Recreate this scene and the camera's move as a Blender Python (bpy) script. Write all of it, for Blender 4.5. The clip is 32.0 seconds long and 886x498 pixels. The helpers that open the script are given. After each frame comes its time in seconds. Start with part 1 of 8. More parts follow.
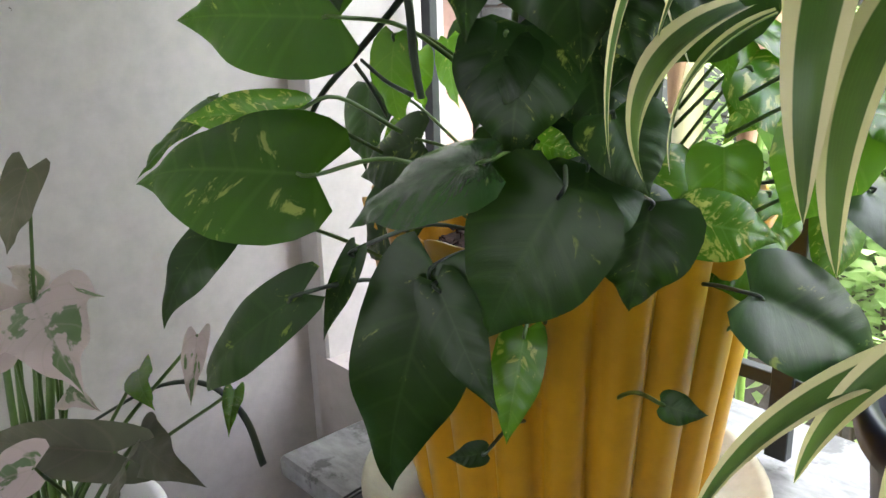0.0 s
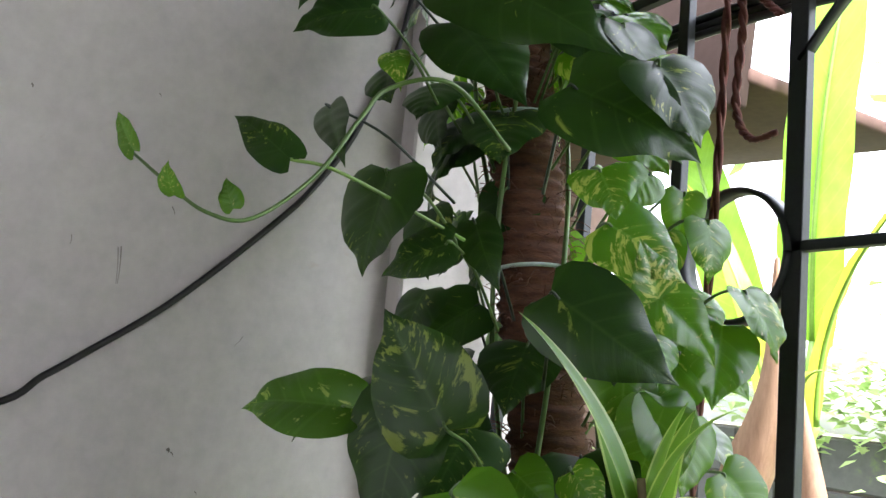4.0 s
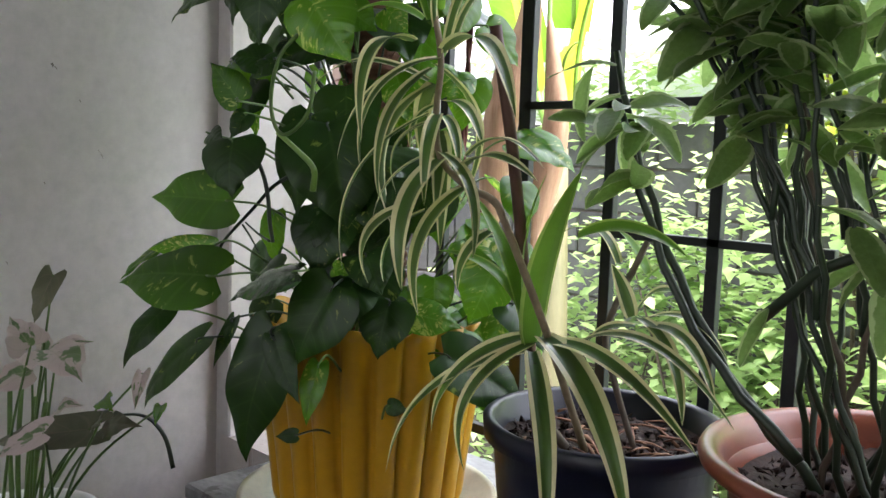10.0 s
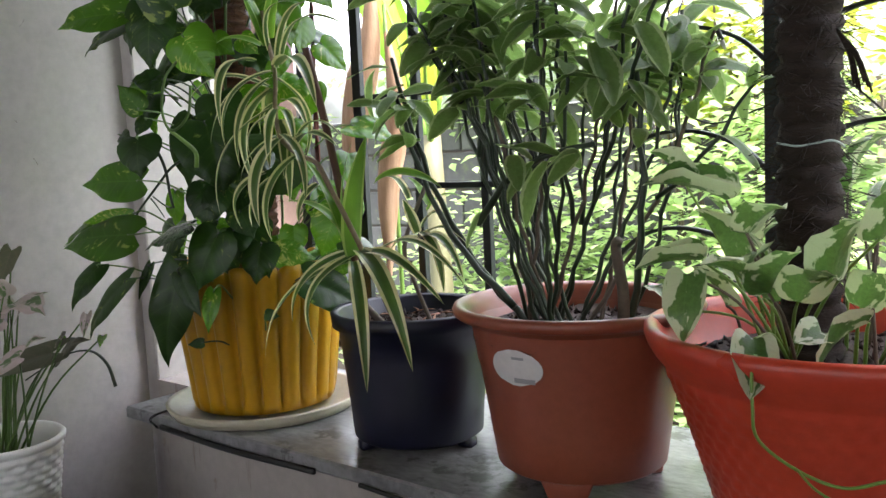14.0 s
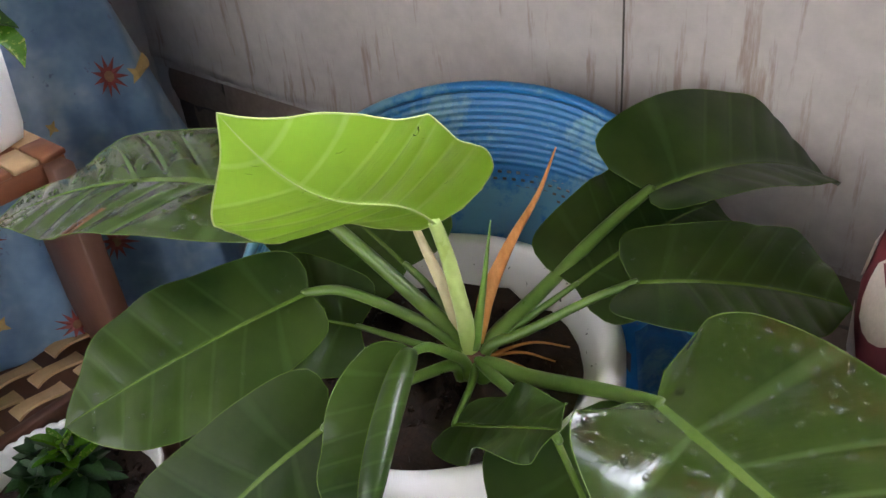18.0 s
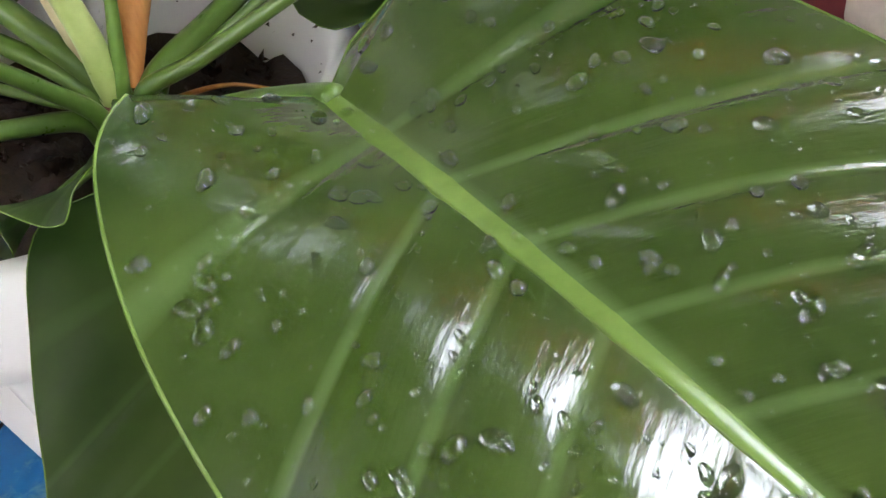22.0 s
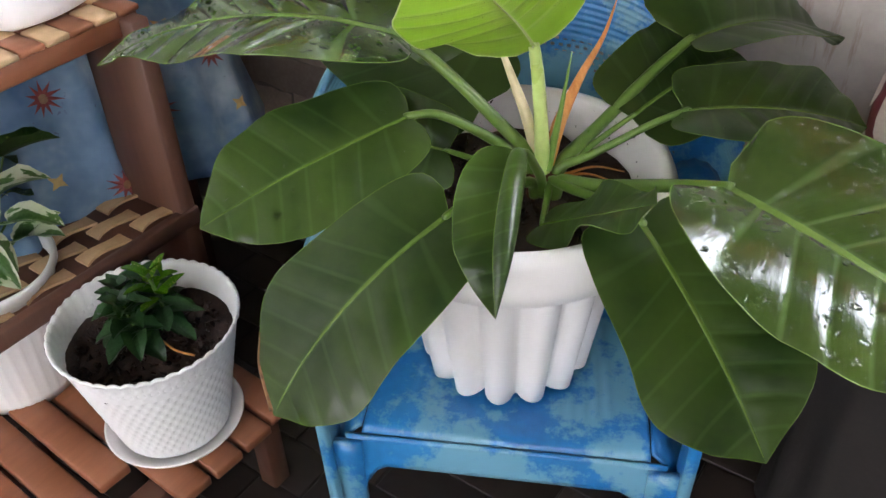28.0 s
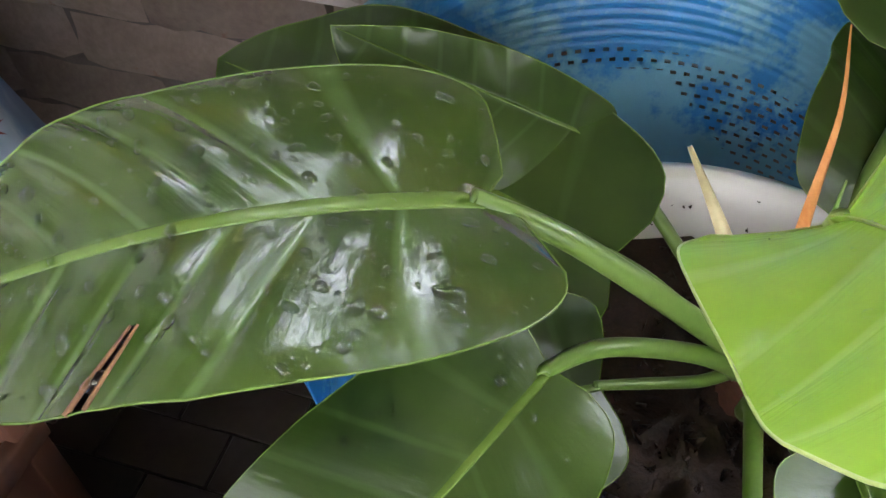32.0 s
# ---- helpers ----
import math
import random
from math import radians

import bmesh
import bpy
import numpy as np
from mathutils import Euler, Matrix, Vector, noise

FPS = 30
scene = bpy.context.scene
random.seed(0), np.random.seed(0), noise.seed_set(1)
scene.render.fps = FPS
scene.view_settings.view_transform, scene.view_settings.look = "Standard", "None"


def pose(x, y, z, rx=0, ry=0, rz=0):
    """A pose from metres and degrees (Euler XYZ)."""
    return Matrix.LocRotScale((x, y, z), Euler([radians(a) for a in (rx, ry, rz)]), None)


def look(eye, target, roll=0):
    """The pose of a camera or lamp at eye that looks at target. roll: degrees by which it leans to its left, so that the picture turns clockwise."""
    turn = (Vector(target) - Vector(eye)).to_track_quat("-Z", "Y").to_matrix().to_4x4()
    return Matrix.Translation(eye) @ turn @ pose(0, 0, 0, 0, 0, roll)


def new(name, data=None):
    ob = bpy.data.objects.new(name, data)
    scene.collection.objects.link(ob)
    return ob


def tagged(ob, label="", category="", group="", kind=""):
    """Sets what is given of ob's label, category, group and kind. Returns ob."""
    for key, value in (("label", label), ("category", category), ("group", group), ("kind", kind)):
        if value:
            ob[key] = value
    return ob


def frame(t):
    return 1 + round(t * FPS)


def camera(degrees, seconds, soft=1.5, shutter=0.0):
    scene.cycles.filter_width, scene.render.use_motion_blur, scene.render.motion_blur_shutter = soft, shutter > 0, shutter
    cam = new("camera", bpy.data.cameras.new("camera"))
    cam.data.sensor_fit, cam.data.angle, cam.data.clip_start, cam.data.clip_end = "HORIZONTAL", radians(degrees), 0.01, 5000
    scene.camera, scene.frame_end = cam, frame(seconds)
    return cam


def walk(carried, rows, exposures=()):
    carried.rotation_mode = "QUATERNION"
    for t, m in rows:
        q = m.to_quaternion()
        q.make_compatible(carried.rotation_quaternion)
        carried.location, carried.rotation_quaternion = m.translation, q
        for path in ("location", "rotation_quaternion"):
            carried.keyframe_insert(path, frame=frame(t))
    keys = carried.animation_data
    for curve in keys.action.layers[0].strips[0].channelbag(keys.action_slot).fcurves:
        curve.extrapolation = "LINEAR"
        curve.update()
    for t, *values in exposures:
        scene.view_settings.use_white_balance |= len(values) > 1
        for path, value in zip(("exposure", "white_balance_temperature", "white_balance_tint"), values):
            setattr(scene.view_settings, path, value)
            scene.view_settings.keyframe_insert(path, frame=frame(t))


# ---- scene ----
cam = camera(54.1, 32.0)
# seconds, x, y, z and the turn in degrees
PATH = [
    (0, -0.0058, -0.0166, 1.7123, 72.05, 1.66, 47.68),
    (0.5, -0.0191, -0.0311, 1.7453, 76.53, 2.16, 46.02),
    (1, -0.0001, -0.0362, 1.7934, 79.01, 2.20, 46.32),
    (1.5, 0.0262, -0.0296, 1.8324, 81.00, 0.33, 46.59),
    (2, 0.0548, -0.0345, 1.8667, 85.23, -2.17, 47.61),
    (2.5, 0.0916, -0.0347, 1.9214, 88.32, -3.86, 52.96),
    (3, 0.1317, -0.0296, 1.9609, 90.18, -4.64, 57.26),
    (3.5, 0.1784, -0.0323, 1.9853, 93.07, -4.73, 57.98),
    (4, 0.2273, -0.0423, 2.0087, 98.58, -5.28, 57.91),
    (4.5, 0.2630, -0.0554, 2.0267, 102.68, -5.96, 58.21),
    (6.5, 0.2995, -0.0891, 2.0992, 109.82, -8.06, 62.20),
    (7, 0.3113, -0.0914, 2.0661, 109.64, -7.26, 62.68),
    (7.5, 0.3120, -0.0720, 1.9950, 102.68, -4.68, 63.66),
    (8, 0.3010, -0.0650, 1.9033, 93.69, -4.79, 63.06),
    (8.5, 0.3076, -0.1213, 1.8472, 89.89, -4.88, 57.94),
    (9, 0.3470, -0.2001, 1.7978, 87.73, -3.14, 52.54),
    (9.5, 0.4294, -0.2544, 1.7683, 85.11, -2.08, 49.42),
    (10, 0.4950, -0.2830, 1.7454, 84.11, -1.83, 44.80),
    (10.5, 0.5706, -0.3150, 1.7328, 83.47, -1.25, 40.18),
    (11, 0.6727, -0.3569, 1.7294, 83.56, -0.82, 39.67),
    (11.5, 0.7818, -0.4051, 1.7139, 83.28, -0.35, 39.51),
    (12, 0.8591, -0.4571, 1.7027, 83.30, 0.45, 39.47),
    (12.5, 0.9153, -0.5031, 1.7048, 83.11, 1.12, 39.19),
    (13, 0.9360, -0.5270, 1.6988, 83.23, 1.78, 39.16),
    (13.5, 0.9402, -0.5427, 1.7021, 83.62, 2.39, 39.21),
    (15.5, 0.9096, -0.5356, 1.6745, 84.63, 3.37, 40.40),
    (16, 0.9004, -0.5132, 1.6094, 77.21, 3.53, 40.52),
    (16.5, 0.9084, -0.4915, 1.5407, 71.04, 3.91, 40.72),
    (17, 0.9198, -0.4857, 1.4592, 65.71, 4.74, 40.40),
    (17.5, 0.9097, -0.4683, 1.3873, 60.18, 5.05, 40.40),
    (18, 0.8715, -0.4505, 1.3285, 55.53, 5.21, 39.39),
    (18.5, 0.8314, -0.4250, 1.2654, 53.00, 4.70, 37.71),
    (19, 0.8200, -0.4172, 1.1946, 52.87, 4.74, 37.31),
    (19.5, 0.8601, -0.3598, 1.1270, 51.30, 4.74, 36.68),
    (20, 0.8919, -0.2881, 1.0567, 50.27, 4.92, 35.23),
    (20.5, 0.9037, -0.2402, 1.0075, 49.07, 5.86, 34.92),
    (21, 0.9140, -0.1942, 0.9769, 48.27, 5.90, 34.95),
    (21.5, 0.8975, -0.1696, 0.9604, 48.57, 6.03, 34.90),
    (22, 0.8816, -0.1670, 0.9575, 49.29, 6.12, 34.85),
    (22.5, 0.8674, -0.1947, 0.9788, 50.43, 5.39, 35.31),
    (23, 0.8293, -0.2251, 1.0127, 51.00, 4.38, 36.32),
    (23.5, 0.8299, -0.2655, 1.0592, 51.32, 4.01, 36.79),
    (24, 0.8325, -0.3323, 1.0847, 51.68, 3.51, 36.77),
    (24.5, 0.8264, -0.3932, 1.1161, 51.94, 3.23, 36.76),
    (25, 0.8248, -0.4555, 1.1678, 52.06, 2.95, 36.58),
    (25.5, 0.8213, -0.5094, 1.2296, 51.85, 2.66, 36.53),
    (27.5, 0.8521, -0.7483, 1.2786, 54.75, 2.55, 33.91),
    (28, 0.8307, -0.7496, 1.3047, 51.89, 1.65, 34.79),
    (28.5, 0.7678, -0.6420, 1.3428, 50.47, 0.34, 36.31),
    (29, 0.7176, -0.4706, 1.3647, 47.01, -0.45, 39.27),
    (29.5, 0.6253, -0.3687, 1.3683, 46.20, -0.60, 39.63),
    (30, 0.4630, -0.3120, 1.3477, 43.83, 1.61, 27.62),
    (30.5, 0.3549, -0.2879, 1.3219, 42.11, 2.16, 15.10),
    (31, 0.2923, -0.2622, 1.2844, 41.33, 3.57, 12.59),
    (31.5, 0.2712, -0.2546, 1.2360, 41.18, 3.71, 12.91),
    (32, 0.2592, -0.2841, 1.2044, 41.28, 0.60, 16.99),
]

walk(cam, [(t, pose(x, y, z, a, b, c)) for t, x, y, z, a, b, c in PATH],
     exposures=[(t, stops, 6250, 17) for t, stops in ((0.0, 3.15), (1.0, 3.2), (2.5, 2.95), (3.5, 2.7), (4.5, 2.6), (6.5, 2.75), (8.0, 2.65), (10.0, 2.5), (11.0, 2.55), (13.5, 2.6), (15.5, 2.5), (16.2, 2.5), (17.0, 3.2), (18.2, 4.0), (21.0, 4.2), (22.5, 4.35), (25.0, 4.35), (28.0, 4.15), (29.0, 4.05), (30.0, 4.6), (32.0, 4.6))])

# ---- daylight: bright overcast sky over the garden side ----
world = bpy.data.worlds.new("sky")
scene.world = world
world.use_nodes = True
wn = world.node_tree
sky = wn.nodes.new("ShaderNodeTexSky")
sky.sky_type = "NISHITA"
sky.sun_disc = False
sky.sun_elevation = radians(45)
sky.sun_rotation = radians(103)
sky.air_density = 1.6
sky.dust_density = 4.0
soft_white = wn.nodes.new("ShaderNodeMixRGB")
soft_white.inputs[0].default_value = 0.72
soft_white.inputs[2].default_value = (10.5, 10.8, 11.2, 1)
wn.links.new(sky.outputs[0], soft_white.inputs[1])
wn.links.new(soft_white.outputs[0], wn.nodes["Background"].inputs[0])
wn.nodes["Background"].inputs[1].default_value = 0.15

sun = new("sun", bpy.data.lights.new("sun", "SUN"))
sun.data.energy = 5.0
sun.data.angle = radians(14)
sun.data.color = (1.0, 0.96, 0.9)
sun.matrix_world = look((4.4, -1.0, 4.4), (0, 0, 0))

# ---- small tools ----
FLOOR = -0.06


def mesh_of(name, verts, faces, smooth=True, uvs=None):
    me = bpy.data.meshes.new(name)
    me.from_pydata([tuple(v) for v in verts], [], [tuple(f) for f in faces])
    if smooth:
        me.polygons.foreach_set("use_smooth", [True] * len(me.polygons))
    if uvs is not None:
        layer = me.uv_layers.new(name="UVMap")
        for poly in me.polygons:
            for li in poly.loop_indices:
                layer.data[li].uv = uvs[me.loops[li].vertex_index]
    me.update()
    return me


def thing(name, label, category, group="", kind="", at=(0, 0, 0)):
    ob = new(name)
    ob.empty_display_size = 0.02
    ob.location = at
    return tagged(ob, label, category, group, kind)


def put(name, me, material, parent=None, label="", m=None):
    ob = new(name, me)
    if material is not None and not me.materials:
        me.materials.append(material)
    elif material is not None and me.materials[0] != material:
        ob.material_slots[0].link = "OBJECT"
        ob.material_slots[0].material = material
    if parent is not None:
        ob.parent = parent
        if parent.type == "EMPTY" and parent.parent is None:
            ob.matrix_parent_inverse = Matrix.Translation(parent.location).inverted()
        else:
            ob.matrix_parent_inverse = Matrix.Identity(4)
    if m is not None:
        ob.matrix_basis = m
    if label:
        ob["label"] = label
    return ob


def part(name, bm, material, parent=None, label="", smooth=True):
    me = bpy.data.meshes.new(name)
    if isinstance(bm, bmesh.types.BMesh):
        bm.to_mesh(me)
        bm.free()
    else:
        me.from_pydata([tuple(v) for v in bm[0]], [], [tuple(f) for f in bm[1]])
    if smooth:
        me.polygons.foreach_set("use_smooth", [True] * len(me.polygons))
    me.update()
    return put(name, me, material, parent, label)


def block(size, at=(0, 0, 0), turn=None, bevel=0.003, segments=1):
    bm = bmesh.new()
    bmesh.ops.create_cube(bm, size=1.0, matrix=Matrix.Diagonal((*size, 1)))
    if bevel:
        bmesh.ops.bevel(bm, geom=bm.edges[:], offset=bevel, segments=segments, affect="EDGES", profile=0.5)
    m = Matrix.Translation(at) @ (turn.to_4x4() if turn is not None else Matrix.Identity(4))
    bmesh.ops.transform(bm, matrix=m, verts=bm.verts[:])
    return bm


def lathe(profile, segments=48, ripple=None, at=(0, 0, 0)):
    """Turned form from (radius, height) pairs; ripple(angle, k, r, z) may move the radius."""
    verts, faces = [], []
    for k, (r, z) in enumerate(profile):
        for i in range(segments):
            a = 2 * math.pi * i / segments
            rr, zz = ripple(a, k, r, z) if ripple else (r, z)
            verts.append((at[0] + rr * math.cos(a), at[1] + rr * math.sin(a), at[2] + zz))
    for k in range(len(profile) - 1):
        for i in range(segments):
            j = (i + 1) % segments
            faces.append((k * segments + i, k * segments + j, (k + 1) * segments + j, (k + 1) * segments + i))
    return verts, faces


def smooth_path(points, steps=6):
    """Points along a smooth line through the given ones."""
    p = [Vector(q) for q in points]
    if len(p) < 3:
        return [p[0].lerp(p[-1], i / steps) for i in range(steps + 1)]
    p = [p[0] * 2 - p[1]] + p + [p[-1] * 2 - p[-2]]
    out = []
    for k in range(1, len(p) - 2):
        a, b, c, d = p[k - 1:k + 3]
        for i in range(steps):
            t = i / steps
            out.append(0.5 * (2 * b + (c - a) * t + (2 * a - 5 * b + 4 * c - d) * t * t + (3 * b - a - 3 * c + d) * t ** 3))
    return out + [p[-2]]


def tube(points, radius, sides=8, steps=6, flat=1.0, straight=False):
    """A rod along a smooth line; radius is a number or a (start, end) pair, flat squashes it upwards."""
    line = [Vector(q) for q in points] if straight else smooth_path(points, steps)
    r0, r1 = radius if isinstance(radius, tuple) else (radius, radius)
    verts, faces = [], []
    up = Vector((0, 0, 1))
    n = len(line)
    for k, q in enumerate(line):
        t = (line[min(k + 1, n - 1)] - line[max(k - 1, 0)]).normalized()
        side = t.cross(up)
        if side.length < 0.05:
            side = t.cross(Vector((1, 0, 0)))
        side.normalize()
        over = side.cross(t)
        up = over
        r = r0 + (r1 - r0) * k / max(1, n - 1)
        for i in range(sides):
            a = 2 * math.pi * i / sides
            verts.append(q + side * (r * math.cos(a)) + over * (r * flat * math.sin(a)))
    for k in range(n - 1):
        for i in range(sides):
            j = (i + 1) % sides
            faces.append((k * sides + i, k * sides + j, (k + 1) * sides + j, (k + 1) * sides + i))
    faces.append(tuple(range(sides))[::-1])
    faces.append(tuple((n - 1) * sides + i for i in range(sides)))
    return verts, faces


def join(*pairs):
    verts, faces = [], []
    for v, f in pairs:
        o = len(verts)
        verts += list(v)
        faces += [tuple(i + o for i in q) for q in f]
    return verts, faces


def heart(s, point=0.9):
    """Half width along a leaf with rounded lobes and a drawn-out tip."""
    return (s + 0.004) ** 0.45 * max(0.0, 1 - s) ** point / ((0.45 / (0.45 + point)) ** 0.45 * (point / (0.45 + point)) ** point)


def strap(s, point=0.7):
    return (s + 0.05) ** 0.35 * max(0.0, 1 - s) ** point / 0.66


def oval(s, point=0.7):
    return (s + 0.01) ** 0.6 * max(0.0, 1 - s) ** point / 0.60


def blade(joint, tip, face, width, outline=heart, lobe=0.14, fold=0.25, arch=0.10, wave=0.0, waves=2.5, curl=0.0,
          roll=0.0, quilt=0.0, veins=8, ns=14, nu=8, seed=0.0, point=None, near=1.0, far=1.0, tear=None, fold_near=None, base=0.45, slant=0.0, early=1.0):
    """A leaf from its joint to its tip, its upper side towards face. fold lifts both halves, arch bows the midrib,
    wave ripples the margin, curl turns the margins up, roll rolls one half, quilt swells the fields between the veins,
    near and far scale the two halves, tear = (side, place, depth, opening) opens a slit from the margin."""
    J, T, N = Vector(joint), Vector(tip), Vector(face)
    L = (T - J).length
    t0 = (T - J).normalized()
    N = (N - t0 * N.dot(t0)).normalized()
    M = (J + T) / 2 + N * arch * L * 2
    mid = lambda s: (1 - s) ** 2 * J + 2 * s * (1 - s) * M + s * s * T  # noqa: E731
    verts, uvs, faces, line = [], [], [], []
    for a in range(ns + 1):
        s = 0.5 - 0.5 * math.cos(math.pi * a / ns) if outline is not strap else a / ns
        s = 0.35 * s + 0.65 * s ** 1.25 if outline is heart else s
        P = mid(s)
        t = ((mid(min(1, s + 0.02)) - mid(max(0, s - 0.02)))).normalized()
        side = N.cross(t).normalized()
        n = t.cross(side)
        line.append(P)
        row = s
        w0 = width / 2 * ((outline(s, point) if point else outline(s)) if s < 1 else 0.0)
        for b in range(nu + 1):
            u = 2 * b / nu - 1
            au = abs(u)
            if slant:
                s = row + slant * au * row * (1 - row)
                P = mid(s)
                t = ((mid(min(1, s + 0.02)) - mid(max(0, s - 0.02)))).normalized()
                side = N.cross(t).normalized()
                n = t.cross(side)
                w0 = width / 2 * ((outline(s, point) if point else outline(s)) if s < 0.9999 else 0.0)
            w = w0 * (far if u > 0 else near)
            d = w * au
            bend = fold_near if fold_near is not None and u < 0 else fold
            lift = math.sin(bend) * d + curl * w * au ** 3
            lift += wave * width * au * au * math.sin(2 * math.pi * waves * s + seed + (1.3 if u > 0 else 0)) * min(1, 6 * (1 - s))
            if quilt:
                lift += quilt * math.sin(2 * math.pi * veins * (s - 0.22 * au * (1 - s) - 0.05)) * min(1, 3 * au) * min(1, 2.5 * (1 - au) + 0.15) * min(1, 5 * s)
                lift -= quilt * 1.5 * math.exp(-(au / 0.10) ** 2)
            out = math.cos(bend) * d
            if roll and u * roll > 0:
                ang = abs(roll) * au
                out = w * math.sin(ang) / abs(roll)
                lift = w * (1 - math.cos(ang)) / abs(roll)
            back = lobe * math.sin(math.pi * (s / 0.34) ** early) * au if s < 0.34 else 0.0
            q = P + side * (out if u > 0 else -out) + n * lift - t * (L * back)
            if tear and u * tear[0] > 0 and au > tear[2]:
                gap = tear[3] * (au - tear[2]) / (1 - tear[2])
                q = q + t * (gap if row > tear[1] else -gap) * math.exp(-abs(row - tear[1]) / 0.08)
            verts.append(q)
            uvs.append((u * 0.5 + 0.5, row))
    for a in range(ns):
        cut = tear and uvs[a * (nu + 1)][1] <= tear[1] < uvs[(a + 1) * (nu + 1)][1]
        for b in range(nu):
            u = 2 * (b + 0.5) / nu - 1
            if cut and u * tear[0] > 0 and abs(u) > tear[2]:
                continue
            k = a * (nu + 1) + b
            faces.append((k, k + 1, k + nu + 2, k + nu + 1))
    return verts, faces, uvs, line


def eased(pairs, x):
    """A smooth line through (place, value) pairs."""
    k = 0
    while k < len(pairs) - 2 and x > pairs[k + 1][0]:
        k += 1
    (x0, y0), (x1, y1) = pairs[k], pairs[k + 1]
    lo = (y1 - pairs[k - 1][1]) / (x1 - pairs[k - 1][0]) if k else (y1 - y0) / (x1 - x0)
    hi = (pairs[k + 2][1] - y0) / (pairs[k + 2][0] - x0) if k + 2 < len(pairs) else (y1 - y0) / (x1 - x0)
    h = x1 - x0
    t = min(1.0, max(0.0, (x - x0) / h))
    return (2 * t ** 3 - 3 * t * t + 1) * y0 + (t ** 3 - 2 * t * t + t) * h * lo + (3 * t * t - 2 * t ** 3) * y1 + (t ** 3 - t * t) * h * hi


def plate(joint, tip, face, left, right, lobes=(0.02, 0.02), rise=(0.0, 0.0), sway=(0.0, 0.0), fold=(0.1, 0.1), drop=(0.0, 0.0), flare=(0.0, 0.0),
          wave=0.003, waves=2.5, pleat=0.0015, veins=9, slant=0.6, roll=0.0, tear=None, ns=56, nu=22, seed=0.0):
    """A broad leaf from joint to tip. left and right: half width along the midrib as (place, metres); lobes: how far the two base lobes
    reach behind the joint; rise and sway bend the midrib up and sideways; fold tilts the halves, drop bends their margins down,
    flare lifts the base lobes, pleat swells the fields between the side veins, roll rolls the right half, tear as in blade()."""
    J, T, N = Vector(joint), Vector(tip), Vector(face)
    L = (T - J).length
    t0 = (T - J).normalized()
    N = (N - t0 * N.dot(t0)).normalized()
    S = N.cross(t0)
    c1 = J.lerp(T, 1 / 3) + N * rise[0] + S * sway[0]
    c2 = J.lerp(T, 2 / 3) + N * rise[1] + S * sway[1]
    mid = lambda s: (1 - s) ** 3 * J + 3 * s * (1 - s) ** 2 * c1 + 3 * s * s * (1 - s) * c2 + s ** 3 * T  # noqa: E731
    way = lambda s: (mid(min(1, s + 0.02)) - mid(max(0, s - 0.02))).normalized()  # noqa: E731
    verts, uvs, faces, line = [], [], [], []
    for a in range(ns + 1):
        row = 0.6 * a / ns + 0.4 * (0.5 - 0.5 * math.cos(math.pi * a / ns))
        line.append(mid(row))
        swell = (abs(math.sin(math.pi * veins * row)) ** 0.6 - 0.5) * min(1, 8 * row) * min(1, 6 * (1 - row))
        for b in range(nu + 1):
            u = 2 * b / nu - 1
            au, i = abs(u), 1 if u > 0 else 0
            form = right if i else left
            s = min(1.0, row + slant * eased(form, row) / L * au * math.sqrt(1 - row) * min(1, row / 0.15))
            w = max(0.0, eased(form, s)) if s < 0.9999 and row > 0 else 0.0
            t = way(s)
            side = N.cross(t).normalized()
            n = t.cross(side)
            d = w * au
            lift = math.sin(fold[i]) * d - drop[i] * d * au + flare[i] * math.exp(-(row / 0.13) ** 2) * au ** 1.4 * min(1, row / 0.02)
            lift += wave * au * au * math.sin(2 * math.pi * waves * row + seed + 1.3 * i) * min(1, 6 * (1 - row)) * min(1, 8 * row)
            lift += pleat * swell * min(1, 3.5 * au) * min(1, 5 * (1 - au) + 0.25)
            out = math.cos(fold[i]) * d
            if roll and i:
                out, lift = w * math.sin(roll * au) / roll, w * (1 - math.cos(roll * au)) / roll
            back = lobes[i] * math.sin(math.pi * math.sqrt(row / 0.22)) * au ** 1.2 if row < 0.22 else 0.0
            q = mid(s) + side * (out if i else -out) + n * lift - t * back
            if tear and u * tear[0] > 0 and au > tear[2]:
                gap = tear[3] * (au - tear[2]) / (1 - tear[2])
                q = q + t * (gap if row > tear[1] else -gap) * math.exp(-abs(row - tear[1]) / 0.08)
            verts.append(q)
            uvs.append((u * 0.5 + 0.5, row))
    for a in range(ns):
        cut = tear and uvs[a * (nu + 1)][1] <= tear[1] < uvs[(a + 1) * (nu + 1)][1]
        for b in range(nu):
            u = 2 * (b + 0.5) / nu - 1
            if cut and u * tear[0] > 0 and abs(u) > tear[2]:
                continue
            k = a * (nu + 1) + b
            faces.append((k, k + 1, k + nu + 2, k + nu + 1))
    return verts, faces, uvs, line

# ---- materials ----
def nodes_of(name):
    m = bpy.data.materials.new(name)
    m.use_nodes = True
    nt = m.node_tree
    return m, nt, nt.nodes["Principled BSDF"]


def ramp(nt, source, stops):
    r = nt.nodes.new("ShaderNodeValToRGB")
    while len(r.color_ramp.elements) < len(stops):
        r.color_ramp.elements.new(0.5)
    for e, (p, c) in zip(r.color_ramp.elements, stops):
        e.position, e.color = p, (*c, 1)
    nt.links.new(source, r.inputs[0])
    return r.outputs[0]


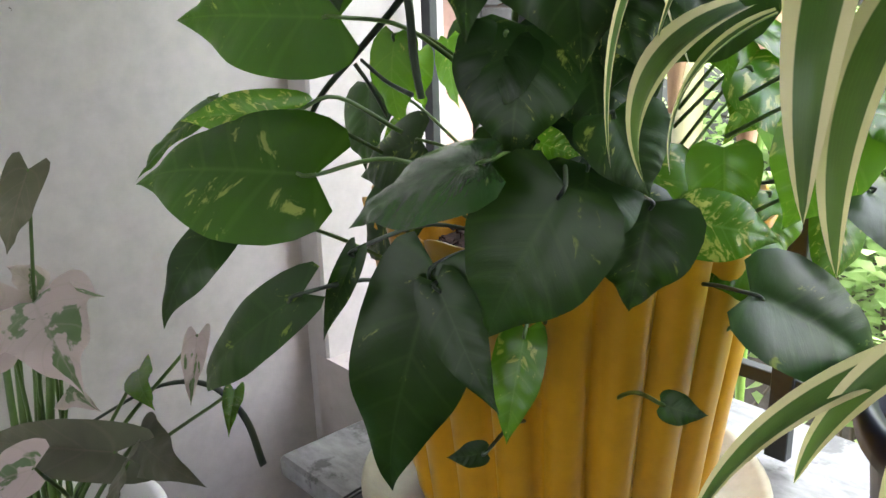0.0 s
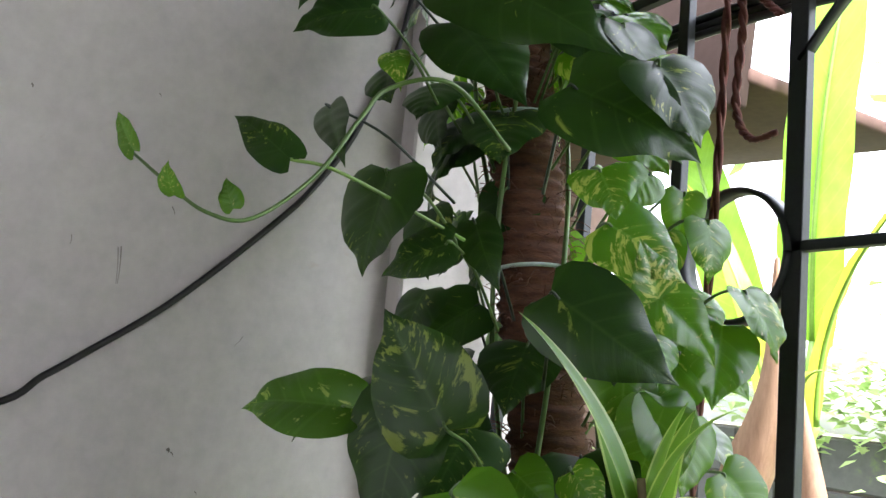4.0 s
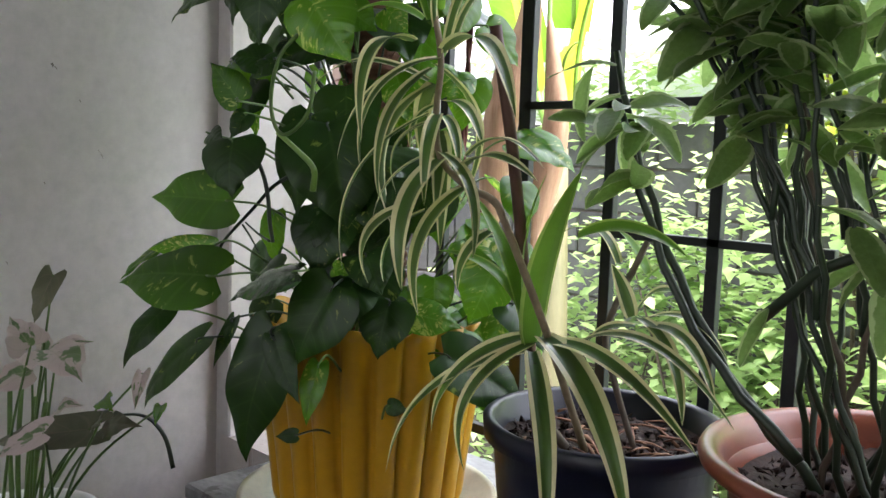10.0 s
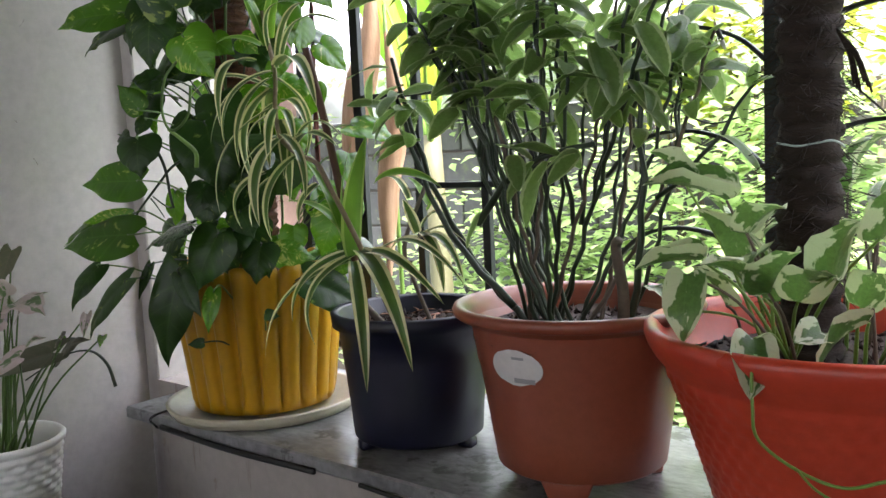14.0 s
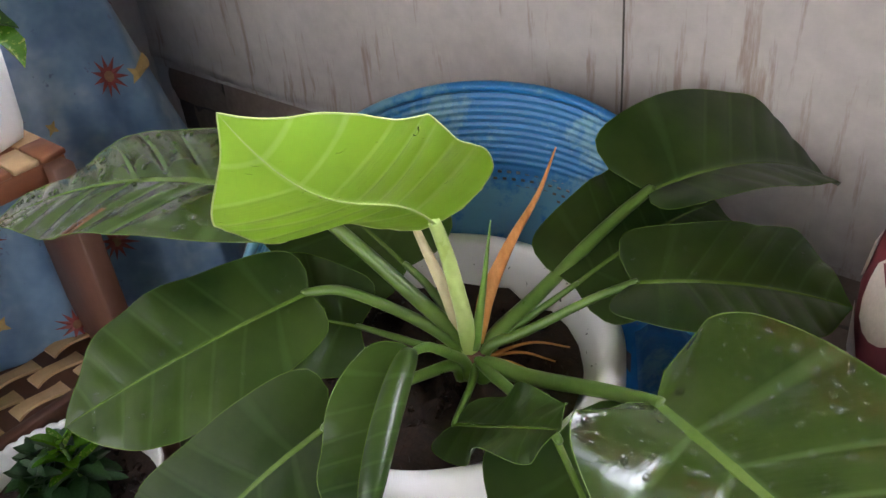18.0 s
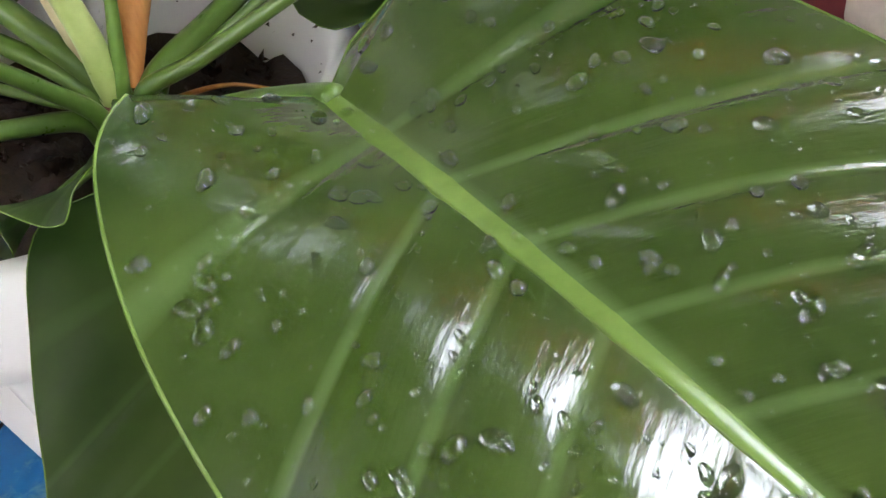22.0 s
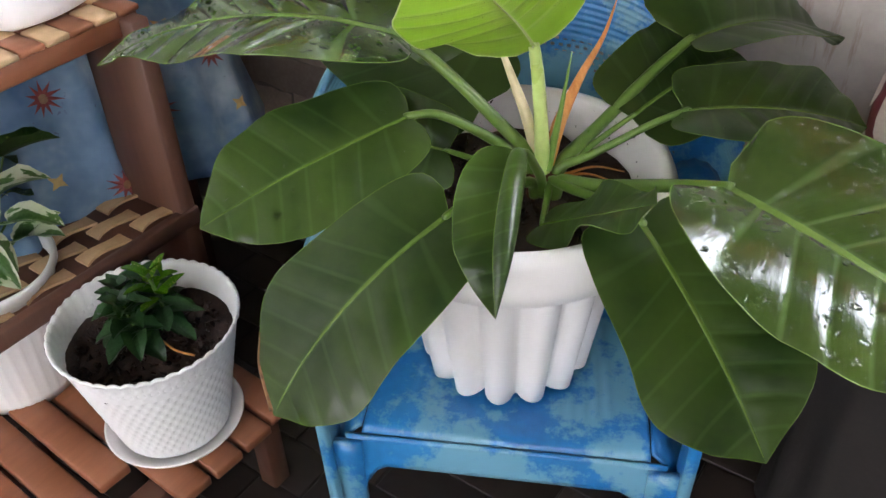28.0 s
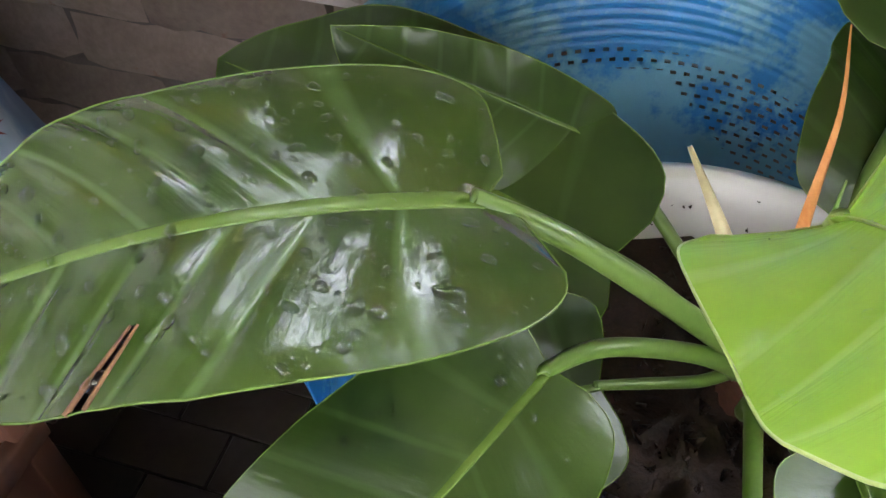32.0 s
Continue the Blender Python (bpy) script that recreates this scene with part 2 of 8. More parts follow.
def noise_of(nt, scale, detail=4.0, rough=0.55, stretch=None, space="Object"):
    tc = nt.nodes.new("ShaderNodeTexCoord")
    n = nt.nodes.new("ShaderNodeTexNoise")
    n.inputs["Scale"].default_value = scale
    n.inputs["Detail"].default_value = detail
    n.inputs["Roughness"].default_value = rough
    src = tc.outputs[space]
    if stretch:
        mp = nt.nodes.new("ShaderNodeMapping")
        mp.inputs["Scale"].default_value = stretch
        nt.links.new(src, mp.inputs[0])
        src = mp.outputs[0]
    nt.links.new(src, n.inputs["Vector"])
    return n.outputs["Fac"]


def mix(nt, fac, a, b, kind="MIX"):
    n = nt.nodes.new("ShaderNodeMixRGB")
    n.blend_type = kind
    for k, v in enumerate((fac, a, b)):
        if isinstance(v, (int, float)):
            n.inputs[k].default_value = v
        elif isinstance(v, tuple):
            n.inputs[k].default_value = (*v, 1)
        else:
            nt.links.new(v, n.inputs[k])
    return n.outputs[0]


def calc(nt, op, a, b=0.0, clamp=False):
    n = nt.nodes.new("ShaderNodeMath")
    n.operation, n.use_clamp = op, clamp
    for k, v in enumerate((a, b)):
        if isinstance(v, (int, float)):
            n.inputs[k].default_value = v
        else:
            nt.links.new(v, n.inputs[k])
    return n.outputs[0]


def bump(nt, bsdf, height, strength=0.2, distance=0.002):
    b = nt.nodes.new("ShaderNodeBump")
    b.inputs["Strength"].default_value = strength
    b.inputs["Distance"].default_value = distance
    nt.links.new(height, b.inputs["Height"])
    nt.links.new(b.outputs[0], bsdf.inputs["Normal"])


def surface(name, dark, light, rough=0.5, scale=6.0, fine=60.0, relief=0.15, metal=0.0, spots=None, vary=0.0, stretch=None, coat=0.0, dirt=0.25):
    """A material with broad tone changes, fine grain, an optional stain colour (colour, threshold, scale) and relief."""
    m, nt, b = nodes_of(name)
    broad = noise_of(nt, scale, 5, 0.6, stretch)
    col = ramp(nt, broad, [(0.3, dark), (0.7, light)])
    grain = noise_of(nt, fine, 3, 0.6, stretch)
    col = mix(nt, dirt, col, ramp(nt, grain, [(0.3, tuple(0.6 * c for c in dark)), (0.75, light)]))
    if spots:
        c, at, sc = spots
        col = mix(nt, ramp(nt, noise_of(nt, sc, 6, 0.7), [(at, (0, 0, 0)), (at + 0.06, (0.8, 0.8, 0.8))]), col, c)
    if vary:
        info = nt.nodes.new("ShaderNodeObjectInfo")
        hsv = nt.nodes.new("ShaderNodeHueSaturation")
        nt.links.new(calc(nt, "ADD", calc(nt, "MULTIPLY", info.outputs["Random"], vary), 1 - vary / 2), hsv.inputs["Value"])
        nt.links.new(col, hsv.inputs["Color"])
        col = hsv.outputs[0]
    nt.links.new(col, b.inputs["Base Color"])
    rr = calc(nt, "ADD", calc(nt, "MULTIPLY", broad, 0.25), rough - 0.12)
    nt.links.new(rr, b.inputs["Roughness"])
    b.inputs["Metallic"].default_value = metal
    b.inputs["Coat Weight"].default_value = coat
    if relief:
        bump(nt, b, grain, relief, 0.002)
    return m


def leaf_material(name, deep, fresh, vein, veins=9, vein_amount=0.5, splash=None, margin=None, stripes=False, rough=0.3,
                  sheer=0.3, glow=(0.25, 0.5, 0.03), slant=0.35, vary=0.25, scale=14.0, patch=None, gloss=0.0):
    """A leaf with midrib and side veins by its own length and width. splash: (colour, threshold) of specks along the veins;
    margin: (colour, start) of a pale edge; patch: (colour, threshold) of broad pale fields; sheer: light let through."""
    m, nt, b = nodes_of(name)
    tc = nt.nodes.new("ShaderNodeTexCoord")
    sep = nt.nodes.new("ShaderNodeSeparateXYZ")
    nt.links.new(tc.outputs["UV"], sep.inputs[0])
    across = calc(nt, "ABSOLUTE", calc(nt, "SUBTRACT", sep.outputs[0], 0.5))
    tone = noise_of(nt, scale, 4, 0.6)
    col = ramp(nt, tone, [(0.3, deep), (0.72, fresh)])
    run = calc(nt, "SUBTRACT", sep.outputs[1], calc(nt, "MULTIPLY", across, slant))
    wavy = calc(nt, "COSINE", calc(nt, "MULTIPLY", run, 2 * math.pi * veins))
    side = ramp(nt, wavy, [(0.86, (0, 0, 0)), (0.99, (1, 1, 1))])
    if splash:
        along = nt.nodes.new("ShaderNodeCombineXYZ")
        nt.links.new(calc(nt, "MULTIPLY", run, 15.0), along.inputs[0])
        nt.links.new(calc(nt, "MULTIPLY", sep.outputs[0], 4.5), along.inputs[1])
        info = nt.nodes.new("ShaderNodeObjectInfo")
        nt.links.new(calc(nt, "MULTIPLY", info.outputs["Random"], 37.0), along.inputs[2])
        sp = nt.nodes.new("ShaderNodeTexNoise")
        sp.inputs["Scale"].default_value = 1.0
        sp.inputs["Detail"].default_value = 7.0
        sp.inputs["Roughness"].default_value = 0.62
        sp.inputs["Distortion"].default_value = 0.6
        nt.links.new(along.outputs[0], sp.inputs["Vector"])
        more = calc(nt, "ADD", sp.outputs["Fac"], calc(nt, "MULTIPLY", calc(nt, "SUBTRACT", calc(nt, "POWER", info.outputs["Random"], 2.5), 0.35), 0.12))
        more = calc(nt, "ADD", more, calc(nt, "MULTIPLY", calc(nt, "SUBTRACT", noise_of(nt, 22.0, 2, 0.5), 0.55), 0.4))
        col = mix(nt, ramp(nt, more, [(splash[1], (0, 0, 0)), (splash[1] + 0.055, (0.85, 0.85, 0.85))]), col, splash[0])
    if patch:
        info2 = nt.nodes.new("ShaderNodeObjectInfo")
        mp = nt.nodes.new("ShaderNodeCombineXYZ")
        nt.links.new(calc(nt, "MULTIPLY", sep.outputs[0], 3.2), mp.inputs[0])
        nt.links.new(calc(nt, "MULTIPLY", sep.outputs[1], 3.0), mp.inputs[1])
        nt.links.new(calc(nt, "MULTIPLY", info2.outputs["Random"], 53.0), mp.inputs[2])
        pn = nt.nodes.new("ShaderNodeTexNoise")
        pn.inputs["Scale"].default_value = 1.0
        pn.inputs["Detail"].default_value = 5.0
        nt.links.new(mp.outputs[0], pn.inputs["Vector"])
        f = calc(nt, "ADD", pn.outputs["Fac"], calc(nt, "MULTIPLY", across, 0.45))
        col = mix(nt, ramp(nt, f, [(patch[1], (0, 0, 0)), (patch[1] + 0.03, (1, 1, 1))]), col, patch[0])
    if stripes:
        st = calc(nt, "SINE", calc(nt, "MULTIPLY", across, 95.0))
        col = mix(nt, calc(nt, "MULTIPLY", ramp(nt, st, [(0.5, (0, 0, 0)), (0.95, (1, 1, 1))]), 0.3), col, fresh)
    if margin:
        edge = calc(nt, "ADD", across, calc(nt, "MULTIPLY", calc(nt, "SUBTRACT", tone, 0.5), 0.20 if not stripes else 0.03))
        col = mix(nt, ramp(nt, edge, [(margin[1], (0, 0, 0)), (margin[1] + 0.025, (1, 1, 1))]), col, margin[0])
    col = mix(nt, calc(nt, "MULTIPLY", side, vein_amount * 0.5), col, vein)
    rib = ramp(nt, across, [(0.0, (1, 1, 1)), (0.028, (0, 0, 0))])
    if not stripes:
        col = mix(nt, calc(nt, "MULTIPLY", rib, vein_amount), col, vein)
    if vary:
        info3 = nt.nodes.new("ShaderNodeObjectInfo")
        hsv = nt.nodes.new("ShaderNodeHueSaturation")
        nt.links.new(calc(nt, "ADD", calc(nt, "MULTIPLY", info3.outputs["Random"], vary), 1 - vary * 0.6), hsv.inputs["Value"])
        nt.links.new(col, hsv.inputs["Color"])
        col = hsv.outputs[0]
    nt.links.new(col, b.inputs["Base Color"])
    b.inputs["Roughness"].default_value = rough
    b.inputs["Specular IOR Level"].default_value = 0.2 if gloss else 0.5
    b.inputs["Coat Weight"].default_value = gloss
    b.inputs["Coat Roughness"].default_value = 0.13
    b.inputs["Coat IOR"].default_value = 1.42 + 0.12 * gloss
    fine = noise_of(nt, 120.0, 3, 0.6)
    bump(nt, b, mix(nt, 0.6, mix(nt, 0.5, fine, noise_of(nt, 38.0, 2, 0.5)), noise_of(nt, 17.0, 2, 0.5)), 0.30, 0.0022)
    if gloss:
        # fine ridges that run with the side veins break up the wet sheen
        lane = nt.nodes.new("ShaderNodeCombineXYZ")
        nt.links.new(calc(nt, "MULTIPLY", run, 75.0), lane.inputs[0])
        nt.links.new(calc(nt, "MULTIPLY", sep.outputs[0], 7.0), lane.inputs[1])
        ridge = nt.nodes.new("ShaderNodeTexNoise")
        ridge.inputs["Scale"].default_value = 1.0
        ridge.inputs["Detail"].default_value = 4.0
        nt.links.new(lane.outputs[0], ridge.inputs["Vector"])
        cb = nt.nodes.new("ShaderNodeBump")
        cb.inputs["Strength"].default_value = 0.55
        cb.inputs["Distance"].default_value = 0.0016
        lift = calc(nt, "ADD", calc(nt, "MULTIPLY", ridge.outputs["Fac"], 0.9), calc(nt, "MULTIPLY", fine, 0.12))
        nt.links.new(lift, cb.inputs["Height"])
        nt.links.new(cb.outputs[0], b.inputs["Coat Normal"])
    tr = nt.nodes.new("ShaderNodeBsdfTranslucent")
    nt.links.new(mix(nt, 0.55, col, glow), tr.inputs[0])
    sh = nt.nodes.new("ShaderNodeMixShader")
    sh.inputs[0].default_value = sheer
    nt.links.new(b.outputs[0], sh.inputs[1])
    nt.links.new(tr.outputs[0], sh.inputs[2])
    nt.links.new(sh.outputs[0], nt.nodes["Material Output"].inputs[0])
    return m


def dotted(m, size, colour, scale, seed=0.0, streak=None):
    """Sparse small dark dots and scuffs over a wall material."""
    nt = m.node_tree
    b = nt.nodes["Principled BSDF"]
    tc = nt.nodes.new("ShaderNodeTexCoord")
    mp = nt.nodes.new("ShaderNodeMapping")
    mp.inputs["Scale"].default_value = (1, 1, 0.55)
    mp.inputs["Location"].default_value = (seed, seed, seed)
    nt.links.new(tc.outputs["Object"], mp.inputs[0])
    vo = nt.nodes.new("ShaderNodeTexVoronoi")
    vo.inputs["Scale"].default_value = scale
    nt.links.new(mp.outputs[0], vo.inputs["Vector"])
    sep = nt.nodes.new("ShaderNodeSeparateColor")
    nt.links.new(vo.outputs["Color"], sep.inputs[0])
    limit = calc(nt, "MULTIPLY", calc(nt, "POWER", sep.outputs[0], 4.0), size)
    dot = calc(nt, "LESS_THAN", vo.outputs["Distance"], limit)
    old = b.inputs["Base Color"].links[0].from_socket
    col = mix(nt, calc(nt, "MULTIPLY", dot, 0.75), old, colour)
    if streak:
        drip = noise_of(nt, 1.0, 6, 0.68, (42, 42, 4.5))
        patchy = noise_of(nt, 3.5, 3, 0.5)
        f = calc(nt, "ADD", drip, calc(nt, "MULTIPLY", calc(nt, "SUBTRACT", patchy, 0.5), 0.5))
        col = mix(nt, ramp(nt, f, [(0.585, (0, 0, 0)), (0.70, (0.75, 0.75, 0.75))]), col, streak)
    nt.links.new(col, b.inputs["Base Color"])
    return m


PLASTER = dotted(surface("old_white_plaster", (0.45, 0.42, 0.412), (0.56, 0.527, 0.514), 0.75, 1.6, 40, 0.12, spots=((0.45, 0.38, 0.34), 0.68, 7)), 0.10, (0.10, 0.07, 0.06), 12.0)
# grey of the added reflecting wall, set by how much fill it returns
FILL_GREY = surface("fill_wall_grey", (0.41, 0.40, 0.385), (0.52, 0.50, 0.48), 0.8, 1.2, 30, 0.1)
PARAPET = dotted(surface("stained_plaster", (0.41, 0.36, 0.335), (0.54, 0.49, 0.46), 0.75, 3.0, 30, 0.15, spots=((0.36, 0.27, 0.22), 0.66, 9)), 0.09, (0.16, 0.10, 0.08), 20.0, 3.0, (0.27, 0.18, 0.14))
# invented brown, kept dark to cut light bounced inside the porch
PAINT = surface("low_bounce_brown_paint", (0.11, 0.09, 0.075), (0.16, 0.13, 0.11), 0.7, 1.2, 30, 0.08)
SLAB = surface("worn_grey_board", (0.085, 0.083, 0.088), (0.33, 0.325, 0.335), 0.34, 9, 50, 0.2, spots=((0.035, 0.031, 0.030), 0.545, 13), stretch=(1, 2.2, 1), dirt=0.4)
BRICK = surface("bare_grey_brown_brick", (0.15, 0.108, 0.088), (0.25, 0.195, 0.165), 0.9, 14, 90, 0.8, vary=0.3, spots=((0.20, 0.095, 0.060), 0.64, 9))
MORTAR = surface("rough_mortar", (0.07, 0.058, 0.05), (0.14, 0.12, 0.105), 0.9, 20, 120, 0.6)
TILE = surface("dark_brown_floor_tile", (0.018, 0.013, 0.011), (0.036, 0.025, 0.020), 0.45, 7, 60, 0.15, vary=0.5)
GROUT = surface("dark_grout", (0.03, 0.026, 0.024), (0.05, 0.045, 0.04), 0.9, 10, 80, 0.3)
IRON = surface("dark_painted_iron", (0.018, 0.021, 0.025), (0.035, 0.04, 0.045), 0.45, 20, 150, 0.15, metal=0.3)
YELLOW = surface("yellow_plastic", (0.45, 0.225, 0.005), (0.54, 0.285, 0.008), 0.33, 3, 60, 0.04)
CREAM = surface("dusty_cream_plastic", (0.44, 0.40, 0.29), (0.58, 0.54, 0.42), 0.4, 8, 60, 0.05, spots=((0.30, 0.24, 0.15), 0.66, 14))
NAVY = surface("navy_black_plastic", (0.005, 0.006, 0.018), (0.009, 0.010, 0.028), 0.38, 4, 60, 0.04)
CLAY = surface("terracotta_plastic", (0.21, 0.052, 0.030), (0.27, 0.072, 0.041), 0.30, 3, 70, 0.04)
RED = surface("orange_red_plastic", (0.47, 0.048, 0.024), (0.55, 0.066, 0.034), 0.32, 3, 70, 0.04)
WHITE = surface("white_plastic", (0.83, 0.82, 0.83), (0.87, 0.86, 0.87), 0.32, 4, 70, 0.02, dirt=0.04)
WHITE_USED = surface("soil_marked_white_plastic", (0.84, 0.81, 0.81), (0.88, 0.86, 0.86), 0.36, 4, 70, 0.02, dirt=0.04, spots=((0.62, 0.54, 0.48), 0.74, 10))
BLUE = surface("scuffed_blue_plastic", (0.008, 0.12, 0.35), (0.022, 0.21, 0.50), 0.33, 5, 60, 0.05, spots=((0.15, 0.34, 0.43), 0.485, 6))
SOIL = surface("damp_potting_soil", (0.010, 0.005, 0.004), (0.055, 0.027, 0.017), 0.85, 40, 160, 0.9)
COIR = surface("brown_coir", (0.045, 0.018, 0.011), (0.165, 0.068, 0.037), 0.9, 40, 190, 0.9, stretch=(1, 1, 3))
COIR_DARK = surface("dark_weathered_coir", (0.014, 0.009, 0.008), (0.042, 0.028, 0.022), 0.95, 45, 190, 1.0, stretch=(1, 1, 3))
STICK = surface("brown_wooden_stake", (0.07, 0.03, 0.02), (0.13, 0.06, 0.038), 0.6, 12, 80, 0.3, stretch=(1, 1, 0.1))
WOOD = surface("red_brown_stained_wood", (0.19, 0.065, 0.03), (0.33, 0.12, 0.055), 0.5, 6, 60, 0.25, vary=0.2, stretch=(1, 0.15, 1))
WOOD_DARK = surface("dark_brown_stained_wood", (0.085, 0.035, 0.022), (0.13, 0.055, 0.033), 0.5, 8, 60, 0.25, stretch=(1, 1, 0.15))
WOOD_TAN = surface("pale_tan_wood", (0.46, 0.29, 0.15), (0.58, 0.39, 0.22), 0.5, 8, 70, 0.2, vary=0.15)
TURF = surface("green_turf_mat", (0.008, 0.14, 0.06), (0.02, 0.24, 0.11), 0.9, 30, 250, 0.9)
SCUFF = surface("grey_brown_scuff", (0.14, 0.12, 0.11), (0.30, 0.27, 0.25), 0.8, 60, 160, 0.1)
TRUNK = surface("dull_green_brown_trunk", (0.07, 0.075, 0.035), (0.16, 0.14, 0.075), 0.7, 8, 60, 0.4, stretch=(1, 1, 0.2))
CABLE = surface("black_cable", (0.008, 0.008, 0.009), (0.016, 0.016, 0.018), 0.45, 20, 90, 0.05)
ROPE = surface("red_brown_rope", (0.08, 0.022, 0.018), (0.16, 0.05, 0.04), 0.9, 60, 200, 0.6)
LABEL = surface("grey_white_sticker", (0.55, 0.53, 0.53), (0.63, 0.61, 0.61), 0.5, 8, 60, 0.03)
PRINT = surface("grey_print", (0.25, 0.25, 0.27), (0.30, 0.30, 0.32), 0.5, 8, 60, 0.0)
TIE = surface("pale_cloth_tie", (0.35, 0.45, 0.42), (0.5, 0.6, 0.57), 0.8, 30, 120, 0.3)
GREEN_STEM = surface("green_stem", (0.050, 0.105, 0.020), (0.105, 0.19, 0.040), 0.4, 20, 90, 0.1)
PALE_STEM = surface("pale_green_stalk", (0.11, 0.22, 0.035), (0.19, 0.32, 0.06), 0.35, 14, 80, 0.1)
DARK_STEM = surface("dark_green_stem", (0.010, 0.022, 0.012), (0.030, 0.052, 0.027), 0.4, 18, 90, 0.2)
TAN_STEM = surface("tan_ringed_stem", (0.16, 0.12, 0.07), (0.27, 0.21, 0.13), 0.65, 30, 120, 0.4)
GREY_STEM = surface("grey_brown_bark", (0.07, 0.055, 0.04), (0.16, 0.125, 0.095), 0.75, 25, 120, 0.4)
DRY = surface("dry_orange_sheath", (0.50, 0.17, 0.035), (0.68, 0.32, 0.10), 0.6, 20, 100, 0.3, stretch=(3, 3, 0.6))
PHILO = leaf_material("deep_green_wet_leaf", (0.022, 0.043, 0.009), (0.059, 0.092, 0.018), (0.14, 0.23, 0.07), 9, 0.65, rough=0.20, gloss=1.0, sheer=0.14, scale=9, vary=0.2, glow=(0.12, 0.3, 0.02), slant=0.0)
# less sheen than the wet leaf, and greens darkened for the shade over it
PHILO_DULL = leaf_material("deep_green_dull_leaf", (0.013, 0.030, 0.007), (0.046, 0.078, 0.014), (0.10, 0.18, 0.048), 8, 0.36, rough=0.36, gloss=0.42, sheer=0.14, scale=9, vary=0.25, glow=(0.12, 0.3, 0.02), slant=0.0)
LIME = leaf_material("young_lime_leaf", (0.22, 0.42, 0.03), (0.34, 0.56, 0.06), (0.55, 0.70, 0.25), 8, 0.6, rough=0.28, gloss=1.0, sheer=0.42, scale=9, vary=0.0, glow=(0.5, 0.8, 0.05), slant=0.0)
PETIOLE = surface("green_leaf_stalk", (0.070, 0.140, 0.022), (0.135, 0.220, 0.042), 0.32, 14, 80, 0.1)
PHILO_RIB = surface("pale_green_midrib", (0.078, 0.140, 0.022), (0.130, 0.205, 0.040), 0.22, 14, 80, 0.08)
PAPERY = surface("pale_papery_sheath", (0.42, 0.36, 0.20), (0.58, 0.50, 0.30), 0.55, 20, 100, 0.2)
LIME_RIB = surface("cream_green_midrib", (0.42, 0.55, 0.15), (0.55, 0.66, 0.25), 0.3, 14, 80, 0.05)
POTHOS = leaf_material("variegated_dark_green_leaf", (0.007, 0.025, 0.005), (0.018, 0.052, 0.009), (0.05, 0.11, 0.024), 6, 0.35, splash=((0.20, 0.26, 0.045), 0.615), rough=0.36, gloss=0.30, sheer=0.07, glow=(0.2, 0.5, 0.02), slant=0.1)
# brighter greens: young leaves, and window backlight put into the colour
POTHOS_BRIGHT = leaf_material("bright_green_leaf", (0.026, 0.092, 0.008), (0.062, 0.170, 0.014), (0.14, 0.28, 0.05), 6, 0.5, splash=((0.44, 0.46, 0.10), 0.585), rough=0.26, sheer=0.33, glow=(0.3, 0.65, 0.02), slant=0.1)
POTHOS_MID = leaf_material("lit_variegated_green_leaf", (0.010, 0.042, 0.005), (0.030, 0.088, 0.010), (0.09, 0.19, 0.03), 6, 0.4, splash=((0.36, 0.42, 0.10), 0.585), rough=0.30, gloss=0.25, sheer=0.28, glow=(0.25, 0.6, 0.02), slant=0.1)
POTHOS_WET = leaf_material("glossy_variegated_leaf", (0.012, 0.045, 0.010), (0.030, 0.085, 0.020), (0.06, 0.13, 0.03), 6, 0.4, splash=((0.16, 0.23, 0.06), 0.60), rough=0.16, gloss=1.0, sheer=0.06, glow=(0.2, 0.5, 0.02), slant=0.1)
DRACAENA = leaf_material("yellow_edged_strap_leaf", (0.014, 0.048, 0.012), (0.055, 0.14, 0.03), (0.2, 0.3, 0.1), 1, 0.0, margin=((0.80, 0.73, 0.42), 0.275), stripes=True, rough=0.34, sheer=0.26, scale=9, glow=(0.34, 0.46, 0.08))
DRACAENA_GREEN = leaf_material("fresh_green_strap_leaf", (0.05, 0.15, 0.02), (0.13, 0.3, 0.04), (0.2, 0.35, 0.1), 1, 0.0, margin=((0.36, 0.46, 0.14), 0.37), stripes=True, rough=0.34, sheer=0.35, scale=9, glow=(0.35, 0.6, 0.05))
BACKBONE = leaf_material("cream_edged_soft_leaf", (0.040, 0.090, 0.026), (0.12, 0.20, 0.07), (0.24, 0.34, 0.17), 7, 0.2, margin=((0.42, 0.47, 0.29), 0.36), rough=0.45, sheer=0.45, glow=(0.5, 0.75, 0.2), vary=0.4)
NJOY = leaf_material("white_splashed_leaf", (0.022, 0.065, 0.018), (0.07, 0.16, 0.04), (0.2, 0.35, 0.12), 7, 0.15, patch=((0.60, 0.63, 0.45), 0.605), rough=0.3, sheer=0.3, glow=(0.3, 0.55, 0.1), vary=0.2)
SYNGONIUM = leaf_material("pale_marbled_leaf", (0.07, 0.14, 0.06), (0.16, 0.25, 0.10), (0.45, 0.40, 0.33), 7, 0.5, patch=((0.62, 0.50, 0.50), 0.52), rough=0.45, sheer=0.25, glow=(0.3, 0.4, 0.15), vary=0.35)
SYNGONIUM_DARK = leaf_material("dull_purple_green_leaf", (0.06, 0.075, 0.04), (0.12, 0.12, 0.07), (0.2, 0.15, 0.12), 7, 0.4, rough=0.45, sheer=0.15, glow=(0.2, 0.2, 0.1))
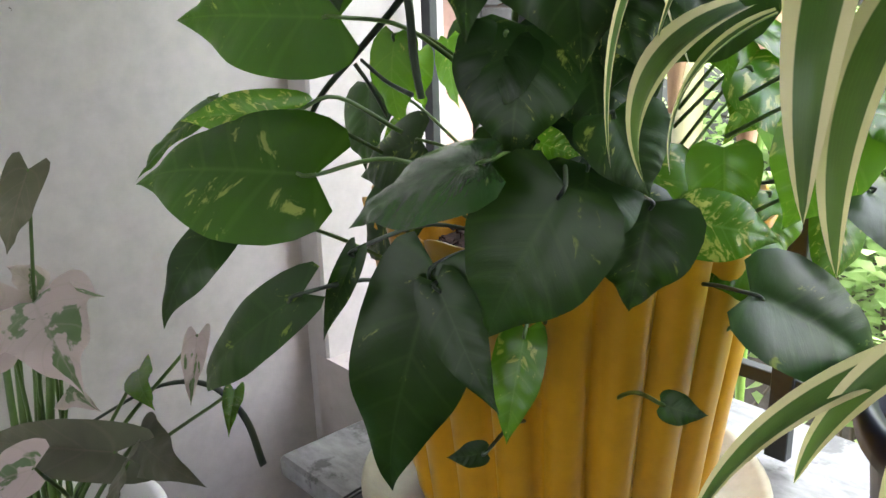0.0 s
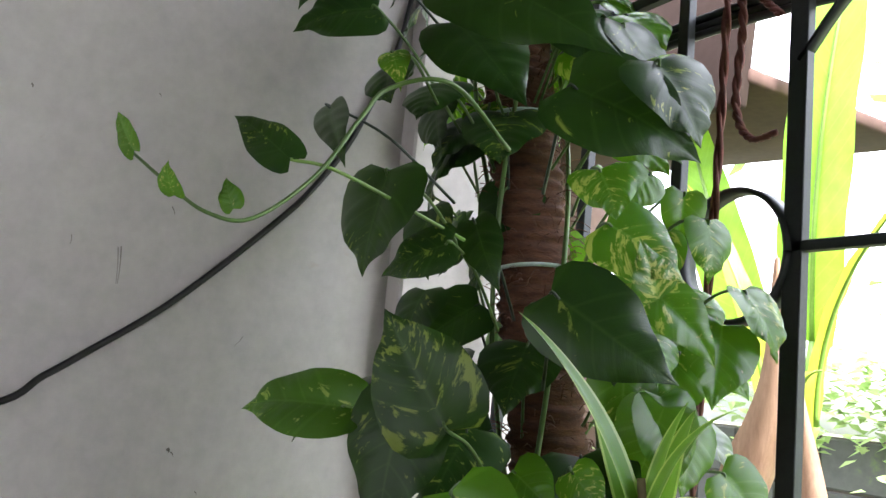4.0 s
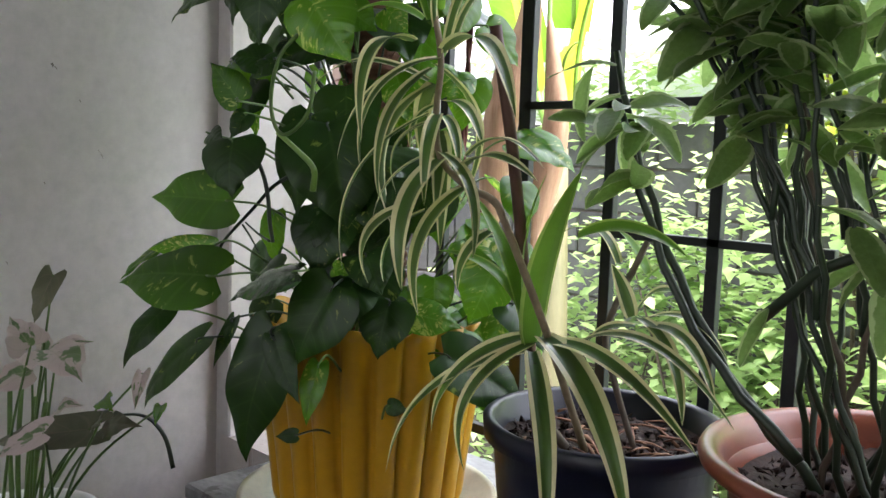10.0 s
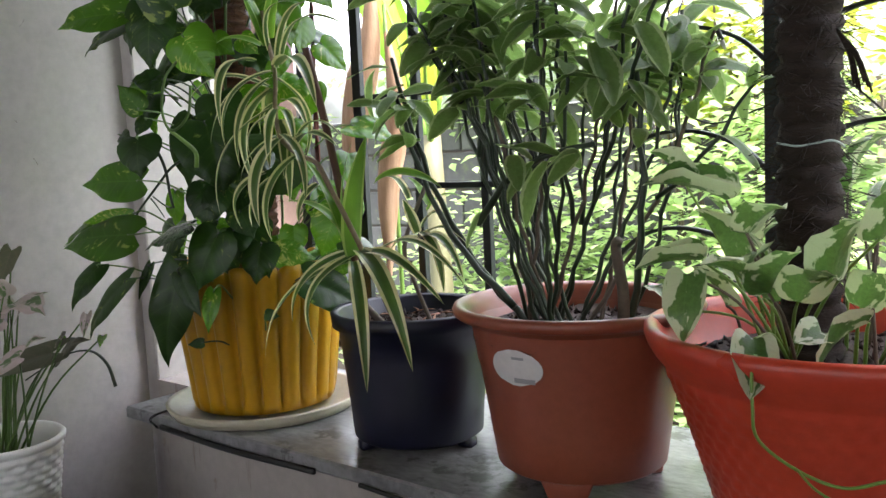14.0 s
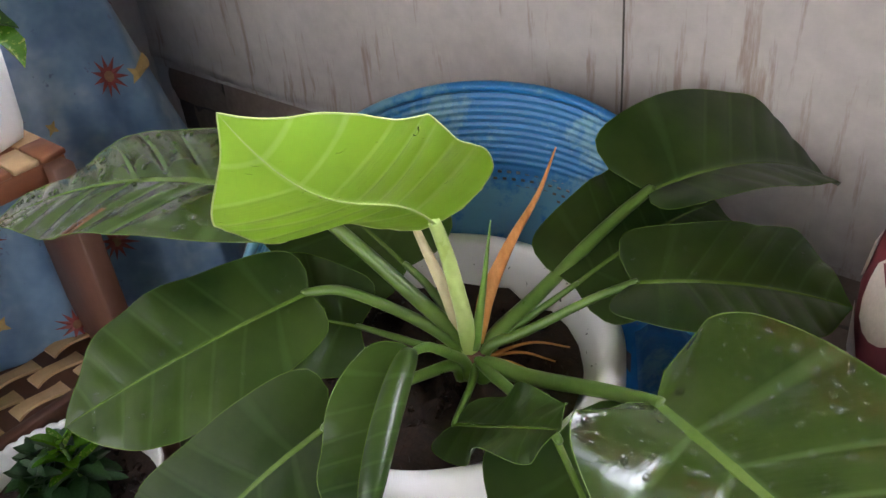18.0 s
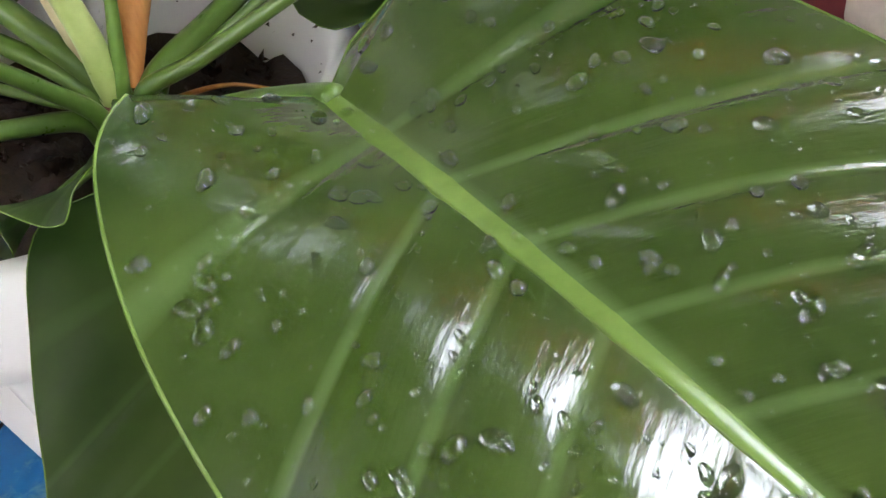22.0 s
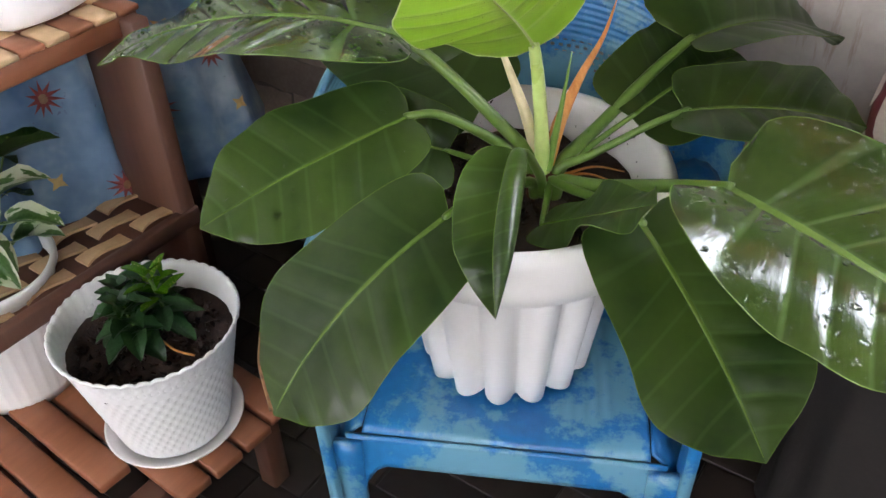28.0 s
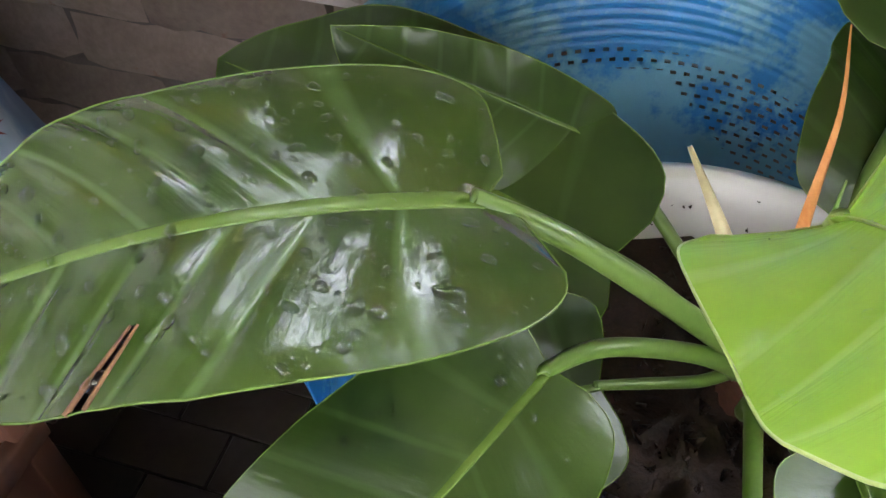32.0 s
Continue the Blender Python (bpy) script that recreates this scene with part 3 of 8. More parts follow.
ZZ = leaf_material("dark_glossy_small_leaf", (0.012, 0.036, 0.014), (0.030, 0.075, 0.026), (0.05, 0.11, 0.04), 6, 0.2, rough=0.32, gloss=0.2, sheer=0.08, vary=0.3)

# ---- the porch: floor, walls, ledge and ceiling ----
WX, WY, CEIL = -0.99, 0.60, 3.05


def setting(name, bm, material, label, category, smooth=False):
    return tagged(part(name, bm, material, None, "", smooth), label, category, "", "structure")


floor = setting("floor", block((4.4, 3.9, 0.1), (1.05, -1.2, FLOOR - 0.056), None, 0), GROUT, "dark brown tiled porch floor", "floor")
setting("wall_left", block((0.2, 4.0, 3.4), (WX - 0.1, -1.17, 1.5), None, 0), PLASTER, "old white plastered side wall with scuffs and dots", "wall")
# corner pier and parapet under the window opening
setting("wall_pier", block((0.25, 0.24, 3.4), (WX - 0.1 + 0.02, WY + 0.12, 1.5), None, 0.004), PLASTER, "white plastered corner pier beside the window opening", "wall")
setting("wall_window", block((4.36, 0.22, 0.62), (1.205, WY + 0.11, 0.885), None, 0), PARAPET, "stained white plastered parapet under the window", "wall")
setting("wall_base", block((4.36, 0.21, 0.66), (1.205, WY + 0.117, 0.21), None, 0), MORTAR, "bare mortar base of the parapet where the plaster is gone", "wall")
setting("wall_lintel", block((4.36, 0.24, 0.12), (1.205, WY + 0.12, 3.06), None, 0), PAINT, "brown painted lintel over the window opening", "wall")
# side wall and ceiling are unseen, added to close the porch and limit light
setting("wall_right", block((0.2, 3.5, 3.4), (3.3, -0.95, 1.5), None, 0), PAINT, "unseen side wall added behind the camera", "wall")
# unseen low back wall, and a wall added across the yard for soft fill
setting("wall_back", block((4.4, 0.2, 1.0), (1.05, -3.05, 0.44), None, 0), PAINT, "unseen low wall added at the back of the porch", "wall")
setting("fill_wall", block((16.0, 0.3, 7.0), (1.0, -5.7, 3.2), None, 0), FILL_GREY, "unseen grey wall added to reflect soft fill light", "wall")
setting("ceiling", block((4.6, 4.2, 0.12), (1.05, -1.15, CEIL + 0.12), None, 0), PAINT, "unseen porch ceiling, dark brown to cut bounce", "ceiling")

# shelf board laid on the parapet
EDGE, TOP = 0.405, 1.205
for k, (x0, x1) in enumerate(((-0.762, 0.585), (0.590, 1.72), (1.725, 2.9))):
    setting("window_ledge", block((x1 - x0, 0.47, 0.026), ((x0 + x1) / 2, EDGE + 0.235, TOP - 0.013), None, 0.004), SLAB,
                    "worn grey white ledge board with dark stains", "window ledge")
# dark trim strips and bent wire under the front edge
setting("trim", join(tube([(-0.62, EDGE - 0.004, 1.183), (-0.40, EDGE - 0.006, 1.178), (-0.16, EDGE - 0.004, 1.182)], 0.006),
                     tube([(-0.05, EDGE - 0.004, 1.181), (0.10, EDGE - 0.006, 1.176)], 0.004)), CABLE, "dark strip fixed under the ledge edge", "trim", True)
wire = thing("bent_wire_hook", "dark bent wire loop hanging under the ledge", "wire hook")
part("wire", tube([(0.06, EDGE + 0.01, 1.182), (0.08, EDGE + 0.003, 1.168), (0.18, EDGE + 0.0, 1.152), (0.262, EDGE + 0.0, 1.148), (0.275, EDGE + 0.006, 1.165), (0.25, EDGE + 0.02, 1.180)], 0.0035), CABLE, wire)
small = thing("thin_wire_hook", "thin dark wire curl hanging under the ledge", "wire hook")
part("wire", tube([(0.54, EDGE + 0.01, 1.185), (0.545, EDGE + 0.002, 1.15), (0.565, EDGE, 1.13), (0.59, EDGE, 1.138)], 0.0013), CABLE, small)
twine = thing("twine_loop", "thin dark twine tied round the ledge board", "twine")
for dx in (0.0, 0.006):
    part("strand", tube([(0.475 + dx, EDGE - 0.004, 1.176), (0.475 + dx, EDGE - 0.004, TOP + 0.002), (0.46 + dx, 0.62, TOP + 0.003), (0.455 + dx, 0.77, 1.28), (0.46, 0.775, 1.40)], 0.0013), CABLE, twine)
    part("strand", tube([(-0.64 + dx, EDGE - 0.004, 1.178), (-0.64 + dx, EDGE - 0.004, TOP + 0.002), (-0.66 + dx, 0.60, TOP + 0.003), (-0.68 + dx, 0.77, 1.30)], 0.0013), CABLE, twine)

# vertical crack bead in the parapet plaster
setting("plaster_joint", tube([(0.284, WY - 0.0005, 0.54), (0.286, WY - 0.0005, 0.80), (0.283, WY + 0.0002, 1.17)], 0.0016, 6), MORTAR, "dark vertical joint in the parapet plaster", "joint", True)

# ---- iron window grille ----
GY = 0.77
grille = thing("window_grille", "dark painted iron window grille with rings and scrolls", "window grille", "", "structure")


def bar(x0, z0, x1, z1, w=0.020, y=GY):
    d = Vector((x1 - x0, 0, z1 - z0))
    turn = Matrix.Rotation(math.atan2(d.x, d.z), 3, "Y")
    part("bar", block((w, 0.014, d.length), ((x0 + x1) / 2, y, (z0 + z1) / 2), turn, 0.001), IRON, grille, "", False)


def flat_strip(points, w=0.022, thick=0.005, steps=8):
    """An upright flat iron strip bent along points (x, z)."""
    line = smooth_path([(x, GY, z) for x, z in points], steps)
    verts, faces = [], []
    for k, q in enumerate(line):
        t = (line[min(k + 1, len(line) - 1)] - line[max(0, k - 1)]).normalized()
        n = Vector((-t.z, 0, t.x)) * thick / 2
        for o in (n, -n):
            for s in (-w / 2, w / 2):
                verts.append(q + o + Vector((0, s, 0)))
    for k in range(len(line) - 1):
        a, b = 4 * k, 4 * k + 4
        faces += [(a, a + 1, b + 1, b), (a + 2, b + 2, b + 3, a + 3), (a, b, b + 2, a + 2), (a + 1, a + 3, b + 3, b + 1)]
    faces += [(0, 2, 3, 1), (len(verts) - 4, len(verts) - 3, len(verts) - 1, len(verts) - 2)]
    return verts, faces


for x in (-0.9, -0.725, -0.545, -0.37, -0.21, -0.045, 0.066, 0.49, 0.66, 0.83, 1.0, 1.35, 1.7, 2.05, 2.4, 2.75):
    bar(x, 1.215, x, 2.99 if x in (-0.725, -0.37, 0.49, 1.35, 2.05) else 2.557, 0.024 if x in (-0.37, 0.49) else 0.018)
for z in (1.30, 2.557, 2.905):
    bar(-0.95, z, 3.1, z, 0.016, GY + 0.004)
bar(-0.37, 1.832, -0.045, 1.832, 0.012)
bar(-0.21, 1.648, 0.11, 1.648, 0.012)
bar(-0.37, 2.187, 0.30, 2.187, 0.012)
for cx, cz in ((-0.449, 2.182), (-0.81, 2.182), (0.57, 2.182)):
    ring = [(cx + 0.076 * math.cos(a * math.pi / 8), cz + 0.078 * math.sin(a * math.pi / 8)) for a in range(17)]
    part("ring", flat_strip(ring, 0.026, 0.006, 3), IRON, grille)
for x0 in (-0.725, -0.37 + 0.86, 1.35):
    part("scroll", flat_strip([(x0 - 0.015, 2.72), (x0 + 0.03, 2.835), (x0 + 0.14, 2.885), (x0 + 0.235, 2.90), (x0 + 0.31, 2.86), (x0 + 0.32, 2.79), (x0 + 0.26, 2.73),
                               (x0 + 0.185, 2.745), (x0 + 0.168, 2.80), (x0 + 0.18, 2.825)], 0.026, 0.006), IRON, grille)
    part("scroll", flat_strip([(x0 + 0.0, 2.71), (x0 + 0.015, 2.65), (x0 + 0.10, 2.612), (x0 + 0.175, 2.645), (x0 + 0.19, 2.70), (x0 + 0.14, 2.752), (x0 + 0.085, 2.757)], 0.026, 0.006), IRON, grille)
    part("scroll", flat_strip([(x0 + 0.02, 2.70), (x0 + 0.14, 2.80), (x0 + 0.24, 2.905)], 0.012, 0.006), IRON, grille)
    part("scroll", flat_strip([(x0 + 0.36, 2.557), (x0 + 0.40, 2.66), (x0 + 0.46, 2.80), (x0 + 0.50, 2.90)], 0.02, 0.006), IRON, grille)
for s in (1, -1):
    for x0, z0 in ((0.49, 1.655), (0.49, 1.816), (0.49, 1.50)):
        part("arch", flat_strip([(x0 - s * 0.004, z0), (x0 - s * 0.05, z0 + 0.042), (x0 - s * 0.11, z0 + 0.066), (x0 - s * 0.17, z0 + 0.070), (x0 - s * 0.225, z0 + 0.052), (x0 - s * 0.28, z0 + 0.0)], 0.014, 0.006), IRON, grille)
part("arch", flat_strip([(-0.37, 2.40), (-0.30, 2.47), (-0.20, 2.49), (-0.12, 2.45), (-0.06, 2.38)], 0.014, 0.006), IRON, grille)

# conduit bundle and ropes tied at the grille
rope = thing("hanging_rope", "red brown twisted rope hung over the grille in two loops", "rope")


def twisted(points, r=0.0045):
    line = smooth_path(points, 24)
    strands = []
    for s in range(2):
        q = [p + Vector((math.cos(k * 0.55 + s * math.pi), math.sin(k * 0.55 + s * math.pi), 0)) * r * 0.55 for k, p in enumerate(line)]
        strands.append(tube(q, r * 0.8, 5, straight=True))
    return join(*strands)


part("cord", twisted([(-0.462, GY - 0.02, 2.53), (-0.464, GY - 0.022, 2.30), (-0.474, GY - 0.024, 2.0), (-0.484, GY - 0.022, 1.7)]), ROPE, rope)
part("cord", twisted([(-0.455, GY - 0.02, 2.545), (-0.438, GY - 0.02, 2.47), (-0.443, GY - 0.02, 2.36), (-0.42, GY - 0.02, 2.315), (-0.385, GY - 0.02, 2.315)]), ROPE, rope)
part("cord", twisted([(-0.44, GY - 0.02, 2.54), (-0.415, GY - 0.02, 2.49), (-0.385, GY - 0.02, 2.455)]), ROPE, rope)
part("cord", twisted([(-0.66, GY - 0.01, 2.585), (-0.55, GY - 0.02, 2.555), (-0.44, GY - 0.022, 2.545)], 0.004), ROPE, rope)
conduit = thing("conduit_bundle", "black cable bundle lashed along the grille rail", "cables")
for dz in (0.0, 0.012, -0.010):
    part("cable", tube([(-0.72, GY + 0.02, 2.50 + dz), (-0.45, GY + 0.02, 2.495 + dz), (-0.1, GY + 0.02, 2.46 + dz), (0.8, GY + 0.03, 2.40 + dz)], 0.006), CABLE, conduit)

# ---- black cable along the side wall ----
CZ = 0.012
cable = thing("wall_cable", "black cable drooping along the white side wall", "cable")
part("cable", tube([(WX + 0.008, -0.5, 1.80), (WX + 0.008, -0.15, 1.885), (WX + 0.008, 0.06, 1.915), (WX + 0.008, 0.12, 1.955), (WX + 0.008, 0.165, 1.988), (WX + 0.008, 0.264, 2.065), (WX + 0.008, 0.372, 2.172), (WX + 0.008, 0.454, 2.266),
                    (WX + 0.008, 0.522, 2.387), (WX + 0.01, 0.585, 2.6), (WX + 0.01, 0.59, 3.0)], 0.0048), CABLE, cable).location.z = CZ

# scratches and dark specks on the side wall
marks = []
for y0, z0, y1, z1, w in ((0.128, 2.152, 0.128, 2.139, 0.0012), (0.192, 2.146, 0.194, 2.095, 0.0016), (0.052, 2.339, 0.054, 2.334, 0.0025), (0.291, 1.883, 0.293, 1.878, 0.0025), (0.212, 2.367, 0.215, 2.362, 0.0015), (0.376, 2.044, 0.365, 2.029, 0.0012), (0.188, 2.145, 0.192, 2.095, 0.0013), (0.251, 2.212, 0.256, 2.202, 0.0016), (0.018, 1.876, 0.013, 1.772, 0.0008), (0.290, 1.881, 0.292, 1.876, 0.0020), (0.367, 1.743, 0.373, 1.734, 0.0012), (0.289, 1.882, 0.292, 1.877, 0.0020), (0.113, 1.648, 0.116, 1.644, 0.0020), (0.335, 1.826, 0.338, 1.821, 0.0014), (0.213, 1.558, 0.216, 1.553, 0.0018), (0.295, 1.878, 0.299, 1.872, 0.0020), (0.373, 1.734, 0.375, 1.728, 0.0016), (0.275, 1.687, 0.277, 1.683, 0.0016)):
    marks.append(tube([(WX + 0.0002, y0, z0), (WX + 0.0002, (y0 + y1) / 2 + 0.001, (z0 + z1) / 2), (WX + 0.0002, y1, z1)], (w * 0.55, w * 0.2), 5, 3))
setting("wall_scuffs", join(*marks), SCUFF, "small dark scratches and specks on the side wall", "wall marks", True)

# ---- pots on the ledge ----
def soil_disc(r, z, at, seed, lumps=0.006):
    rnd = random.Random(seed)
    verts, faces = [(at[0], at[1], z)], []
    rings, seg = 7, 30
    for k in range(1, rings + 1):
        for i in range(seg):
            a = 2 * math.pi * i / seg
            rr = r * k / rings
            verts.append((at[0] + rr * math.cos(a), at[1] + rr * math.sin(a), z + rnd.uniform(-lumps, lumps)))
    for i in range(seg):
        faces.append((0, 1 + i, 1 + (i + 1) % seg))
    for k in range(rings - 1):
        for i in range(seg):
            j = (i + 1) % seg
            faces.append((1 + k * seg + i, 1 + (k + 1) * seg + i, 1 + (k + 1) * seg + j, 1 + k * seg + j))
    # crumbs
    bits = []
    for i in range(160 + int(2600 * r)):
        a, rr, s = rnd.uniform(0, 6.283), r * 0.93 * math.sqrt(rnd.random()), rnd.uniform(0.003, 0.009)
        c = Vector((at[0] + rr * math.cos(a), at[1] + rr * math.sin(a), z + s * 0.5))
        q = [c + Vector((rnd.uniform(-s, s), rnd.uniform(-s, s), rnd.uniform(-s, s))) for _ in range(4)]
        bits.append((q, [(0, 1, 2), (0, 2, 3), (0, 3, 1), (1, 3, 2)]))
    return join((verts, faces), *bits)


YP = (-0.502, 0.578, 1.222)
planter = thing("yellow_planter", "yellow fluted plastic planter standing on a saucer", "planter", at=YP)


def flutes(a, k, r, z):
    w = (a * 22 / (2 * math.pi)) % 1.0
    groove = math.exp(-((w - 0.5) / 0.11) ** 2)
    amount = 0.012 if z > 0.012 and r > 0.1 else 0.0
    top = 0.014 * (abs(math.cos(math.pi * w)) ** 0.5) if z > 0.24 else 0.0
    swell = 0.008 * abs(math.cos(math.pi * w)) - 0.005 if amount else 0.0
    return r - amount * groove + swell, z + top


part("pot_wall", lathe([(0.0, 0.004), (0.125, 0.004), (0.142, 0.0), (0.146, 0.02), (0.155, 0.10), (0.166, 0.18), (0.178, 0.262), (0.182, 0.280), (0.178, 0.280), (0.172, 0.262), (0.16, 0.20), (0.15, 0.17)], 176, flutes, YP), YELLOW, planter)
part("soil", soil_disc(0.158, YP[2] + 0.225, YP, 1), SOIL, planter, "dark damp soil")["kind"] = "stuff"
saucer = thing("round_saucer", "dusty cream plastic plant saucer on the ledge", "saucer", at=(YP[0], YP[1], TOP))
part("dish", lathe([(0.0, 0.006), (0.175, 0.006), (0.192, 0.022), (0.199, 0.026), (0.202, 0.022), (0.19, 0.002), (0.17, 0.0), (0.0, 0.0)], 56, None, (YP[0], YP[1], TOP)), CREAM, saucer)

NP = (-0.075, 0.58, TOP)
navy = thing("navy_pot", "plain dark navy plastic pot with small feet", "plant pot", at=NP)
part("pot_wall", lathe([(0.0, 0.014), (0.108, 0.014), (0.115, 0.02), (0.120, 0.08), (0.128, 0.16), (0.134, 0.212), (0.144, 0.214), (0.146, 0.236), (0.141, 0.240), (0.132, 0.236), (0.126, 0.17)], 56, None, NP), NAVY, navy)
part("soil", soil_disc(0.129, NP[2] + 0.205, NP, 2), SOIL, navy, "soil with dry brown bark chips")["kind"] = "stuff"
for k in range(3):
    a = 2.2 + k * 2.094
    part("foot", block((0.03, 0.022, 0.018), (NP[0] + 0.1 * math.cos(a), NP[1] + 0.1 * math.sin(a), TOP + 0.009), Matrix.Rotation(a, 3, "Z"), 0.003), NAVY, navy)

BP = (0.262, 0.575, TOP)
clay = thing("terracotta_pot", "terracotta coloured plastic pot with rolled rim and three feet", "plant pot", at=BP)
part("pot_wall", lathe([(0.0, 0.030), (0.120, 0.030), (0.128, 0.036), (0.136, 0.09), (0.146, 0.16), (0.156, 0.226), (0.160, 0.246), (0.163, 0.249), (0.168, 0.250), (0.172, 0.256), (0.180, 0.257), (0.187, 0.262), (0.189, 0.269),
                       (0.186, 0.275), (0.179, 0.277), (0.171, 0.273), (0.164, 0.262), (0.158, 0.23), (0.152, 0.19)], 72, None, BP), CLAY, clay)
part("soil", soil_disc(0.159, BP[2] + 0.232, BP, 3, 0.010), SOIL, clay, "dark soil with dry litter")["kind"] = "stuff"
for k in range(3):
    a = -1.22 + k * 2.094
    bm = block((0.030, 0.082, 0.044), (0, 0, 0), None, 0.003)
    for v in bm.verts:
        if v.co.z < 0:
            v.co.y *= 0.62
    bmesh.ops.transform(bm, matrix=Matrix.Translation((BP[0] + 0.106 * math.cos(a), BP[1] + 0.106 * math.sin(a), TOP + 0.022)) @ Matrix.Rotation(a, 4, "Z"), verts=bm.verts[:])
    part("foot", bm, CLAY, clay)
# oval sticker bent round the wall, with printed bars
def sticker(center_a, z, w, h, r0, r1, off, rows=7, cols=13, oval_cut=True):
    verts, faces = [], []
    for i in range(rows):
        v = 2 * i / (rows - 1) - 1
        half = math.sqrt(max(0.0, 1 - v * v * 0.97)) if oval_cut else 1.0
        for j in range(cols):
            u = (2 * j / (cols - 1) - 1) * half
            zz = z + v * h / 2
            r = r0 + (r1 - r0) * (zz / 0.2) + off
            a = center_a + u * w / 2 / r
            verts.append((BP[0] + r * math.cos(a), BP[1] + r * math.sin(a), TOP + zz))
    for i in range(rows - 1):
        for j in range(cols - 1):
            k = i * cols + j
            faces.append((k, k + 1, k + cols + 1, k + cols))
    return verts, faces


part("sticker", sticker(-1.62, 0.203, 0.088, 0.052, 0.125, 0.1535, 0.0035, 9), LABEL, clay, "grey white oval paper sticker")
part("sticker_print", sticker(-1.53, 0.185, 0.034, 0.007, 0.125, 0.1535, 0.0045, 3, 8, False), PRINT, clay, "grey printed bar")
part("sticker_print", sticker(-1.58, 0.217, 0.020, 0.004, 0.125, 0.1535, 0.0045, 3, 8, False), PRINT, clay, "grey printed bar")

RP = (0.640, 0.565, TOP)
red = thing("red_basket_pot", "orange red flared plastic pot with a woven basket relief", "plant pot", at=RP)


def woven(a, k, r, z):
    n = 48
    if r > 0.12 and 0.02 < z < 0.215 and k < 42:
        cell = math.floor(z / 0.0154)
        w = (a * n / (2 * math.pi) + 0.5 * (cell % 2)) % 1.0
        r += 0.0032 * math.sin(math.pi * w) * abs(math.sin(math.pi * z / 0.0154))
    return r, z


prof = [(0.0, 0.004), (0.12, 0.004), (0.134, 0.0)]
for k in range(40):
    f = k / 39
    prof.append((0.140 + 0.064 * f + 0.008 * f ** 4, 0.008 + 0.215 * f))
prof += [(0.224, 0.238), (0.232, 0.252), (0.236, 0.264), (0.235, 0.274), (0.228, 0.277), (0.220, 0.272), (0.208, 0.25), (0.19, 0.21)]
part("pot_wall", lathe(prof, 224, woven, RP), RED, red)
part("soil", soil_disc(0.196, RP[2] + 0.222, RP, 4), SOIL, red, "dark damp soil")["kind"] = "stuff"
dark_dish = thing("black_saucer", "black plastic saucer under the red pot", "saucer", at=(RP[0], RP[1], TOP))
part("dish", lathe([(0.0, 0.0005), (0.146, 0.0005), (0.152, 0.008), (0.148, 0.008), (0.14, 0.003), (0.0, 0.003)], 48, None, (RP[0], RP[1], TOP)), NAVY, dark_dish)

# ---- blue plastic armchair with the large white planter ----
CH = Matrix.Translation((0.335, 0.118, FLOOR)) @ Matrix.Rotation(radians(26), 4, "Z")
chair = thing("plastic_armchair", "scuffed blue moulded plastic armchair", "chair")
chair.matrix_basis = CH


def chair_part(name, pair, label=""):
    me = bpy.data.meshes.new(name)
    if isinstance(pair, bmesh.types.BMesh):
        pair.to_mesh(me)
        pair.free()
    else:
        me.from_pydata([tuple(v) for v in pair[0]], [], [tuple(f) for f in pair[1]])
    me.polygons.foreach_set("use_smooth", [True] * len(me.polygons))
    me.materials.append(BLUE)
    ob = new(name, me)
    ob.parent = chair
    if label:
        ob["label"] = label
    return ob


def sheet(rows, thick=0.005, holes=frozenset()):
    """A closed moulded panel from rows of points, open at the cells in holes."""
    nr, nc = len(rows), len(rows[0])
    pts = [[Vector(p) for p in r] for r in rows]
    verts, back = [], []
    for i in range(nr):
        for j in range(nc):
            du = pts[i][min(j + 1, nc - 1)] - pts[i][max(j - 1, 0)]
            dv = pts[min(i + 1, nr - 1)][j] - pts[max(i - 1, 0)][j]
            n = du.cross(dv)
            n = n.normalized() if n.length > 1e-9 else Vector((0, 0, 1))
            verts.append(pts[i][j])
            back.append(pts[i][j] - n * thick)
    o = nr * nc
    faces = []
    for i in range(nr - 1):
        for j in range(nc - 1):
            k = i * nc + j
            if (i, j) in holes:
                continue
            faces += [(k, k + 1, k + nc + 1, k + nc), (o + k, o + k + nc, o + k + nc + 1, o + k + 1)]
    for i in range(nr - 1):
        for j in (0, nc - 1):
            k = i * nc + j
            faces.append((k, k + nc, o + k + nc, o + k) if j == 0 else (k, o + k, o + k + nc, k + nc))
    for j in range(nc - 1):
        for i in (0, nr - 1):
            k = i * nc + j
            faces.append((k, o + k, o + k + 1, k + 1) if i == 0 else (k, k + 1, o + k + 1, o + k))
    return verts + back, faces


# seat with fine ribs running front to back and a rolled front apron
SEAT = 0.398
rows = []
for i in range(26):
    y = -0.205 + 0.40 * i / 25
    row = []
    for j in range(89):
        x = (-1 + 2 * j / 88) * (0.205 - 0.02 * i / 25)
        rib = 0.0022 * (0.5 + 0.5 * math.cos(j * math.pi / 2)) if 10 < j < 78 and i > 3 else 0.0
        dip = -0.010 * math.cos(x / 0.21 * 1.5) * math.sin(min(1, i / 22) * math.pi)
        front = -0.012 * max(0.0, 1 - i / 3) ** 2
        row.append((x, y, SEAT + dip + front + rib))
    rows.append(row)
chair_part("seat", sheet(rows), "ribbed blue seat")
apron = []
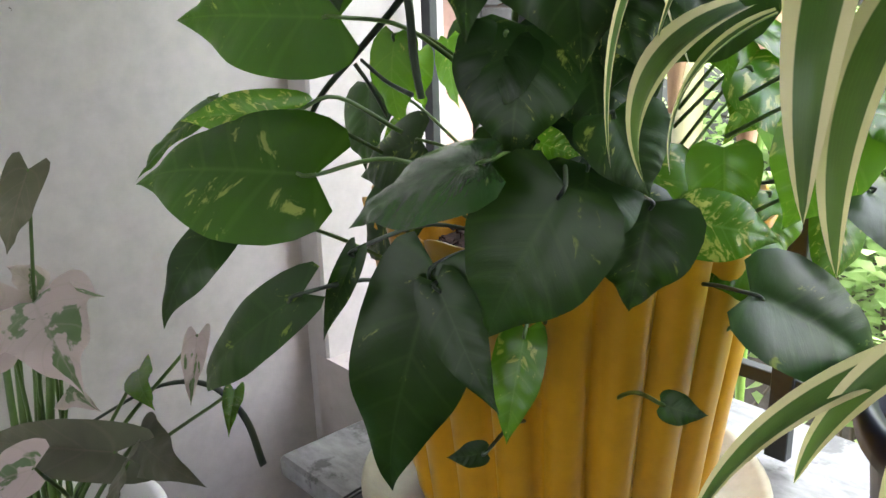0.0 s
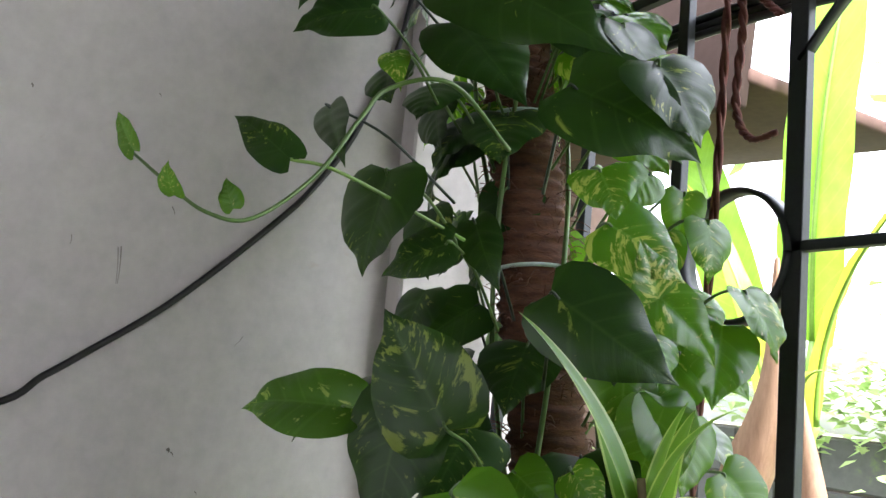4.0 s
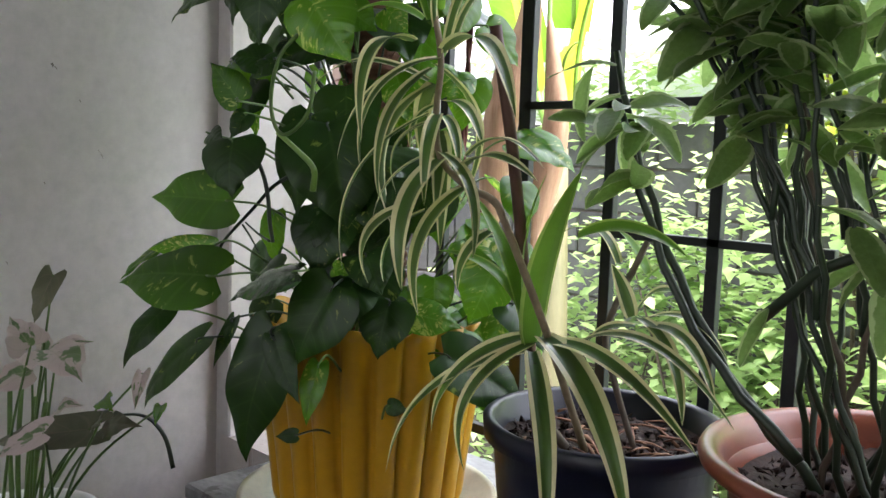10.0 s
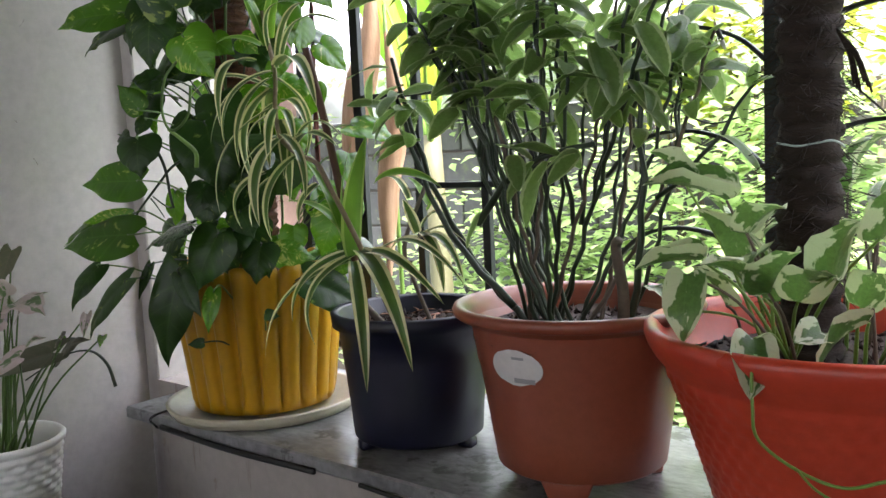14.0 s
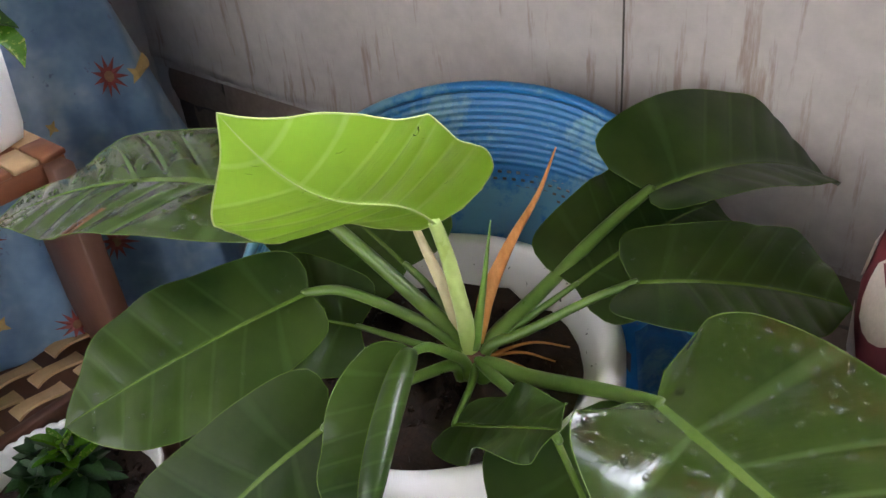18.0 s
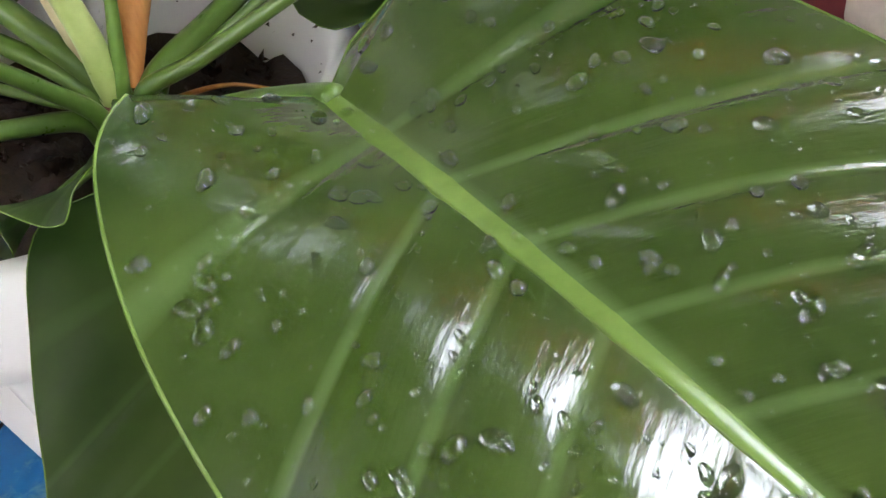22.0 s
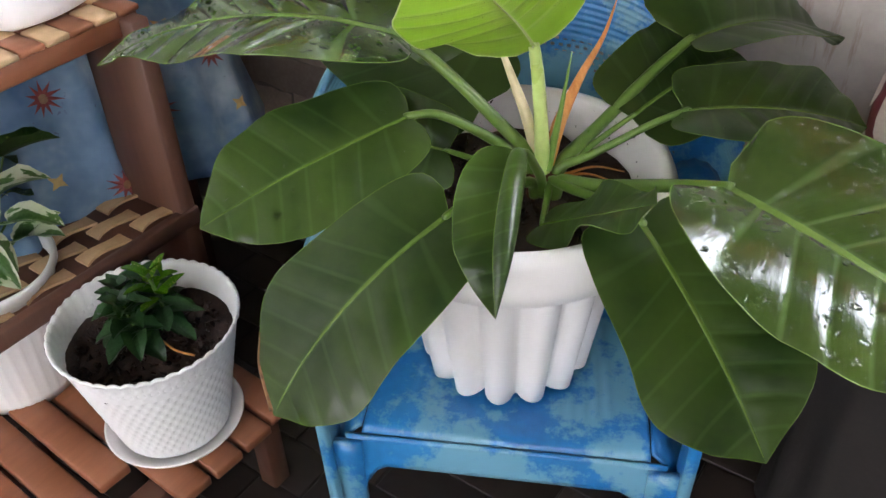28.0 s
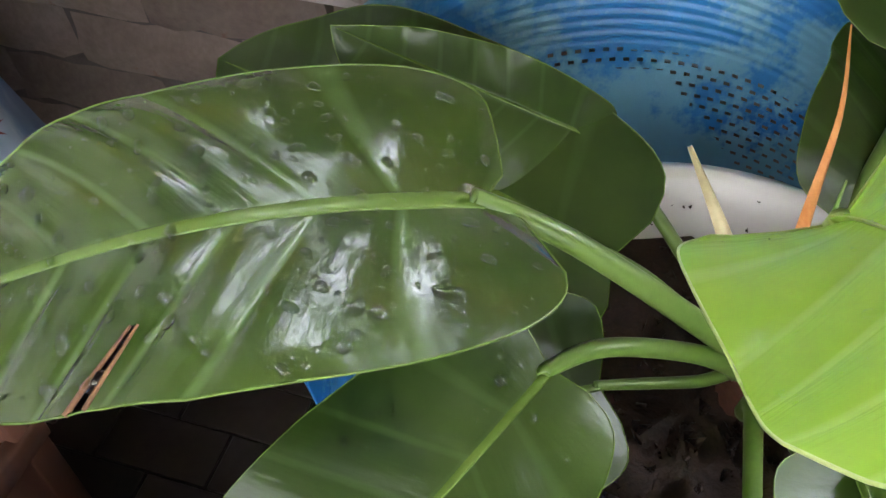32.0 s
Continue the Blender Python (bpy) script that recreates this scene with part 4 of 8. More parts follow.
for i in range(8):
    f = i / 7
    apron.append([((-1 + 2 * j / 30) * 0.228, -0.207 - 0.010 * math.sin(f * 1.6), SEAT - 0.012 - f * (0.052 + 0.16 * max(0.0, (abs(j - 15) / 15 - 0.72) / 0.28) ** 2.2)) for j in range(31)])
chair_part("front_apron", sheet(apron), "blue apron under the seat edge")
# tub back: curved panel with rings of ribs above a perforated field
def back_point(u, h):
    """u across -1..1, h from the seat 0 to the crown 1."""
    ang = u * 1.22
    r = 0.290 + 0.064 * h
    x = r * math.sin(ang) - 0.012 * h
    y = 0.255 + 0.11 * h - r * 0.82 * (1 - math.cos(ang))
    top = 0.464 - 0.19 * abs(u) ** 2.2
    return x, y, SEAT + 0.02 + top * h


rows, holes = [], set()
for i in range(181):
    h = i / 180
    row = []
    for j in range(241):
        u = -1 + j / 120
        x, y, z = back_point(u, h)
        rib = 0.0009 * math.cos(2 * math.pi * h * 46) if h > 0.75 else 0.0
        row.append((x, y + rib, z))
        # field of small square holes round a plain middle
        bow = h + 0.10 * u * u
        if abs(u) < 0.66 and 0.42 < bow < 0.74 and (j + 2 * (i // 4 % 2)) % 4 < 2 and i % 4 < 2 and (bow > 0.695 or abs(u) > 0.16 + 1.6 * (0.74 - bow) ** 1.2 or bow < 0.48):
            holes.add((i, j))
    rows.append(row)
chair_part("backrest", sheet(rows, 0.004, holes), "curved blue backrest with ribbed crown and small holes")
edge = [Vector(back_point(-1 + k / 20, 1.0)) for k in range(41)]
chair_part("back_rim", tube(edge, 0.008, 8, straight=True), "rolled blue top edge")
# slots low in the side of the back: flat quads painted in shadow brown
slots = []
for s in (1, -1):
    for k in range(4):
        for lev in (0.10, 0.26):
            u = s * (0.60 + 0.1 * k)
            c = Vector(back_point(u, lev + 0.02 * k))
            n = Vector((-math.sin(u * 1.22), -math.cos(u * 1.22), 0)).normalized()
            a = n.cross(Vector((0, 0, 1))).normalized()
            q = [c + n * 0.004 + a * sx * 0.006 + Vector((0, 0, sz * 0.018)) for sx, sz in ((-1, -1), (1, -1), (1, 1), (-1, 1))]
            slots.append((q, [(0, 1, 2, 3)]))
SLOT = surface("slot_shadow_brown", (0.06, 0.04, 0.035), (0.12, 0.09, 0.08), 0.8, 20, 90, 0.0)
for pair in slots:
    sl = chair_part("back_slot", pair)
    sl.data.materials.clear()
    sl.data.materials.append(SLOT)
# arms and legs
for s in (-1, 1):
    arm = []
    for i in range(15):
        f = i / 14
        y = 0.13 - 0.35 * f
        row = []
        for j in range(9):
            g = j / 8 - 0.5
            ridge = 0.0016 * math.cos(j * math.pi)
            row.append((s * (0.245 + 0.012 * math.sin(f * 3)) + g * 0.062, y, SEAT + 0.245 + 0.02 * (1 - f) + 0.012 * math.sin(f * 3.1) - 0.02 * g * g * 4 + ridge - (0.03 if i == 14 else 0)))
        arm.append(row)
    chair_part("armrest", sheet(arm, 0.008 * s), "ribbed blue armrest")
    chair_part("arm_support", sheet([[(s * (0.252 - 0.02 * (1 - f)), -0.215 + 0.008 * f - 0.045 * (g - 0.5) * (1 + 0.3 * (1 - f)) + 0.0, f * (SEAT + 0.225)) for g in (0, 0.25, 0.5, 0.75, 1)] for f in [k / 14 for k in range(15)]], 0.016 * s))
    chair_part("front_leg_face", sheet([[(s * (0.252 - 0.02 * (1 - f)) - s * g * (0.05 - 0.022 * (1 - f)), -0.218 + 0.006 * f, f * (SEAT - 0.02)) for g in (0, 0.5, 1)] for f in [k / 10 for k in range(11)]], 0.012 * s))
    chair_part("rear_leg", sheet([[(s * (0.20 + 0.02 * (1 - f)) - s * g * 0.05, 0.20 + 0.09 * (1 - f), f * (SEAT + 0.02)) for g in (0, 0.5, 1)] for f in [k / 10 for k in range(11)]], 0.014 * s))
    chair_part("seat_side", sheet([[(s * (0.205 + 0.045 * f), -0.20 + 0.40 * g, SEAT - 0.004 - 0.05 * f) for g in [k / 10 for k in range(11)]] for f in (0, 0.5, 1)], 0.006 * s))

WP = (0.331, 0.095, FLOOR + SEAT + 0.0)
white = thing("white_planter", "large white plastic planter with deep rounded flutes", "planter", at=WP)


def deep_flutes(a, k, r, z):
    w = abs(math.sin(a * 7.0)) ** 0.6
    f = 0.030 if 2 <= k <= 9 else 0.0
    drop = -0.006 * w if k in (2, 3) else 0.0
    return r - f * (1 - w), z * 1.06 + drop


part("pot_wall", lathe([(0.0, 0.02), (0.09, 0.02), (0.118, 0.006), (0.127, 0.012), (0.134, 0.05), (0.142, 0.10), (0.150, 0.15), (0.157, 0.20), (0.163, 0.245), (0.166, 0.254), (0.170, 0.254), (0.204, 0.252), (0.215, 0.260), (0.220, 0.282),
                       (0.219, 0.315), (0.213, 0.328), (0.202, 0.331), (0.194, 0.324), (0.186, 0.30), (0.166, 0.26)], 136, deep_flutes, WP), WHITE_USED, white)
part("soil", soil_disc(0.173, WP[2] + 0.290, WP, 5, 0.016), SOIL, white, "dark damp soil with pale bits on the wall")["kind"] = "stuff"

# soil flecks stuck to the inner wall of the planter
flecks = []
fl = random.Random(8)
for k in range(150):
    a, h = fl.uniform(0, 6.283), fl.random() ** 2 * 0.045
    c = Vector((WP[0] + (0.180 + 0.25 * h) * math.cos(a), WP[1] + (0.180 + 0.25 * h) * math.sin(a), WP[2] + 0.298 + h))
    s0 = fl.uniform(0.0012, 0.0045)
    q = [c + Vector((fl.uniform(-s0, s0), fl.uniform(-s0, s0), fl.uniform(-s0, s0))) for _ in range(4)]
    flecks.append((q, [(0, 1, 2), (0, 2, 3), (0, 3, 1), (1, 3, 2)]))
part("soil_flecks", join(*flecks), SOIL, white, "dark soil flecks on the inner wall")["kind"] = "stuff"

# ---- philodendron in the white planter ----
philo = thing("philodendron", "wet broad leaved green philodendron with one young lime leaf", "houseplant", at=(0.370, 0.115, 0.62))
CROWN = Vector((0.370, 0.115, 0.660))


SCORCH = surface("scorched_brown_leaf_edge", (0.05, 0.022, 0.012), (0.30, 0.15, 0.06), 0.8, 60, 150, 0.4)
WATER, _, b_w = nodes_of("water_drop")
b_w.inputs["Transmission Weight"].default_value = 1.0
b_w.inputs["Roughness"].default_value = 0.02
b_w.inputs["IOR"].default_value = 1.4
b_w.inputs["Base Color"].default_value = (0.97, 1.0, 0.97, 1)
drop_rnd = random.Random(17)


def wet(v, ns, nu, count, leaf, up):
    """Water drops lying on the upper side of a leaf: many fine ones, few large."""
    pieces = []
    cells = [(a, b) for a in range(2, ns - 3) for b in range(1, nu - 1)]
    at = lambda a, b: Vector(v[a * (nu + 1) + b])  # noqa: E731
    area = [(at(a, b + 1) - at(a, b)).cross(at(a + 1, b) - at(a, b)).length for a, b in cells]
    for a, b in drop_rnd.choices(cells, area, k=count):
        fa, fb = drop_rnd.random(), drop_rnd.random()
        k = a * (nu + 1) + b
        p, e, g = Vector(v[k]), Vector(v[k + 1]), Vector(v[k + nu + 1])
        n = (e - p).cross(g - p)
        if n.length < 1e-9:
            continue
        n.normalize()
        if n.dot(up) < 0:
            n = -n
        c = p + (e - p) * fb + (g - p) * fa
        r = 0.0006 + 0.0036 * drop_rnd.random() ** 3.4
        x = n.orthogonal().normalized()
        y = n.cross(x)
        spin = drop_rnd.uniform(0, 3)
        x, y = x * math.cos(spin) + y * math.sin(spin), y * math.cos(spin) - x * math.sin(spin)
        long = drop_rnd.uniform(1.0, 1.5)
        verts, m = [c + n * r * 0.80], 12
        for ring in (0.45, 0.8, 1.0, 0.92):
            h = (0.70, 0.46, 0.14, -0.06)[(0.45, 0.8, 1.0, 0.92).index(ring)]
            for i in range(m):
                q = 2 * math.pi * i / m
                wob = 1 + 0.12 * math.sin(2 * q + spin) + 0.08 * math.sin(3 * q)
                verts.append(c + (x * math.cos(q) * long + y * math.sin(q)) * r * ring * wob + n * r * h)
        faces = [(0, 1 + i, 1 + (i + 1) % m) for i in range(m)]
        for s in range(3):
            for i in range(m):
                j = (i + 1) % m
                o = 1 + s * m
                faces.append((o + i, o + m + i, o + m + j, o + j))
        pieces.append((verts, faces))
    ob = part("water_drops", join(*pieces), WATER, leaf, "clear water drops")
    ob["kind"] = "stuff"


def big_leaf(joint, tip, face, left, right=None, material=PHILO_DULL, rib=PHILO_RIB, stalk=0.0075, bow=(0, 0, 0.02), root=(0, 0, 0), label="", stem=None, drops=0, scorch=None, thick=0.0046, **shape):
    opts = dict(waves=2.2 + 0.9 * (len(philo.children) % 3), seed=1.7 * (len(philo.children) % 5), veins=8, ns=56, nu=22)
    opts.update(shape)
    v, f, uv, line = plate(joint, tip, face, left, right or left, **opts)
    leaf = put("leaf", mesh_of("leaf", v, f, True, uv), material, philo, label)
    nrm = Vector(face).normalized()
    part("midrib", tube([p + nrm * 0.0004 for p in line[:-2]], (thick, 0.0008), 8, straight=True, flat=0.20), rib, leaf)
    # a thin paler margin along the edge
    nu1 = opts["nu"] + 1
    rim = [v[k * nu1] for k in range(opts["ns"] + 1)] + [v[k * nu1 + opts["nu"]] for k in range(opts["ns"] - 1, -1, -1)]
    part("margin", tube(rim, 0.0008 if thick > 0.005 else 0.0005, 5, straight=True), rib, leaf)
    if opts.get("tear"):
        sg, at, deep, _ = opts["tear"]
        row = max(k for k in range(opts["ns"]) if uv[k * nu1][1] <= at)
        for r in (row, row + 1):
            lip = [v[r * nu1 + b] for b in range(nu1) if (2 * b / opts["nu"] - 1) * sg > deep - 0.05]
            part("torn_lip", tube(lip, (0.0009, 0.0018), 5, straight=True), SCORCH, leaf, "dry brown lip of the tear")
    if scorch:
        edge = [v[k * nu1] for k in range(opts["ns"] + 1) if scorch[0] < uv[k * nu1][1] < scorch[1]]
        part("scorched_edge", tube(edge, (0.0012, 0.0042), 6, straight=True, flat=0.35), SCORCH, leaf, "dry brown scorched edge")
    if drops:
        wet(v, opts["ns"], opts["nu"], drops, leaf, nrm)
    J = Vector(joint)
    start = CROWN + Vector(root) + Vector((drop_rnd.uniform(-.006, .006), drop_rnd.uniform(-.006, .006), 0))
    m = (start + J) / 2 + Vector(bow)
    part("petiole", tube([start - Vector((0, 0, 0.012)), start + Vector((0, 0, 0.010)) + (J - start) * 0.06, start.lerp(m, 0.6) + Vector(bow) * 0.1, m.lerp(J, 0.45) + Vector(bow) * 0.15, J, J + (Vector(line[2]) - J) * 0.9], (stalk * 1.5, stalk * 0.72), 10, 6), stem or PETIOLE, philo)
    return leaf


def oblong(w, belly=0.42, base=0.62, end=0.62):
    """Half widths of a broad oblong leaf: w at the belly, base and end as shares of it near joint and tip."""
    return [(0.0, 0.0), (0.02, w * base * 0.6), (0.07, w * base), (belly * 0.5, w * (base + 1) / 2 * 1.04), (belly, w), (0.72, w * (end + 0.26)), (0.88, w * end * 0.80), (0.96, w * 0.20), (1.0, 0.0)]


# young lime leaf, cupped, its tip curling up
big_leaf((0.367, 0.084, 0.858), (0.391, -0.145, 1.085), (-0.705, 0.458, 0.533),
         [(0, 0), (0.02, 0.045), (0.08, 0.072), (0.3, 0.090), (0.5, 0.099), (0.65, 0.097), (0.8, 0.072), (0.92, 0.026), (1, 0)],
         [(0, 0), (0.02, 0.050), (0.08, 0.078), (0.3, 0.090), (0.5, 0.096), (0.65, 0.098), (0.8, 0.076), (0.92, 0.030), (1, 0)], LIME, LIME_RIB, 0.008, (0, 0.006, 0.0), (0, 0, 0.012),
         "translucent cupped young lime green leaf", LIME_RIB, rise=(0.0245, -0.088), fold=(0.05, 0.06), drop=(-0.10, -0.14), lobes=(0.030, 0.028), flare=(0.022, 0.012),
         wave=0.006, waves=2.3, seed=0.6, pleat=0.0034, veins=8, ns=80, nu=28, drops=120, thick=0.0058)
# long glossy leaf towards the rack
big_leaf((0.173, 0.063, 0.840), (-0.169, -0.148, 0.795), (-0.04, -0.05, 0.998), [(0, 0), (0.02, 0.060), (0.07, 0.094), (0.2, 0.118), (0.38, 0.122), (0.6, 0.098), (0.8, 0.056), (0.93, 0.018), (1, 0)],
         [(0, 0), (0.02, 0.052), (0.07, 0.084), (0.2, 0.106), (0.38, 0.108), (0.6, 0.088), (0.8, 0.052), (0.93, 0.018), (1, 0)], PHILO, bow=(0.005, -0.01, 0.03), rise=(0.062, 0.060), fold=(0.12, 0.02), drop=(0.10, 0.10),
         lobes=(0.048, 0.050), flare=(0.012, 0.018), wave=0.007, waves=1.9, pleat=0.0046, veins=9, slant=0.85, label="long wet green leaf with a torn margin", tear=(1, 0.37, 0.55, 0.0035), ns=126, nu=32, drops=600, thick=0.0088)
# leaf beside the rack
big_leaf((0.231, 0.013, 0.761), (0.096, -0.238, 0.686), (0.315, -0.36, 0.88), oblong(0.087, 0.45, 0.66, 0.66), None, bow=(-0.008, 0.0, 0.034), stalk=0.006, root=(-0.012, -0.006, 0), rise=(0.016, 0.020), fold=(0.16, 0.14), drop=(0.12, 0.1),
         lobes=(0.020, 0.016), pleat=0.0026, wave=0.004, drops=70)
big_leaf((0.362, -0.092, 0.722), (0.255, -0.312, 0.520), (0.04, -0.46, 0.885), oblong(0.098, 0.45, 0.72, 0.74), None, bow=(0, 0, 0.02), stalk=0.0055, root=(-0.004, -0.014, -0.006), rise=(0.050, 0.052), fold=(0.10, 0.14), drop=(0.08, 0.12), lobes=(0.036, 0.020), pleat=0.003,
         label="green leaf with a brown scorched tip edge", scorch=(0.70, 0.99))
big_leaf((0.404, -0.006, 0.772), (0.478, -0.176, 0.682), (0.10, -0.30, 0.90), [(0, 0), (0.03, 0.030), (0.12, 0.050), (0.4, 0.062), (0.65, 0.055), (0.85, 0.030), (1, 0)], [(0, 0), (0.03, 0.030), (0.12, 0.048), (0.4, 0.056), (0.65, 0.050), (0.85, 0.026), (1, 0)],
         bow=(0, 0, 0.02), stalk=0.005, root=(0.004, -0.012, -0.004), roll=4.0, rise=(0.022, 0.020), fold=(0.10, 0.1), lobes=(0.018, 0.0), wave=0.007, waves=2.4, pleat=0.0012, label="half rolled green leaf")
big_leaf((0.424, 0.018, 0.664), (0.573, -0.006, 0.765), (-0.46, -0.16, 0.86), [(0, 0), (0.04, 0.030), (0.2, 0.046), (0.5, 0.044), (0.8, 0.040), (0.94, 0.024), (1, 0)], None, bow=(0, 0, 0.0), stalk=0.004, root=(0.012, -0.008, -0.01), wave=0.013, waves=1.6, seed=2.6, fold=(0.12, 0.1), lobes=(0.010, 0.012), pleat=0.0008,
         label="small wavy leaf with a brown tip")
big_leaf((0.546, 0.026, 0.712), (0.762, -0.094, 0.556), (0.24, -0.41, 0.87), oblong(0.092, 0.45, 0.74, 0.78), None, bow=(0, 0, 0.012), stalk=0.0055, root=(0.012, -0.006, -0.01), rise=(0.030, 0.034), fold=(0.15, 0.15), drop=(0.10, 0.10), lobes=(0.034, 0.030), pleat=0.0032, wave=0.004)
# largest leaf, lobes turned up at its base
big_leaf((0.621, 0.076, 0.757), (1.016, -0.066, 0.717), (0.02, -0.16, 0.985), [(0, 0), (0.015, 0.056), (0.05, 0.088), (0.14, 0.112), (0.3, 0.130), (0.5, 0.126), (0.72, 0.088), (0.9, 0.034), (1, 0)],
         [(0, 0), (0.015, 0.060), (0.05, 0.096), (0.14, 0.128), (0.3, 0.150), (0.5, 0.142), (0.72, 0.098), (0.9, 0.036), (1, 0)], PHILO, bow=(0, 0, 0.004), root=(0.014, 0.0, -0.008), stalk=0.0078, rise=(0.022, 0.024), fold=(0.24, 0.26), drop=(0.30, 0.16),
         lobes=(0.026, 0.044), flare=(0.050, 0.026), pleat=0.0046, wave=0.004, veins=9, slant=0.75, ns=126, nu=40, label="largest wet green leaf with water drops", drops=900, thick=0.0092)
big_leaf((0.508, 0.236, 0.744), (0.712, 0.325, 0.738), (-0.114, -0.140, 0.984), oblong(0.088, 0.45, 0.70, 0.74), None, bow=(0, 0, 0.008), stalk=0.005, root=(0.010, 0.010, 0), rise=(0.020, 0.022), fold=(0.20, 0.26), drop=(0.12, 0.1), lobes=(0.030, 0.028), flare=(0.01, 0.016), pleat=0.0038, drops=50)
big_leaf((0.458, 0.357, 0.782), (0.594, 0.607, 0.708), (0.177, 0.025, 0.984), oblong(0.080, 0.4, 0.7, 0.6), oblong(0.128, 0.40, 0.74, 0.62), bow=(0, 0, 0.012), stalk=0.0074, root=(0.008, 0.012, 0), rise=(0.046, 0.052), fold=(0.34, 0.44), drop=(0.10, 0.12), lobes=(0.02, 0.046), pleat=0.003)
big_leaf((0.440, 0.225, 0.720), (0.505, 0.450, 0.735), (0.1, -0.5, 0.85), oblong(0.10, 0.45, 0.72, 0.74), None, bow=(0, 0, 0.0), stalk=0.004, root=(0.006, 0.012, 0), rise=(0.02, 0.02))
# leaves behind the glossy one
big_leaf((0.224, 0.226, 0.762), (0.032, 0.181, 0.857), (0.24, -0.80, 0.55), [(0, 0), (0.03, 0.020), (0.12, 0.030), (0.4, 0.036), (0.7, 0.026), (0.9, 0.010), (1, 0)], oblong(0.072, 0.42, 0.70, 0.56), bow=(0, 0.012, 0.0), stalk=0.005, root=(-0.008, 0.010, 0), rise=(0.014, 0.006), fold=(0.25, 0.24), drop=(0.0, 0.20), lobes=(0.010, 0.026), pleat=0.0026)
big_leaf((0.252, 0.150, 0.720), (-0.091, 0.219, 0.777), (0.1, -0.42, 0.88), oblong(0.105, 0.4, 0.72, 0.6), None, bow=(0, 0.01, 0.0), stalk=0.005, root=(-0.010, 0.006, 0), rise=(0.022, 0.02), lobes=(0.028, 0.028))
big_leaf((0.262, 0.050, 0.700), (0.128, -0.04, 0.728), (0.2, -0.45, 0.86), oblong(0.075, 0.45, 0.7, 0.7), None, bow=(0, 0, 0.0), stalk=0.004, root=(-0.010, -0.004, -0.006), rise=(0.012, 0.012))
CROWN_BARK = surface("red_brown_crown", (0.06, 0.02, 0.014), (0.17, 0.065, 0.04), 0.7, 40, 150, 0.5)
# dry sheath and new spike at the crown
def sheath(points, widths, fold=0.6):
    line = smooth_path(points, 6)
    verts, faces = [], []
    n = len(line)
    for k, q in enumerate(line):
        w = np.interp(k / (n - 1), np.linspace(0, 1, len(widths)), widths)
        t = (line[min(k + 1, n - 1)] - line[max(0, k - 1)]).normalized()
        side = t.cross(Vector((-0.6, 0.5, 0.3))).normalized()
        up = side.cross(t)
        for u in (-1, -0.5, 0, 0.5, 1):
            verts.append(q + side * (w * u) + up * (fold * w * u * u))
    for k in range(n - 1):
        for j in range(4):
            a = k * 5 + j
            faces.append((a, a + 1, a + 6, a + 5))
    return verts, faces


part("dry_sheath", sheath([(0.379, 0.124, 0.676), (0.378, 0.150, 0.722), (0.380, 0.194, 0.772), (0.384, 0.243, 0.814), (0.377, 0.289, 0.852)], [0.008, 0.012, 0.008, 0.0042, 0.0012], 0.9), DRY, philo, "dry orange leaf sheath")
part("new_spike", tube([(0.374, 0.118, 0.672), (0.379, 0.135, 0.745), (0.381, 0.155, 0.828)], (0.007, 0.0008), 8), PALE_STEM, philo, "pale green new leaf spike")
part("stem_base", tube([(0.368, 0.116, 0.60), (0.370, 0.116, 0.645), (0.370, 0.115, 0.668)], (0.025, 0.019), 14), CROWN_BARK, philo, "short red brown stem base")
part("old_sheath", sheath([(0.368, 0.112, 0.668), (0.352, 0.108, 0.735), (0.318, 0.110, 0.805), (0.283, 0.116, 0.865)], [0.009, 0.008, 0.005, 0.0015], 0.8), PAPERY, philo, "pale papery sheath")
for k in range(3):
    part("aerial_root", tube([(0.380, 0.115, 0.660), (0.415, 0.13 + 0.02 * k, 0.662), (0.45, 0.14 + 0.03 * k, 0.650)], (0.0025, 0.001), 6), DRY, philo, "thin red brown root")

# ---- pothos climbing a coir pole in the yellow planter ----
pothos = thing("pothos", "dark green variegated pothos climbing a brown coir pole", "houseplant", at=(-0.49, 0.57, 1.44))


def axis_at(z):
    """The pole leans towards the wall corner as it rises."""
    return Vector((-0.485 - 0.255 * max(0.0, z - 1.8), 0.57, 0))



leaf_rnd = random.Random(7)


